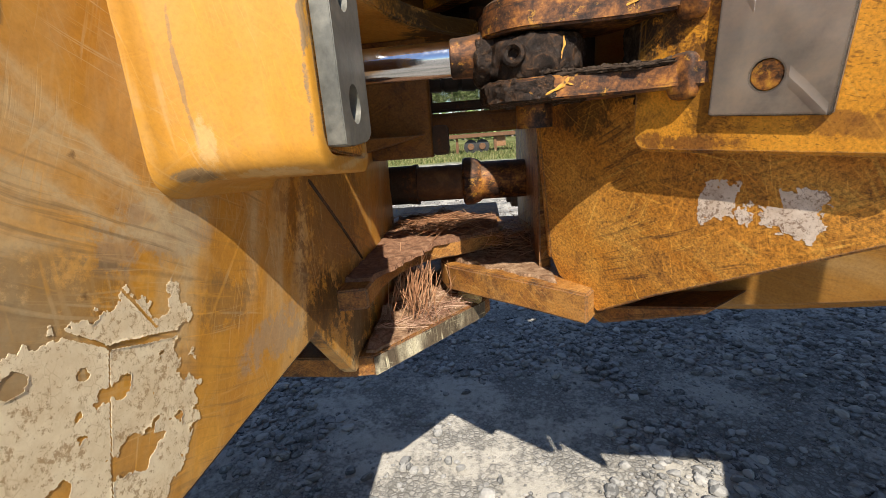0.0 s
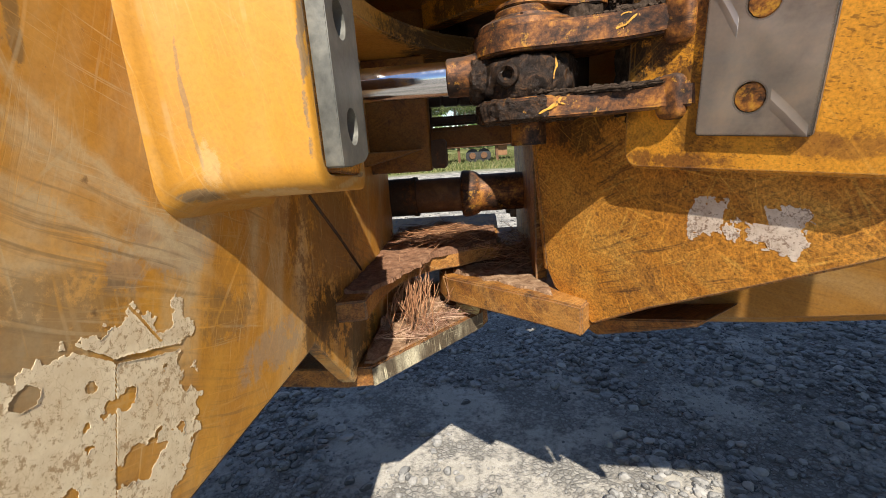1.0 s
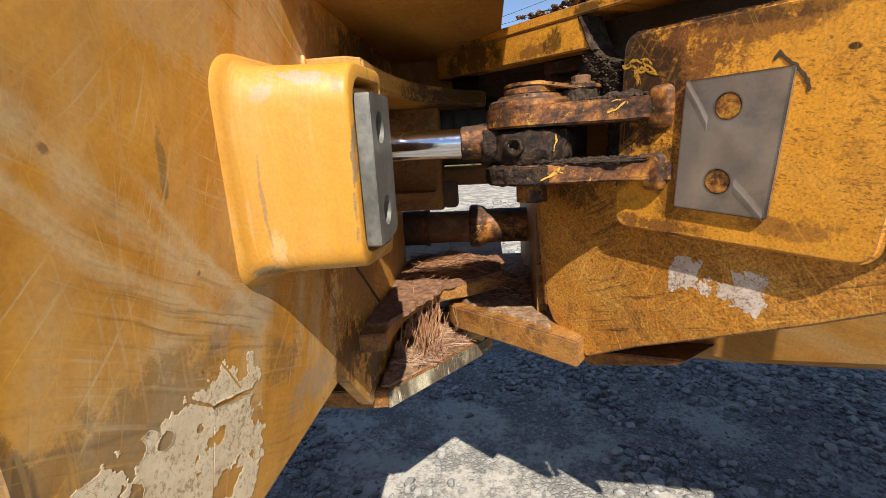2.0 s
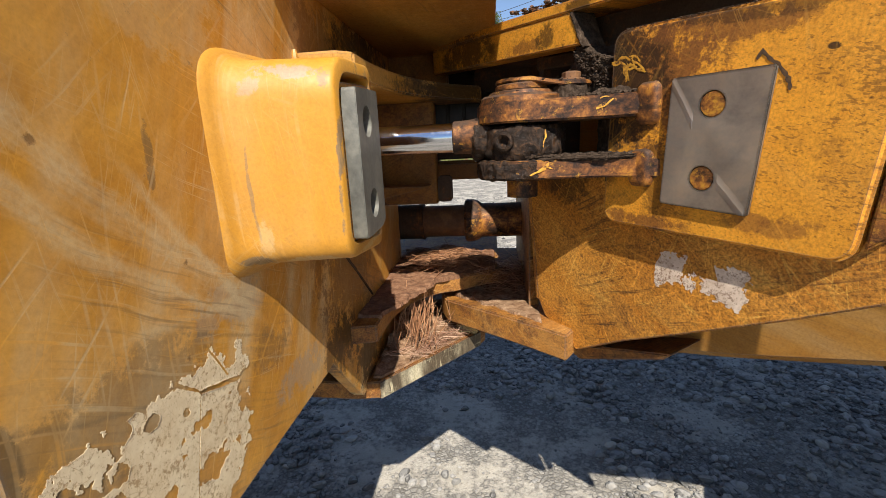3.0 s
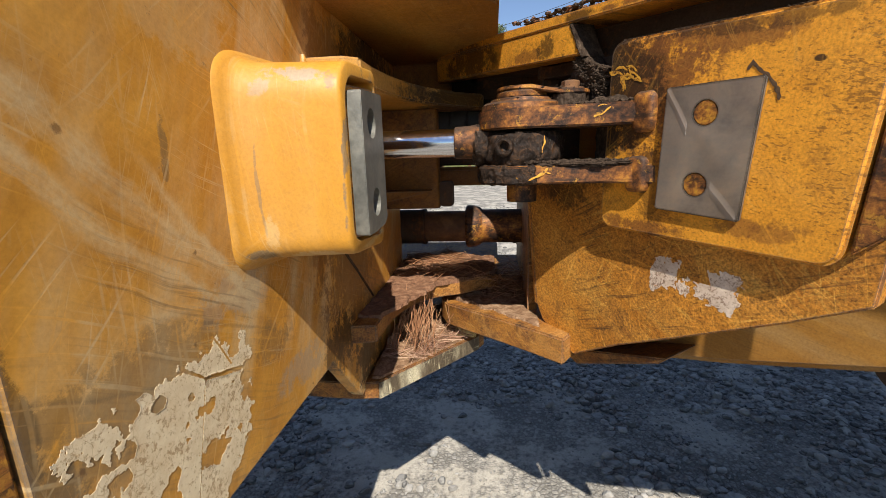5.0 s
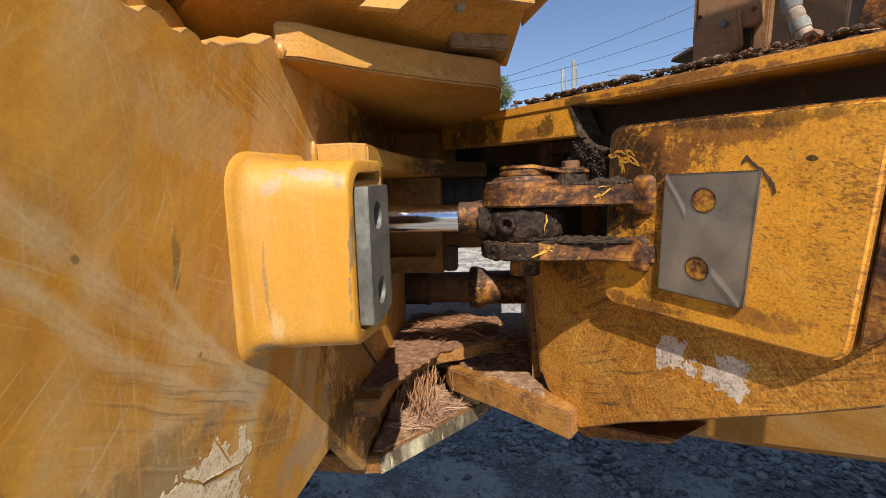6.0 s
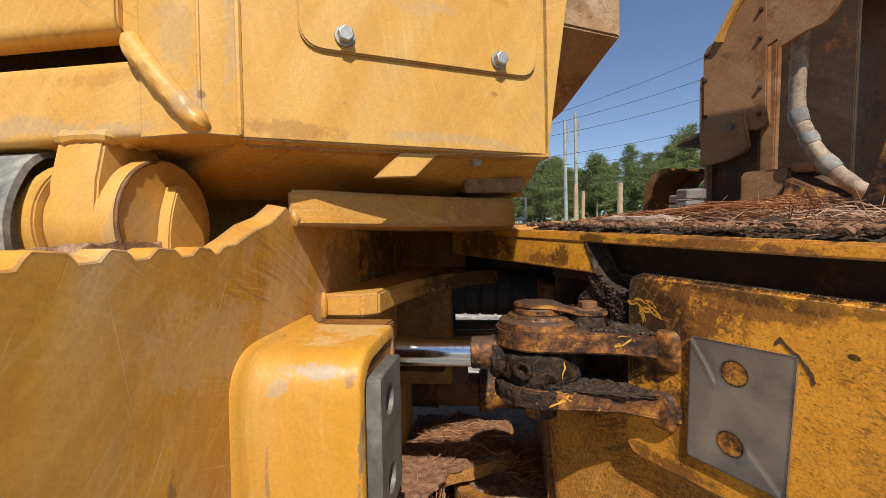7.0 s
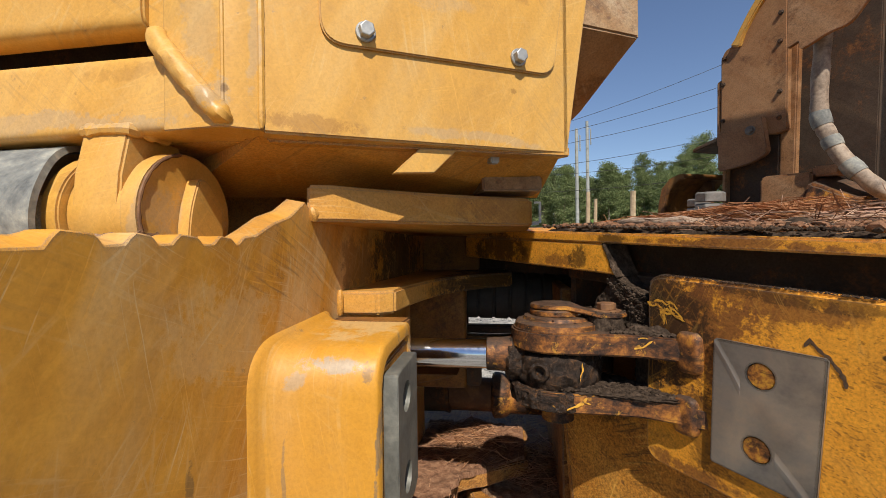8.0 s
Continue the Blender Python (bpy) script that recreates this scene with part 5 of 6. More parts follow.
flag = [(0.205 + 0.050 * math.cos(radians(a)), 0.872 + 0.050 * math.sin(radians(a))) for a in range(70, 291, 12)] + [(0.25, 0.824), (0.275, 0.815)] + [(0.292 + 0.036 * math.cos(radians(a)), 0.848 + 0.036 * math.sin(radians(a))) for a in range(-80, 91, 17)] + [(0.26, 0.892), (0.235, 0.91)]
flag_plate = bevelled(prism(flag, "z", 0.0, 0.008), 0.002)
for v in flag_plate.verts:
    v.co.z += 1.5615 - 0.012 * max(0.0, min(1.0, (v.co.x - 0.235) / 0.03))
part("keeper_plate", rough_up(flag_plate, 0.0008, 60), rust_orange, pin, "rusty bent keeper plate")
head, ring = hex_bolt((0.292, 0.846, 1.558), (0, 0, 1), 0.030, 0.013, 0.026, 0.004)
b = part("bolt", head, rusty_steel, pin, "grimy hexagon bolt", 20)
part("washer", ring, rusty_steel, b)
part("spacer", lumpy(lathe([(0.0, 0.034), (0.022, 0.033)], (0.290, 0.848, 1.527), (0, 0, 1), 28), 0.006, 0.004, 70), dark_dirt, pin, "dirt-caked spacer")

# steering cylinder rod with its greased eye
ram = thing("steering_cylinder", "chromed steering cylinder rod ending in a grease-caked eye", "hydraulic cylinder")
RZ = 1.469
part("rod", lathe([(0.0, 0.0285), (0.34, 0.0285)], (-0.27, 0.872, RZ), (1, 0, 0), 56), chrome, ram, "polished chrome rod")
part("gland", lathe([(0.0, 0.055), (0.16, 0.055), (0.165, 0.05), (0.19, 0.05)], (-0.46, 0.872, RZ), (1, 0, 0), 40), dark_inside, ram)
part("rod_neck", rough_up(lathe([(0.0, 0.029), (0.002, 0.0315), (0.03, 0.0325), (0.05, 0.036)], (0.07, 0.872, RZ), (1, 0, 0), 36), 0.0008, 70), rust_orange, ram, "rusty brown rod neck")
eye_bm = lathe([(-0.036, 0.055), (-0.032, 0.074), (-0.02, 0.080), (0.0, 0.081), (0.02, 0.080), (0.029, 0.074), (0.033, 0.058)], (0.205, 0.872, 1.455), (0, 0, 1), 64)
eye_bm = drilled(lumpy(eye_bm, 0.005, 0.003, 70), (0.168, 0.80, 1.457), (-0.25, -1, 0), 0.0085, 0.03)
eye_part = part("rod_eye", eye_bm, grease, ram, "rod eye caked in black grease", 60)
part("grease_port", rough_up(lathe([(-0.004, 0.0195), (0.006, 0.017), (0.008, 0.0125), (0.004, 0.0085), (-0.004, 0.0085)], (0.168, 0.797, 1.457), (-0.32, -1, 0), 24), 0.001, 90), grease, eye_part)
part("eye_collar", lumpy(lathe([(0.0, 0.034), (0.006, 0.040), (0.03, 0.043), (0.06, 0.046)], (0.108, 0.872, 1.462), (1, 0, 0), 36), 0.006, 0.0035, 70), grease, ram)
dab([(0.240, 0.7905, 1.476), (0.240, 0.7895, 1.462), (0.236, 0.790, 1.444)], 0.0022, bright_dab, ram, "thin yellow paint run", (0, 1, 0))

# drive shaft under the hitch
shaft = thing("drive_shaft", "brown rusty drive shaft with a splined sleeve and yoke", "drive shaft")
SY, SZ = 1.42, 1.206
part("tube", lathe([(0.0, 0.052), (0.56, 0.052)], (-0.45, SY, SZ), (1, 0, 0), 40), rusty_steel, shaft)
part("sleeve", lathe([(0.0, 0.058), (0.1, 0.058), (0.112, 0.061), (0.118, 0.061), (0.12, 0.05)], (-0.20, SY, SZ), (1, 0, 0), 40), dark_inside, shaft)
part("seal_ring", lathe([(0.0, 0.048), (0.06, 0.048)], (-0.005, SY, SZ), (1, 0, 0), 36), grey_steel, shaft, "bare grey metal ring")
part("yoke", lathe([(0.0, 0.050), (0.003, 0.066), (0.010, 0.071), (0.030, 0.070), (0.048, 0.064), (0.058, 0.056), (0.26, 0.055)], (0.052, SY, SZ), (1, 0, 0), 48), rust_orange, shaft, "flared rusty yoke")

# the machine's wheels to both sides, unseen, added to cut sky light
def wheel(name, label, centre, axis, radius, width):
    t = thing(name, label, "tyre", "loader tyres")
    r = radius
    part("tyre", lathe([(-width / 2, r * 0.56), (-width * 0.5, r * 0.82), (-width * 0.40, r * 0.97), (-width * 0.2, r), (width * 0.2, r), (width * 0.40, r * 0.97), (width * 0.5, r * 0.82), (width / 2, r * 0.56)], centre, axis, 48), rubber, t)
    part("rim", lathe([(-width * 0.48, r * 0.55), (width * 0.48, r * 0.55)], centre, axis, 36), yellow, t)


wheel("unseen_tyre", "large dusty black tyre on the front axle, unseen, added to block sky light", (-1.60, -0.10, 0.80), (0.10, 1, 0), 0.80, 0.62)
wheel("unseen_tyre", "large dusty black tyre on the rear axle, unseen, added to block sky light", (1.50, -1.08, 0.80), (0.81, 0.588, 0), 0.80, 0.62)

# ---------------------------------------------------------------- on the rear deck (all in the rear half's own axes)
hood = thing("rear_hood", "tan brown painted rear hood panels bolted above the deck", "machine hood", at=RM)
part("front_panel", prism([(-0.640, 0.48), (-0.645, 0.79), (-0.632, 0.818), (-0.592, 0.835), (-0.573, 0.872), (-0.548, 0.916), (-0.515, 0.962), (-0.47, 1.01), (-0.44, 1.03), (-0.430, 0.504), (-0.468, 0.494), (-0.50, 0.50)], "y", 1.0, 1.03, 0.004), tan, hood)
rise = [(-0.607, 0.824), (-0.592, 0.842), (-0.575, 0.874), (-0.55, 0.918), (-0.517, 0.965), (-0.47, 1.015), (-0.40, 1.07)]
fall = [(-0.38, 1.05), (-0.452, 0.995), (-0.497, 0.948), (-0.532, 0.900), (-0.560, 0.855), (-0.575, 0.812)]
part("hood_rim", prism(rise + fall, "y", 0.985, 1.45, 0.004), yellow_tower, hood, "yellow curved hood rim")
part("edge_flange", prism([(-0.657, 0.483), (-0.660, 0.713), (-0.646, 0.72), (-0.641, 0.48)], "y", 1.005, 1.04, 0.003), tan, hood)
part("lower_panel", prism(rounded([(-0.632, 0.386), (-0.634, 0.523), (-0.492, 0.556), (-0.470, 0.432), (-0.527, 0.403)], [0.01, 0.004, 0.004, 0.02, 0.03], 4), "y", 0.972, 0.9995, 0.004), tan, hood)
part("skirt", box(-0.628, -0.4645, 1.03, 1.05, 0.21, 0.50, 0.003), dark_inside, hood)
part("skirt_edge", box(-0.632, -0.618, 1.0, 1.03, 0.21, 0.40, 0.003), tan, hood)
part("side_post", box(-0.464, -0.418, 1.031, 1.06, 0.21, 1.2, 0.004), tan, hood)
# dark steel paints in the shade behind the side post
part("inner_wall", box(-0.53, -0.25, 1.13, 1.15, 0.21, 1.2, 0.003), dark_inside, hood)
part("back_panel", box(-0.60, 1.1, 1.50, 1.53, 0.21, 1.6, 0.004), tan, hood)
part("drum", lathe([(0.20, 0.70), (0.55, 0.72), (1.1, 0.73), (1.6, 0.71)], (0.24, 1.77, 0.0), (0, 0, 1), 64), tan, hood, "smooth brown rounded engine cowl")
cowl = prism(rounded([(-0.343, 1.2), (-0.339, 0.693), (-0.311, 0.706), (-0.307, 0.679), (-0.242, 0.705), (-0.199, 0.708), (-0.169, 0.754), (-0.12, 0.80), (0.1, 0.84), (0.1, 1.2)], [0, 0.006, 0.004, 0.01, 0.03, 0.03, 0.04, 0.05, 0, 0], 4), "y", 0.79, 0.805, 0.004)
part("over_hood", cowl, tan, hood, "tan guard sheet over the hose")
part("foot_rail", prism([(-0.433, 0.21), (-0.435, 0.340), (-0.42, 0.348), (-0.300, 0.350), (-0.29, 0.21)], "y", 0.86, 1.0, 0.006), tan, hood)
part("foot_block", rough_up(block([(-0.325, 0.80, 0.208), (-0.150, 0.80, 0.208), (-0.140, 0.93, 0.208), (-0.32, 0.95, 0.208), (-0.295, 0.83, 0.318), (-0.170, 0.82, 0.262), (-0.16, 0.92, 0.285), (-0.29, 0.94, 0.350)], 0.008), 0.004, 26, 4), rust_orange, hood, "rusty block, its paint flaking off")
part("rail_end", rough_up(box(-0.30, -0.235, 0.86, 0.95, 0.335, 0.365, 0.006), 0.002, 40, 1), tan, hood)
for a, c in ((-0.632, 0.79), (-0.634, 0.70), (-0.632, 0.57), (-0.455, 0.88), (-0.455, 0.79), (-0.452, 0.63), (-0.452, 0.545)):
    h, w = hex_bolt((a, 0.9995, c), (0, -1, 0), 0.011, 0.006, 0.008, 0.002)
    b = part("bolt", h, dark_inside, hood, "", 20)
    part("washer", w, dark_inside, b)
h, w = hex_bolt((-0.525, 0.9715, 0.515), (0, -1, 0), 0.02, 0.012, 0.016, 0.003)
b = part("bolt", h, grey_bolt, hood, "grey hexagon bolt", 20)
part("washer", w, grey_bolt, b)
flare = smooth_line([(-0.055, 0, 0.206), (-0.018, 0, 0.222), (0.002, 0, 0.255), (0.016, 0, 0.305), (0.030, 0, 0.36), (0.046, 0, 0.45), (0.06, 0, 0.60), (0.07, 0, 0.80)], 4)
guard = prism([(p.x, p.z) for p in flare] + [(0.42, 0.80), (0.42, 0.208), (-0.03, 0.2065)], "y", 0.43, 0.448, 0.005, 3)
bmesh.ops.subdivide_edges(guard, edges=[e for e in guard.edges if e.calc_length() > 0.1], cuts=5)
for v in guard.verts:
    v.co.y -= 0.22 * max(0.0, v.co.x - 0.02) * (1 - min(1.0, (v.co.z - 0.2) / 0.5))
part("flared_rim", guard, rust_orange, hood, "rusty flared sheet standing on the deck", 60)

hose = thing("hose", "dusty tan wrapped hydraulic hose bending down to the deck", "hose", at=RM)
bend = [(-0.279, 0.85, 0.86), (-0.280, 0.85, 0.76), (-0.281, 0.85, 0.67), (-0.284, 0.85, 0.57), (-0.281, 0.85, 0.50), (-0.263, 0.85, 0.45), (-0.228, 0.85, 0.38), (-0.166, 0.85, 0.305), (-0.12, 0.85, 0.27), (-0.02, 0.86, 0.235)]


line = smooth_line(bend)
part("sleeve", tube(line, [0.0205 + 0.0009 * math.sin(i * 1.1) for i in range(len(line))], 20, 0.05), hose_cover, hose)
for i0, i1 in ((19, 24), (26, 29), (31, 34)):
    part("clamp_wrap", tube(line[i0:i1], [0.0225] + [0.0245] * (i1 - i0 - 2) + [0.0225], 20, 0.05), grey_hide, hose, "grey worn hose wrap")


def deck_bolt(a, b, r, tall, label):
    """A big stud with two nuts stacked on a washer."""
    t = thing("deck_bolt", label, "bolt", "deck bolts", at=RM)
    h, w = hex_bolt((a, b, 0.2075), (0, 0, 1), r * 1.75, tall * 0.55, r * 1.15, tall * 0.16)
    part("lower_nut", h, grey_bolt, t, "", 20)
    part("washer", w, grey_bolt, t)
    h, w = hex_bolt((a + 0.002, b, 0.2075 + tall * 0.72), (0, 0, 1), r * 1.8, tall * 0.32, r * 0.95, tall * 0.03)
    part("upper_nut", h, grey_bolt, t, "", 20)


deck_bolt(-0.352, 0.47, 0.034, 0.080, "large weathered grey hexagon bolt on the deck")
deck_bolt(-0.452, 0.58, 0.030, 0.068, "weathered grey hexagon bolt half buried in needles")
part("stud_plate", box(-0.60, -0.46, 0.46, 0.60, 0.186, 0.207, 0.003), yellow_rear, rear)

# far side of the rear half: fender, tyre and a yellow shield
far = thing("far_wheel", "black tyre under a dark fender on the far side", "wheel", at=RM)
part("tyre", lathe([(0.0, 0.30), (0.02, 0.40), (0.07, 0.44), (0.09, 0.445), (0.10, 0.425), (0.12, 0.425), (0.13, 0.445), (0.20, 0.445), (0.21, 0.425), (0.23, 0.425), (0.24, 0.445), (0.28, 0.43), (0.32, 0.30)], (-0.66, 1.55, 0.20), (0.35, 1, 0), 56), rubber, far)
part("fender", prism([(-1.045, 0.535), (-1.04, 0.553), (-0.86, 0.610), (-0.86, 0.588)], "y", 1.45, 1.95, 0.004), dark_inside, far)
shield = thing("curved_shield", "curved yellow shield with a rusty inner face", "shield", at=RM)
crest = [(-1.085, 0.20), (-1.080, 0.284), (-1.064, 0.356), (-1.021, 0.404), (-0.975, 0.418), (-0.945, 0.419)]
hollow_side = [(-0.945, 0.396), (-0.965, 0.394), (-1.000, 0.374), (-1.030, 0.335), (-1.045, 0.28), (-1.050, 0.20)]
part("sheet", prism(crest + hollow_side, "y", 1.25, 1.62, 0.004), grimy_shaded_yellow, shield)
part("inner_sheet", prism([(-1.05, 0.19), (-1.03, 0.33), (-0.97, 0.39), (-0.945, 0.39), (-0.945, 0.19)], "y", 1.45, 1.48, 0.003), rusty_steel, shield)

# ---------------------------------------------------------------- litter and dirt
rng_lay = lambda tilt: (lambda r: (r.gauss(0, 1), r.gauss(0, 1), r.gauss(0, tilt)))


def mound(outline_fn, nx, ny, x0, x1, y0, y1, z, height, seed):
    """A low uneven heap on a plate."""
    bm = bmesh.new()
    grid = []
    for j in range(ny + 1):
        row = []
        for i in range(nx + 1):
            x, y = x0 + (x1 - x0) * i / nx, y0 + (y1 - y0) * j / ny
            h = height(x, y) * (0.75 + 0.7 * noise.fractal(Vector((x * 22 + seed, y * 22, seed)), 1.0, 2.0, 4))
            row.append(bm.verts.new((x, y, z + max(h, -0.004))) if outline_fn(x, y) else None)
        grid.append(row)
    for j in range(ny):
        for i in range(nx):
            q = (grid[j][i], grid[j][i + 1], grid[j + 1][i + 1], grid[j + 1][i])
            if all(q):
                bm.faces.new(q)
    for v in bm.verts:
        if v.is_boundary:
            v.co.z = z - 0.004
    loose = [v for v in bm.verts if not v.link_faces]
    bmesh.ops.delete(bm, geom=loose, context="VERTS")
    return bm


tagged(part("shelf_dirt", mound(lambda x, y: y > 0.896 + (x + 0.128) * 1.254, 120, 200, -0.15, 0.10, 0.90, 1.40, 0.920, lambda x, y: 0.006 + 0.022 * max(0.0, min(1.0, (y - 0.93 - (x + 0.128) * 1.25) * 6)), 3.3), tan_dust), "dry tan dust lying on the bottom hitch plate", "dirt", kind="stuff")
tagged(part("chunk", rough_up(bevelled(box(0.034, 0.094, 1.150, 1.200, 0.915, 0.958, 0.006), 0.006), 0.010, 60, 3), simple("crumbling_tan_clod", [(0.3, (0.38, 0.27, 0.11)), (0.7, (0.62, 0.50, 0.24))], 60, (0.9, 1.0), 0, 1.0, 0.004)), "crumbling yellowish clod at the edge of the plate", "clod")
tagged(part("plate_dirt", mound(lambda x, y: y > 0.86 and (x < -0.11 + max(0, (y - 0.86)) * 0.42 + max(0, y - 1.12) * 0.9 + 0.012 * noise.noise(Vector((x * 40, y * 40, 5)))), 150, 240, -0.16, 0.15, 0.85, 1.45, 1.091, lambda x, y: 0.007 + 0.02 * max(0, min(1, (y - 1.1) * 4)) * max(0, 1 - abs(x + 0.02) * 5), 6.1), litter), "dry brown dirt lying on the hollowed hitch plate", "dirt", kind="stuff")
tagged(part("tongue_dirt", mound(lambda x, y: y > 0.935 + (0.303 - x) * 0.86 + 0.02 * noise.noise(Vector((x * 30, y * 30, 1))) and x < 0.26, 110, 180, 0.03, 0.27, 0.95, 1.40, 1.030, lambda x, y: 0.004 + 0.012 * max(0, min(1, (y - 1.05) * 4)), 8.7), tan_dust), "dry tan dust lying on the hitch tongue", "dirt", kind="stuff")
wedge = bevelled(prism([(-0.262, 0.128), (-0.252, 0.150), (-0.238, 0.126), (-0.222, 0.112), (-0.180, 0.098), (-0.176, 0.03), (-0.25, 0.03), (-0.31, 0.05), (-0.30, 0.075), (-0.275, 0.10)], "y", 0.010, 0.07), 0.008, 1)
tagged(part("packed_dirt", lumpy(wedge, 0.004, 0.0018, 160), dark_dirt, None), "black oily dirt packed behind the clevis", "dirt", kind="stuff").matrix_world = RM


spill = bevelled(prism([(-0.276, 0.189), (-0.245, 0.126), (-0.234, 0.122), (-0.250, 0.150), (-0.266, 0.189)], "y", 0.0005, 0.062), 0.004, 1)
tagged(part("nose_dirt", lumpy(spill, 0.004, 0.0022, 150), dark_dirt, None), "black oily dirt caked on the end of the deck nose", "dirt", kind="stuff").matrix_world = RM


def strewn(name, label, count, where, length, radius, lay, seed, material, at=None):
    me = scatter_bars(count, where, length, radius, lay, seed)
    me.materials.append(material)
    ob = new(name, me)
    if at is not None:
        ob.matrix_world = at
    return tagged(ob, label, "pine needles", kind="stuff")


def crumbs(label, count, where, sizes, seed, material, at=None):
    """Small angular crumbs of dirt lying on a surface, as one mesh."""
    rng_c = random.Random(seed)
    bm = bmesh.new()
    bmesh.ops.create_icosphere(bm, subdivisions=1, radius=1.0)
    base, faces = [v.co.copy() for v in bm.verts], [[v.index for v in f.verts] for f in bm.faces]
    bm.free()
    vs, fs = [], []
    for _ in range(count):
        p, r = Vector(where(rng_c)), sizes[0] + (sizes[1] - sizes[0]) * rng_c.random() ** 3
        n = len(vs)
        vs += [p + Vector((v.x * 1.2, v.y, v.z * 0.75)) * r * rng_c.uniform(0.65, 1.25) for v in base]
        fs += [[n + k for k in f] for f in faces]
    me = bpy.data.meshes.new("dirt_crumbs")
    me.from_pydata(vs, [], fs)
    me.materials.append(material)
    ob = new("dirt_crumbs", me)
    if at is not None:
        ob.matrix_world = at
    return tagged(ob, label, "dirt", kind="stuff")


def on_wedge(r):
    t, u = r.random(), r.random()
    top = 0.128 - 0.032 * t
    return (-0.262 + 0.084 * t + r.gauss(0, 0.003), 0.006 + 0.006 * u, top - (0.02 + 0.05 * t) * r.random())


def on_arm(z, x0, x1):
    def spot(r):
        x = x0 + (x1 - x0) * r.random() ** 0.8
        near = 0.790 if x < 0.33 else 0.790 - (x - 0.33) * 0.42
        return (x, near + r.random() ** 1.6 * 0.07, z)
    return spot


crumbs("crumbly black dirt spilling down from the deck to the clevis", 900, on_wedge, (0.0010, 0.0042), 31, dark_dirt, RM)
crumbs("crumbs of dry dirt along the top edge of the pad", 1600, lambda r: (r.uniform(-0.15, 0.20), r.uniform(0.002, 0.024), 0.1383), (0.0005, 0.0018), 32, dark_dirt, RM)
crumbs("crumbly dirt heaped on the lower clevis arm", 800, on_arm(1.428, 0.20, 0.42), (0.001, 0.0065), 33, dark_dirt)
crumbs("crumbly dirt on the upper clevis arm", 600, on_arm(1.529, 0.29, 0.42), (0.001, 0.006), 34, dark_dirt)
crumbs("dirt crumbs round the keeper bolt", 220, lambda r: (0.292 + r.gauss(0, 0.03), 0.846 + r.gauss(0, 0.03), 1.5595), (0.0006, 0.003), 35, dark_dirt)
crumbs("loose dirt and bark crumbs along the deck edge", 1500, lambda r: (r.uniform(-0.45, 0.38), 0.004 + 0.12 * r.random() ** 1.5, 0.2175), (0.001, 0.007), 36, dark_dirt, RM)
crumbs("crumbs of dry dirt on the bottom hitch plate", 500, lambda r: (lambda x: (x, 0.902 + (x + 0.128) * 1.254 + 0.10 * r.random(), 0.922))(r.uniform(-0.12, 0.09)), (0.0008, 0.005), 37, tan_dust)
crumbs("brown flakes of bark strewn along the deck edge", 420, lambda r: (r.uniform(-0.45, 0.38), 0.008 + 0.16 * r.random(), 0.2205), (0.002, 0.010), 38, litter, RM)


def shelf_bunch(r):
    return (-0.055 + r.gauss(0, 0.03), 1.055 + r.gauss(0, 0.035), 1.0 + r.gauss(0, 0.02))


strewn("pine_needles", "bunch of dry pinkish brown pine needles drooping off the plate", 85, shelf_bunch, (0.07, 0.14), 0.0008, lambda r: (r.gauss(-0.10, 0.20), r.gauss(-0.25, 0.18), r.gauss(-0.9, 0.12)), 11, needle)
strewn("pine_needles", "dry pine needles scattered on the shelf litter", 260, lambda r: (lambda y: (min(r.uniform(-0.13, 0.10), -0.128 + (y - 0.91) / 1.254), y, 0.938))(r.uniform(0.98, 1.3)), (0.04, 0.10), 0.0008, rng_lay(0.12), 12, needle_pale)
strewn("pine_needles", "dry pine needles lying on the hollowed plate", 340, lambda r: (r.gauss(-0.02, 0.05), r.uniform(1.18, 1.42), r.uniform(1.10, 1.122)), (0.05, 0.13), 0.0008, rng_lay(0.12), 13, needle)
strewn("pine_needles", "dry pine needles caught beside the tongue", 160, lambda r: (r.uniform(0.10, 0.24), r.uniform(1.15, 1.4), r.uniform(1.04, 1.10)), (0.06, 0.14), 0.0008, rng_lay(0.35), 14, needle)


def deck_bed(r):
    a = r.uniform(-0.45, 0.35)
    b = r.uniform(0.05, 0.62)
    return (a, b, 0.211 + r.random() ** 2 * 0.012 * min(1, b * 4 + 0.15))


def combed(r):
    """The long mat that lies across the deck's end, all needles much the same way."""
    t = r.random()
    return (-0.46 + 0.34 * t + r.gauss(0, 0.02), 0.22 + 0.30 * r.random(), 0.212 + (0.010 + 0.034 * t) * r.random())


strewn("pine_needles", "thin bed of brown pine needles on the rear deck", 2600, deck_bed, (0.05, 0.12), 0.0008, lambda r: (r.gauss(0, 1), r.gauss(0, 0.6), r.gauss(0, 0.06)), 15, needle, RM)
strewn("pine_needles", "thick mat of orange-brown pine needles lying one way on the deck", 2600, combed, (0.10, 0.20), 0.0010, lambda r: (1.0, r.gauss(0, 0.22), 0.10 + r.gauss(0, 0.05)), 16, needle_orange, RM)
strewn("pine_needles", "loose grey-brown needles and straw on the rear deck", 900, lambda r: (r.uniform(-0.28, 0.25), r.gauss(0.36, 0.12), 0.213 + abs(r.gauss(0, 0.012))), (0.05, 0.12), 0.0009, lambda r: (r.gauss(0, 1), r.gauss(0, 0.8), r.gauss(0, 0.14)), 18, needle_pale, RM)
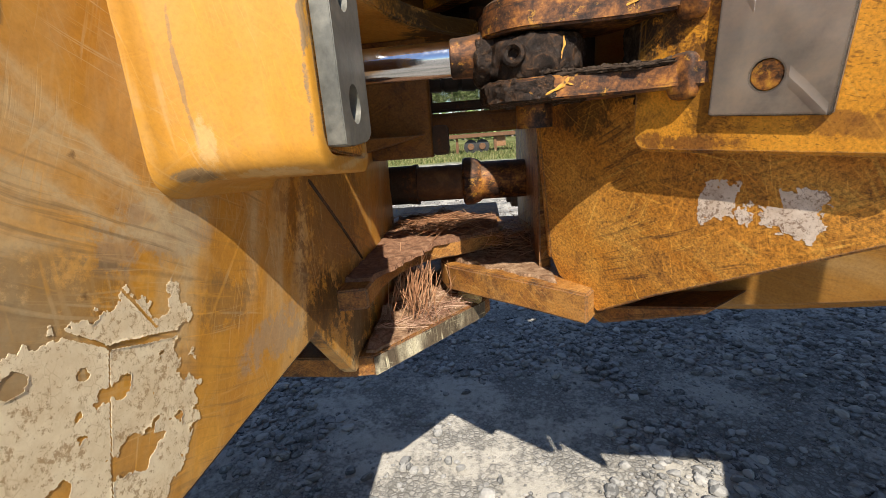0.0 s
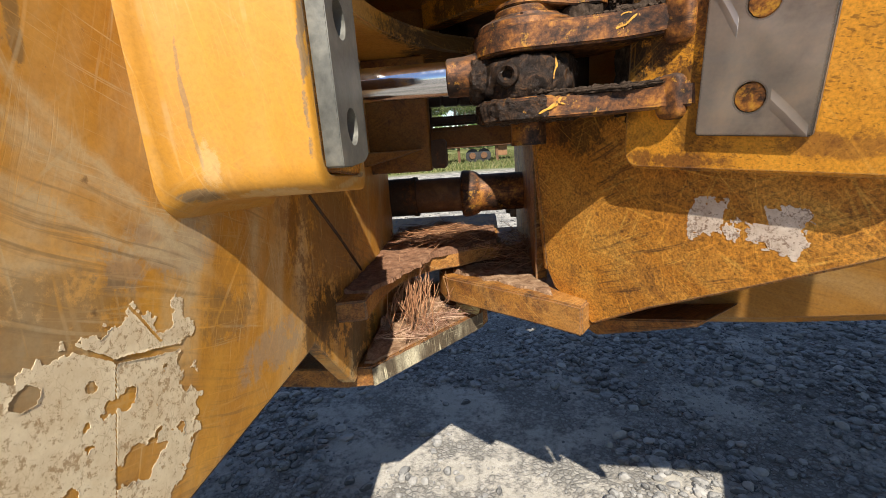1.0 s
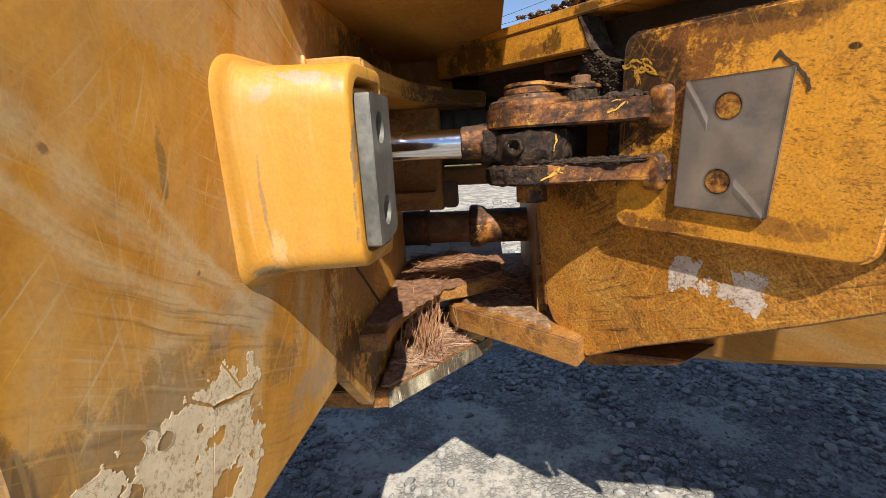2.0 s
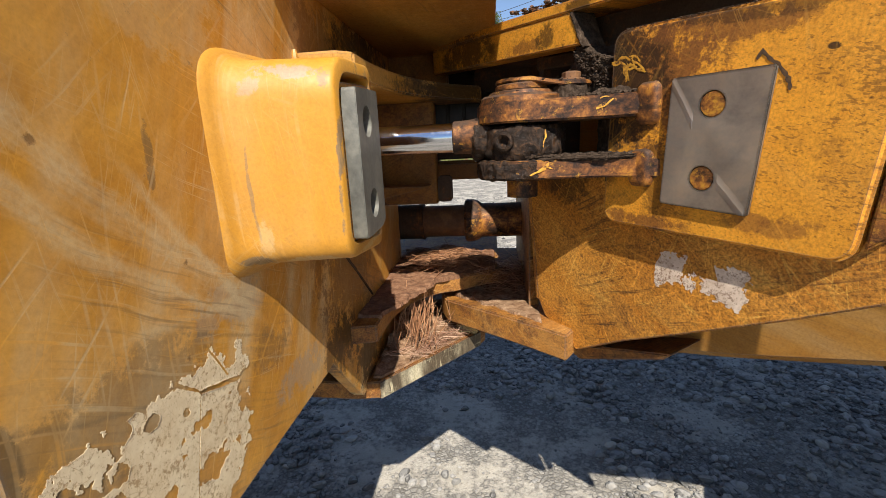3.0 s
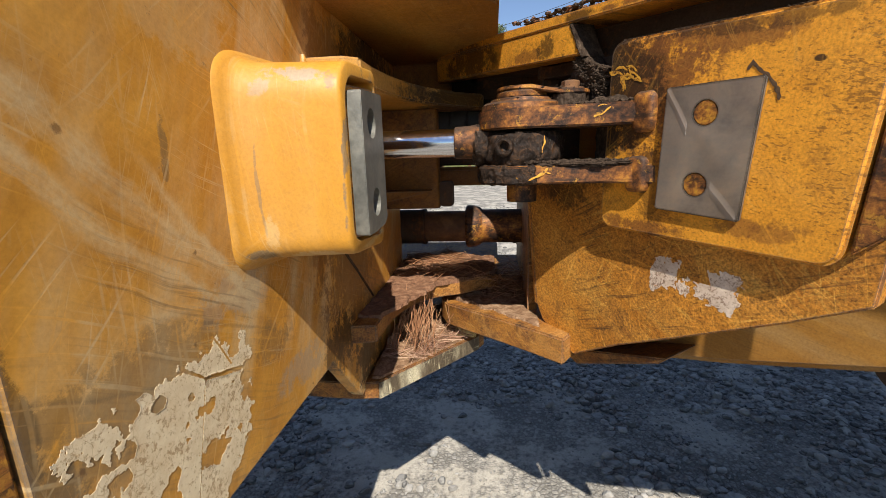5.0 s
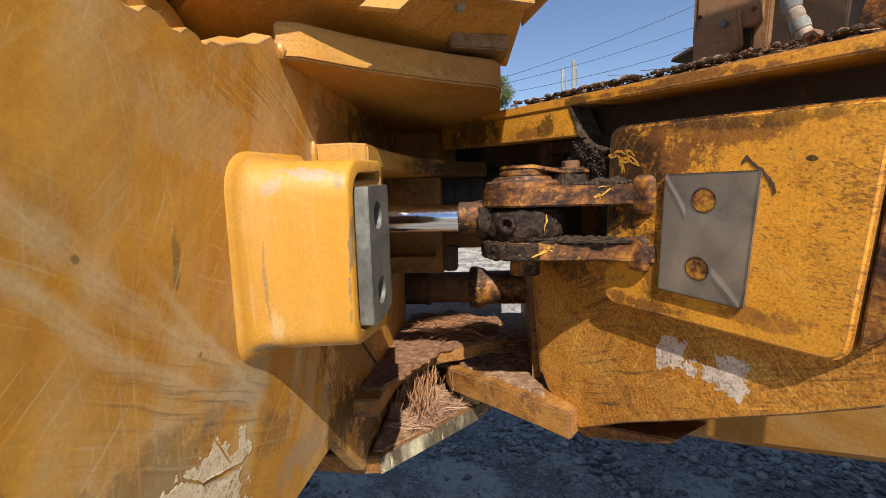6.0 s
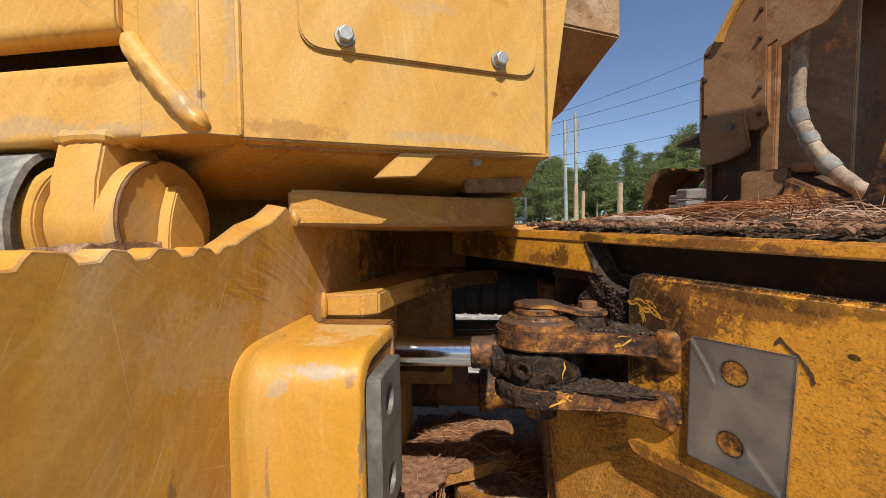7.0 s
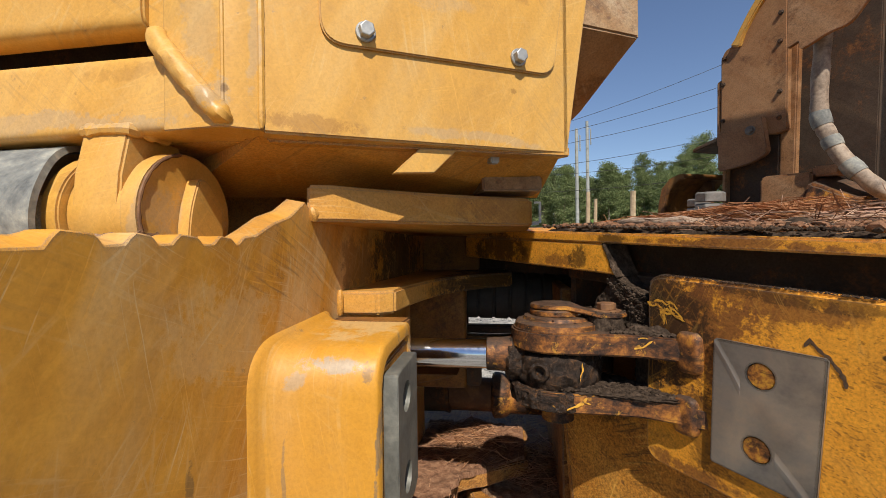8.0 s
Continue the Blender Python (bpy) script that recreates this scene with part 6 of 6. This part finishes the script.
strewn("twigs", "pale broken twigs and straw on the deck litter", 26, lambda r: (r.uniform(-0.24, 0.10), r.uniform(0.25, 0.5), 0.232 + abs(r.gauss(0, 0.010))), (0.06, 0.13), 0.0017, lambda r: (r.gauss(0, 1), r.gauss(0, 1), abs(r.gauss(0, 0.22))), 17, needle_pale, RM)
tagged(part("deck_dirt", mound(lambda a, b: b > 0.006 + 0.012 * abs(noise.noise(Vector((a * 25, 0, 3)))), 170, 44, -0.455, 0.6, 0.0, 0.6, 0.207, lambda a, b: 0.005 + 0.012 * min(1, b * 6), 12.0), dark_dirt), "black oily dirt lying along the deck edge", "dirt", kind="stuff").matrix_world = RM
tagged(part("lug_dirt", mound(lambda x, y: True, 60, 26, -0.422, -0.30, 0.40, 0.52, 1.6865, lambda x, y: 0.010 + 0.005 * abs(noise.noise(Vector((x * 90, y * 90, 2)))), 4.4), tan_dust), "dry crumbly dirt heaped at the feet of the lugs", "dirt", kind="stuff")
bark_piece = thing("bark_piece", "pale flat piece of pine bark on the deck", "bark", at=RM)
part("slab", rough_up(box(-0.35, -0.19, 0.13, 0.20, 0.216, 0.232, 0.004), 0.006, 40, 3), simple("pale_bark", [(0.36, (0.12, 0.075, 0.05)), (0.5, (0.33, 0.23, 0.16)), (0.66, (0.55, 0.44, 0.34))], 40, (0.9, 1), 0, 1.0, 0.004), bark_piece)


# ---------------------------------------------------------------- remains of decals
def ragged(name, label, inside, x0, x1, z0, z1, step, holes, material, place, curl=0.003, seed=0.0):
    """A thin flaked sheet: cells of a fine grid kept where the outline and the flaking allow it, lifted at its torn edges."""
    nx, nz = int((x1 - x0) / step), int((z1 - z0) / step)

    def keep(i, j):
        u, v = x0 + (i + 0.5) * step, z0 + (j + 0.5) * step
        w = 0.012 * noise.fractal(Vector((u * 70 + seed, v * 70, seed)), 0.7, 2.0, 5)
        w2 = 0.012 * noise.fractal(Vector((u * 70, v * 70 + 9, seed + 4)), 0.7, 2.0, 5)
        if not inside(u + w, v + w2):
            return False
        return noise.fractal(Vector((u * 16 + seed, v * 16, 2 * seed)), 0.8, 2.2, 5) < holes(u, v)
    cells = {(i, j) for i in range(nx) for j in range(nz) if keep(i, j)}
    # one flake for each piece that still hangs together
    flakes, left = [], set(cells)
    while left:
        stack, piece = [min(left)], set()
        left.discard(stack[0])
        while stack:
            i, j = stack.pop()
            piece.add((i, j))
            for q in ((i + 1, j), (i - 1, j), (i, j + 1), (i, j - 1)):
                if q in left:
                    left.discard(q)
                    stack.append(q)
        if len(piece) > 5:
            flakes.append(piece)
    whole = thing(name, label, "decal")
    for piece in flakes:
        bm = bmesh.new()
        top = {}

        def vert(i, j):
            if (i, j) not in top:
                near = sum((i + a, j + b) in piece for a in (-1, 0) for b in (-1, 0))
                u = x0 + (i + 0.35 * noise.noise(Vector((i * 0.9, j * 0.9, seed)))) * step
                v = z0 + (j + 0.35 * noise.noise(Vector((i * 0.9, j * 0.9, seed + 7)))) * step
                lift = 0.0004
                if near < 4:
                    lift += curl * max(0.0, noise.noise(Vector((u * 38, v * 38, seed + 3))) + 0.12)
                top[i, j] = (bm.verts.new(place(u, v, lift)), bm.verts.new(place(u, v, lift - 0.0003)))
            return top[i, j]
        for i, j in sorted(piece):
            q = [vert(i, j), vert(i + 1, j), vert(i + 1, j + 1), vert(i, j + 1)]
            bm.faces.new([k[0] for k in q])
            for a, b, (di, dj) in ((0, 1, (0, -1)), (1, 2, (1, 0)), (2, 3, (0, 1)), (3, 0, (-1, 0))):
                if (i + di, j + dj) not in piece:
                    bm.faces.new((q[b][0], q[a][0], q[a][1], q[b][1]))
        rim = [v for (i, j), pair in top.items() if any((i + a, j + b) not in piece for a in (-1, 0) for b in (-1, 0)) for v in pair]
        bmesh.ops.smooth_vert(bm, verts=rim, factor=0.5, use_axis_x=True, use_axis_y=True, use_axis_z=True)
        bmesh.ops.recalc_face_normals(bm, faces=bm.faces)
        part("flake", bm, material, whole, "", 40)
    return whole


def in_poly(poly):
    def test(x, y):
        c = False
        for (x0, y0), (x1, y1) in zip(poly, poly[1:] + poly[:1]):
            if (y0 > y) != (y1 > y) and x < (x1 - x0) * (y - y0) / (y1 - y0) + x0:
                c = not c
        return c
    return test


HOLES = ((0.356, 1.19, 0.014), (0.358, 1.162, 0.016), (0.364, 1.135, 0.022), (0.328, 1.158, 0.016), (0.345, 1.147, 0.018), (0.285, 1.228, 0.009), (0.254, 1.211, 0.008), (0.306, 1.208, 0.008), (0.38, 1.168, 0.009), (0.40, 1.125, 0.016), (0.33, 1.215, 0.005))


def flaked(u, v):
    t = 0.33
    for y, z, r in HOLES:
        t = min(t, -0.32 + 0.40 * math.hypot(u - y, v - z) / r)
    crack = 1.249 - 0.86 * (u - 0.322) if u < 0.352 else 1.222 - 0.31 * (u - 0.352)
    if abs(v - crack) < 0.0026 + 0.0016 * noise.noise(Vector((u * 60, v * 60, 2))) and u > 0.32:
        t = -2
    if abs(u - (0.381 + 0.55 * (1.25 - v))) < 0.0016 and v > 1.215:
        t = -2
    if abs(u - (0.354 - 0.30 * (1.222 - v))) < 0.0006 and v < 1.222:
        t = -2
    return t


ragged("decal", "large flaking cream decal torn on the yellow side plate", in_poly([(0.186, 1.07), (0.19, 1.22), (0.196, 1.248), (0.238, 1.25), (0.246, 1.231), (0.262, 1.231), (0.272, 1.246), (0.322, 1.249), (0.428, 1.249), (0.437, 1.236), (0.437, 1.205), (0.424, 1.19), (0.436, 1.165), (0.428, 1.13), (0.405, 1.095), (0.375, 1.09), (0.355, 1.066)]),
       0.18, 0.46, 1.064, 1.26, 0.0012, flaked, decal_cream, lambda u, v, h: (X_SIDE + h, u, v), 0.0011, 1.7)
on_pad = lambda u, v, h: RM @ Vector((u, 0.0245 - h, v))
ragged("decal", "small scraped grey-white decal square on the rear side plate", in_poly([(-0.068, -0.294), (-0.066, -0.232), (-0.012, -0.228), (-0.018, -0.24), (-0.022, -0.29)]), -0.08, 0.0, -0.30, -0.22, 0.0013, lambda u, v: 0.24, decal_grey, on_pad, 0.0004, 4.2)
ragged("decal", "small torn scrap of grey-white decal", in_poly([(-0.010, -0.284), (-0.010, -0.262), (0.002, -0.256), (0.008, -0.272), (0.0, -0.286)]), -0.02, 0.01, -0.30, -0.24, 0.0013, lambda u, v: 0.24, decal_grey, on_pad, 0.0004, 5.2)
ragged("decal", "scraped grey-white decal with a torn corner", in_poly([(0.010, -0.282), (0.022, -0.25), (0.03, -0.232), (0.082, -0.226), (0.084, -0.282), (0.07, -0.292)]), 0.0, 0.09, -0.30, -0.21, 0.0013, lambda u, v: 0.24 - (1.5 if (u < 0.045 and v > -0.256 and u + v * 0.4 < -0.062) else 0), decal_grey, on_pad, 0.0004, 6.4)


# ---------------------------------------------------------------- far yard: trees, poles, wires
def pine(seed, height):
    """A pine: tapered trunk, limbs, and a crown of many small clumps with gaps."""
    rng = random.Random(seed)
    t = thing("pine_tree", "tall green pine tree at the yard's edge", "tree", "pine trees beyond the yard")
    bend = rng.uniform(-0.3, 0.3)
    spine = [(bend * k * k, 0, height * k) for k in (0, 0.25, 0.5, 0.75, 0.97)]
    trunk = [tube(spine, [0.22, 0.19, 0.15, 0.09, 0.03], 8)]
    vs, fs = [], []
    low = rng.uniform(0.22, 0.42)
    for _ in range(90):
        k = low + (0.98 - low) * rng.random() ** 0.8
        reach = (1 - k) ** 0.6 * height * 0.125 * rng.uniform(0.5, 1.1) + 0.6
        a = rng.uniform(0, 6.283)
        p0 = Vector((bend * k * k, 0, height * k))
        p1 = p0 + Vector((math.cos(a) * reach, math.sin(a) * reach, reach * rng.uniform(0.0, 0.55)))
        trunk.append(tube([p0, p0.lerp(p1, 0.5), p1], [0.05, 0.035, 0.012], 5))
        for _ in range(270):
            c = p0.lerp(p1, rng.uniform(0.3, 1.12)) + Vector((rng.gauss(0, 0.42), rng.gauss(0, 0.42), rng.gauss(0, 0.24)))
            s = rng.uniform(0.03, 0.085)
            n = len(vs)
            for _ in range(4):
                vs.append(c + Vector((rng.gauss(0, s), rng.gauss(0, s), rng.gauss(0, s * 0.8))))
            fs += [(n, n + 1, n + 2), (n, n + 2, n + 3), (n, n + 3, n + 1), (n + 1, n + 3, n + 2)]
    part("trunk", join(*trunk), bark, t)
    me = bpy.data.meshes.new("crown")
    me.from_pydata(vs, [], fs)
    me.materials.append(foliage)
    crown = new("crown", me)
    crown.parent = t
    return t


rng = random.Random(5)
kinds = [pine(21 + i, h) for i, h in enumerate((17.0, 19.5, 15.5, 21.0))]
spots = []
for row, (dist, gap) in enumerate(((72, 2.6), (80, 2.8), (90, 3.0))):
    x = -14.0
    while x < 46:
        spots.append((x + rng.uniform(-0.8, 0.8), dist + rng.uniform(-3, 3)))
        x += gap * rng.uniform(0.75, 1.3)
for i, (x, y) in enumerate(spots):
    m = Matrix.Translation((x, y, 0)) @ Matrix.Rotation(rng.uniform(0, 6.28), 4, "Z") @ Matrix.Scale(rng.uniform(0.74, 1.0), 4)
    if i < 4:
        kinds[i].matrix_world = m
    else:
        k = kinds[rng.randrange(4)]
        c = copy_thing(k, Matrix.Identity(4))
        c.matrix_basis = m


def bush(seed):
    rng_b = random.Random(seed)
    vs, fs = [], []
    for _ in range(900):
        a, e = rng_b.uniform(0, 6.283), rng_b.random() ** 0.6
        r = rng_b.uniform(0.5, 1.0) * (1 + 0.3 * math.sin(3 * a + seed))
        c = Vector((math.cos(a) * r * 1.5 * (1 - e * 0.5), math.sin(a) * r * 1.5 * (1 - e * 0.5), e * 2.2 * r + 0.1))
        n = len(vs)
        for _ in range(3):
            vs.append(c + Vector((rng_b.gauss(0, 0.12), rng_b.gauss(0, 0.12), rng_b.gauss(0, 0.10))))
        fs.append((n, n + 1, n + 2))
    me = bpy.data.meshes.new("leaves")
    me.from_pydata(vs, [], fs)
    me.materials.append(bush_leaf)
    t = thing("bush", "bright green leafy bush below the pines", "bush", "bushes below the pines")
    c = new("leaves", me)
    c.parent = t
    return t


first = bush(3)
first.matrix_world = Matrix.Translation((-10, 63, 0)) @ Matrix.Scale(1.2, 4)
for i in range(34):
    c = copy_thing(first, Matrix.Identity(4))
    c.matrix_basis = Matrix.Translation((-7 + (i % 17) * 2.6 + rng.uniform(-1, 1), 64 + 14 * (i // 17) + rng.uniform(-3, 3), 0)) @ Matrix.Rotation(i * 1.7, 4, "Z") @ Matrix.Scale(rng.uniform(1.0, 1.7) * (1 + 0.6 * (i // 17)), 4)


def pole(x, y, top, label):
    t = thing("utility_pole", label, "utility pole", "utility poles")
    part("shaft", tube([(x, y, -0.2), (x, y, top * 0.5), (x, y, top)], [0.20, 0.17, 0.14], 14), pole_wood, t)
    return t


near_pole = pole(7.66, 45.3, 14.3, "tall grey utility pole standing before the pines")
far_pole = pole(6.63, 45.3, 13.6, "grey utility pole with a hanging insulator")
for owner, x, z in ((far_pole, 6.95, 11.3), (near_pole, 7.98, 11.9)):
    part("insulator", lathe([(0.0, 0.02)] + [(0.1 * k, 0.075 if k % 2 else 0.04) for k in range(1, 16)] + [(1.6, 0.02)], (x, 45.2, z), (0, 0, 1), 10), pole_wood, owner)
    part("bracket", tube([(x - 0.3, 45.25, z + 1.7), (x, 45.2, z + 1.62)], 0.03, 6), pole_wood, owner)
for z0, z1 in ((14.2, 17.9), (13.2, 16.0), (12.0, 14.2), (9.9, 11.5), (8.9, 9.8), (7.2, 8.0)):
    w = thing("power_line", "thin dark overhead power line", "power line", "power lines")
    pts = [(-6.0 + 36.0 * k / 12, 45.2 - 2.0 * k / 12, z0 + (z1 - z0) * (36.0 * k / 12 - 12.5) / 9.0 * 0.75 + 1.2 * ((k / 6 - 1) ** 2)) for k in range(13)]
    part("cable", tube(pts, 0.022, 5), rubber, w)

for x, y, h, r in ((1.41, 8.0, 2.66, 0.035), (2.16, 8.0, 2.65, 0.045), (1.57, 8.2, 2.55, 0.03)):
    s = thing("timber_post", "weathered pale timber post standing in the yard", "post", "timber posts")
    part("post", tube([(x, y, 0), (x + 0.02, y, h * 0.5), (x + 0.05, y, h)], [r * 1.3, r * 1.2, r], 8), wood, s)

# a white bar placed past the end of the deck to fit the camera's view
bar = thing("white_bar", "thin white painted angle bar behind the deck", "bar")
part("upright", box(0.2235, 0.2325, 1.690, 1.70, 1.771, 1.853, 0.001), white_metal, bar)
part("top_hook", box(0.205, 0.2235, 1.690, 1.70, 1.846, 1.853, 0.001), white_metal, bar)
part("foot", box(0.180, 0.2235, 1.690, 1.70, 1.764, 1.777, 0.001), white_metal, bar)


# parked trailer seen through the gap
def trailer():
    t = thing("flatbed_trailer", "dark rusty flatbed trailer parked on the grass", "trailer")
    part("bed", box(-6.0, 2.2, 27.0, 29.6, 0.95, 1.18, 0.03), rusty_steel, t)
    for x in (-4.9, -3.1, -1.4, 0.9):
        part("leg", box(x, x + 0.16, 27.2, 27.36, 0.0, 0.96, 0.01), rusty_steel, t)
    for x in (-0.5, 0.2):
        w = part("wheel", lathe([(0.0, 0.30), (0.03, 0.42), (0.22, 0.42), (0.25, 0.30)], (x, 27.3, 0.42), (0, 1, 0), 28), rubber, t)
        part("rim", lathe([(0.0, 0.2), (0.04, 0.18)], (x, 27.28, 0.42), (0, -1, 0), 20), rusty_steel, w)
    part("box", box(0.9, 1.6, 27.3, 28.4, 0.35, 0.95, 0.02), tan, t)


trailer()


def turf(count, spread, seed):
    rng_t = np.random.default_rng(seed)
    x0, x1, y0, y1 = spread
    px, py = rng_t.uniform(x0, x1, count), rng_t.uniform(y0, y1, count)
    h = rng_t.uniform(0.05, 0.26, count)
    a = rng_t.uniform(0, 6.283, count)
    w = h * 0.09 + 0.006
    lean = rng_t.normal(0, 0.35, (count, 2)) * h[:, None]
    z = np.zeros(count)
    v = np.stack([np.stack([px - np.cos(a) * w, py - np.sin(a) * w, z], 1), np.stack([px + np.cos(a) * w, py + np.sin(a) * w, z], 1), np.stack([px + lean[:, 0], py + lean[:, 1], h], 1)], 1)
    me = bpy.data.meshes.new("grass")
    me.from_pydata(v.reshape(-1, 3).tolist(), [], np.arange(count * 3).reshape(-1, 3).tolist())
    me.materials.append(grass_blade)
    return me


tagged(new("grass", turf(42000, (-9, 9, 21.0, 46.0), 9)), "dry yellow-green grass beyond the gravel", "grass", kind="stuff")
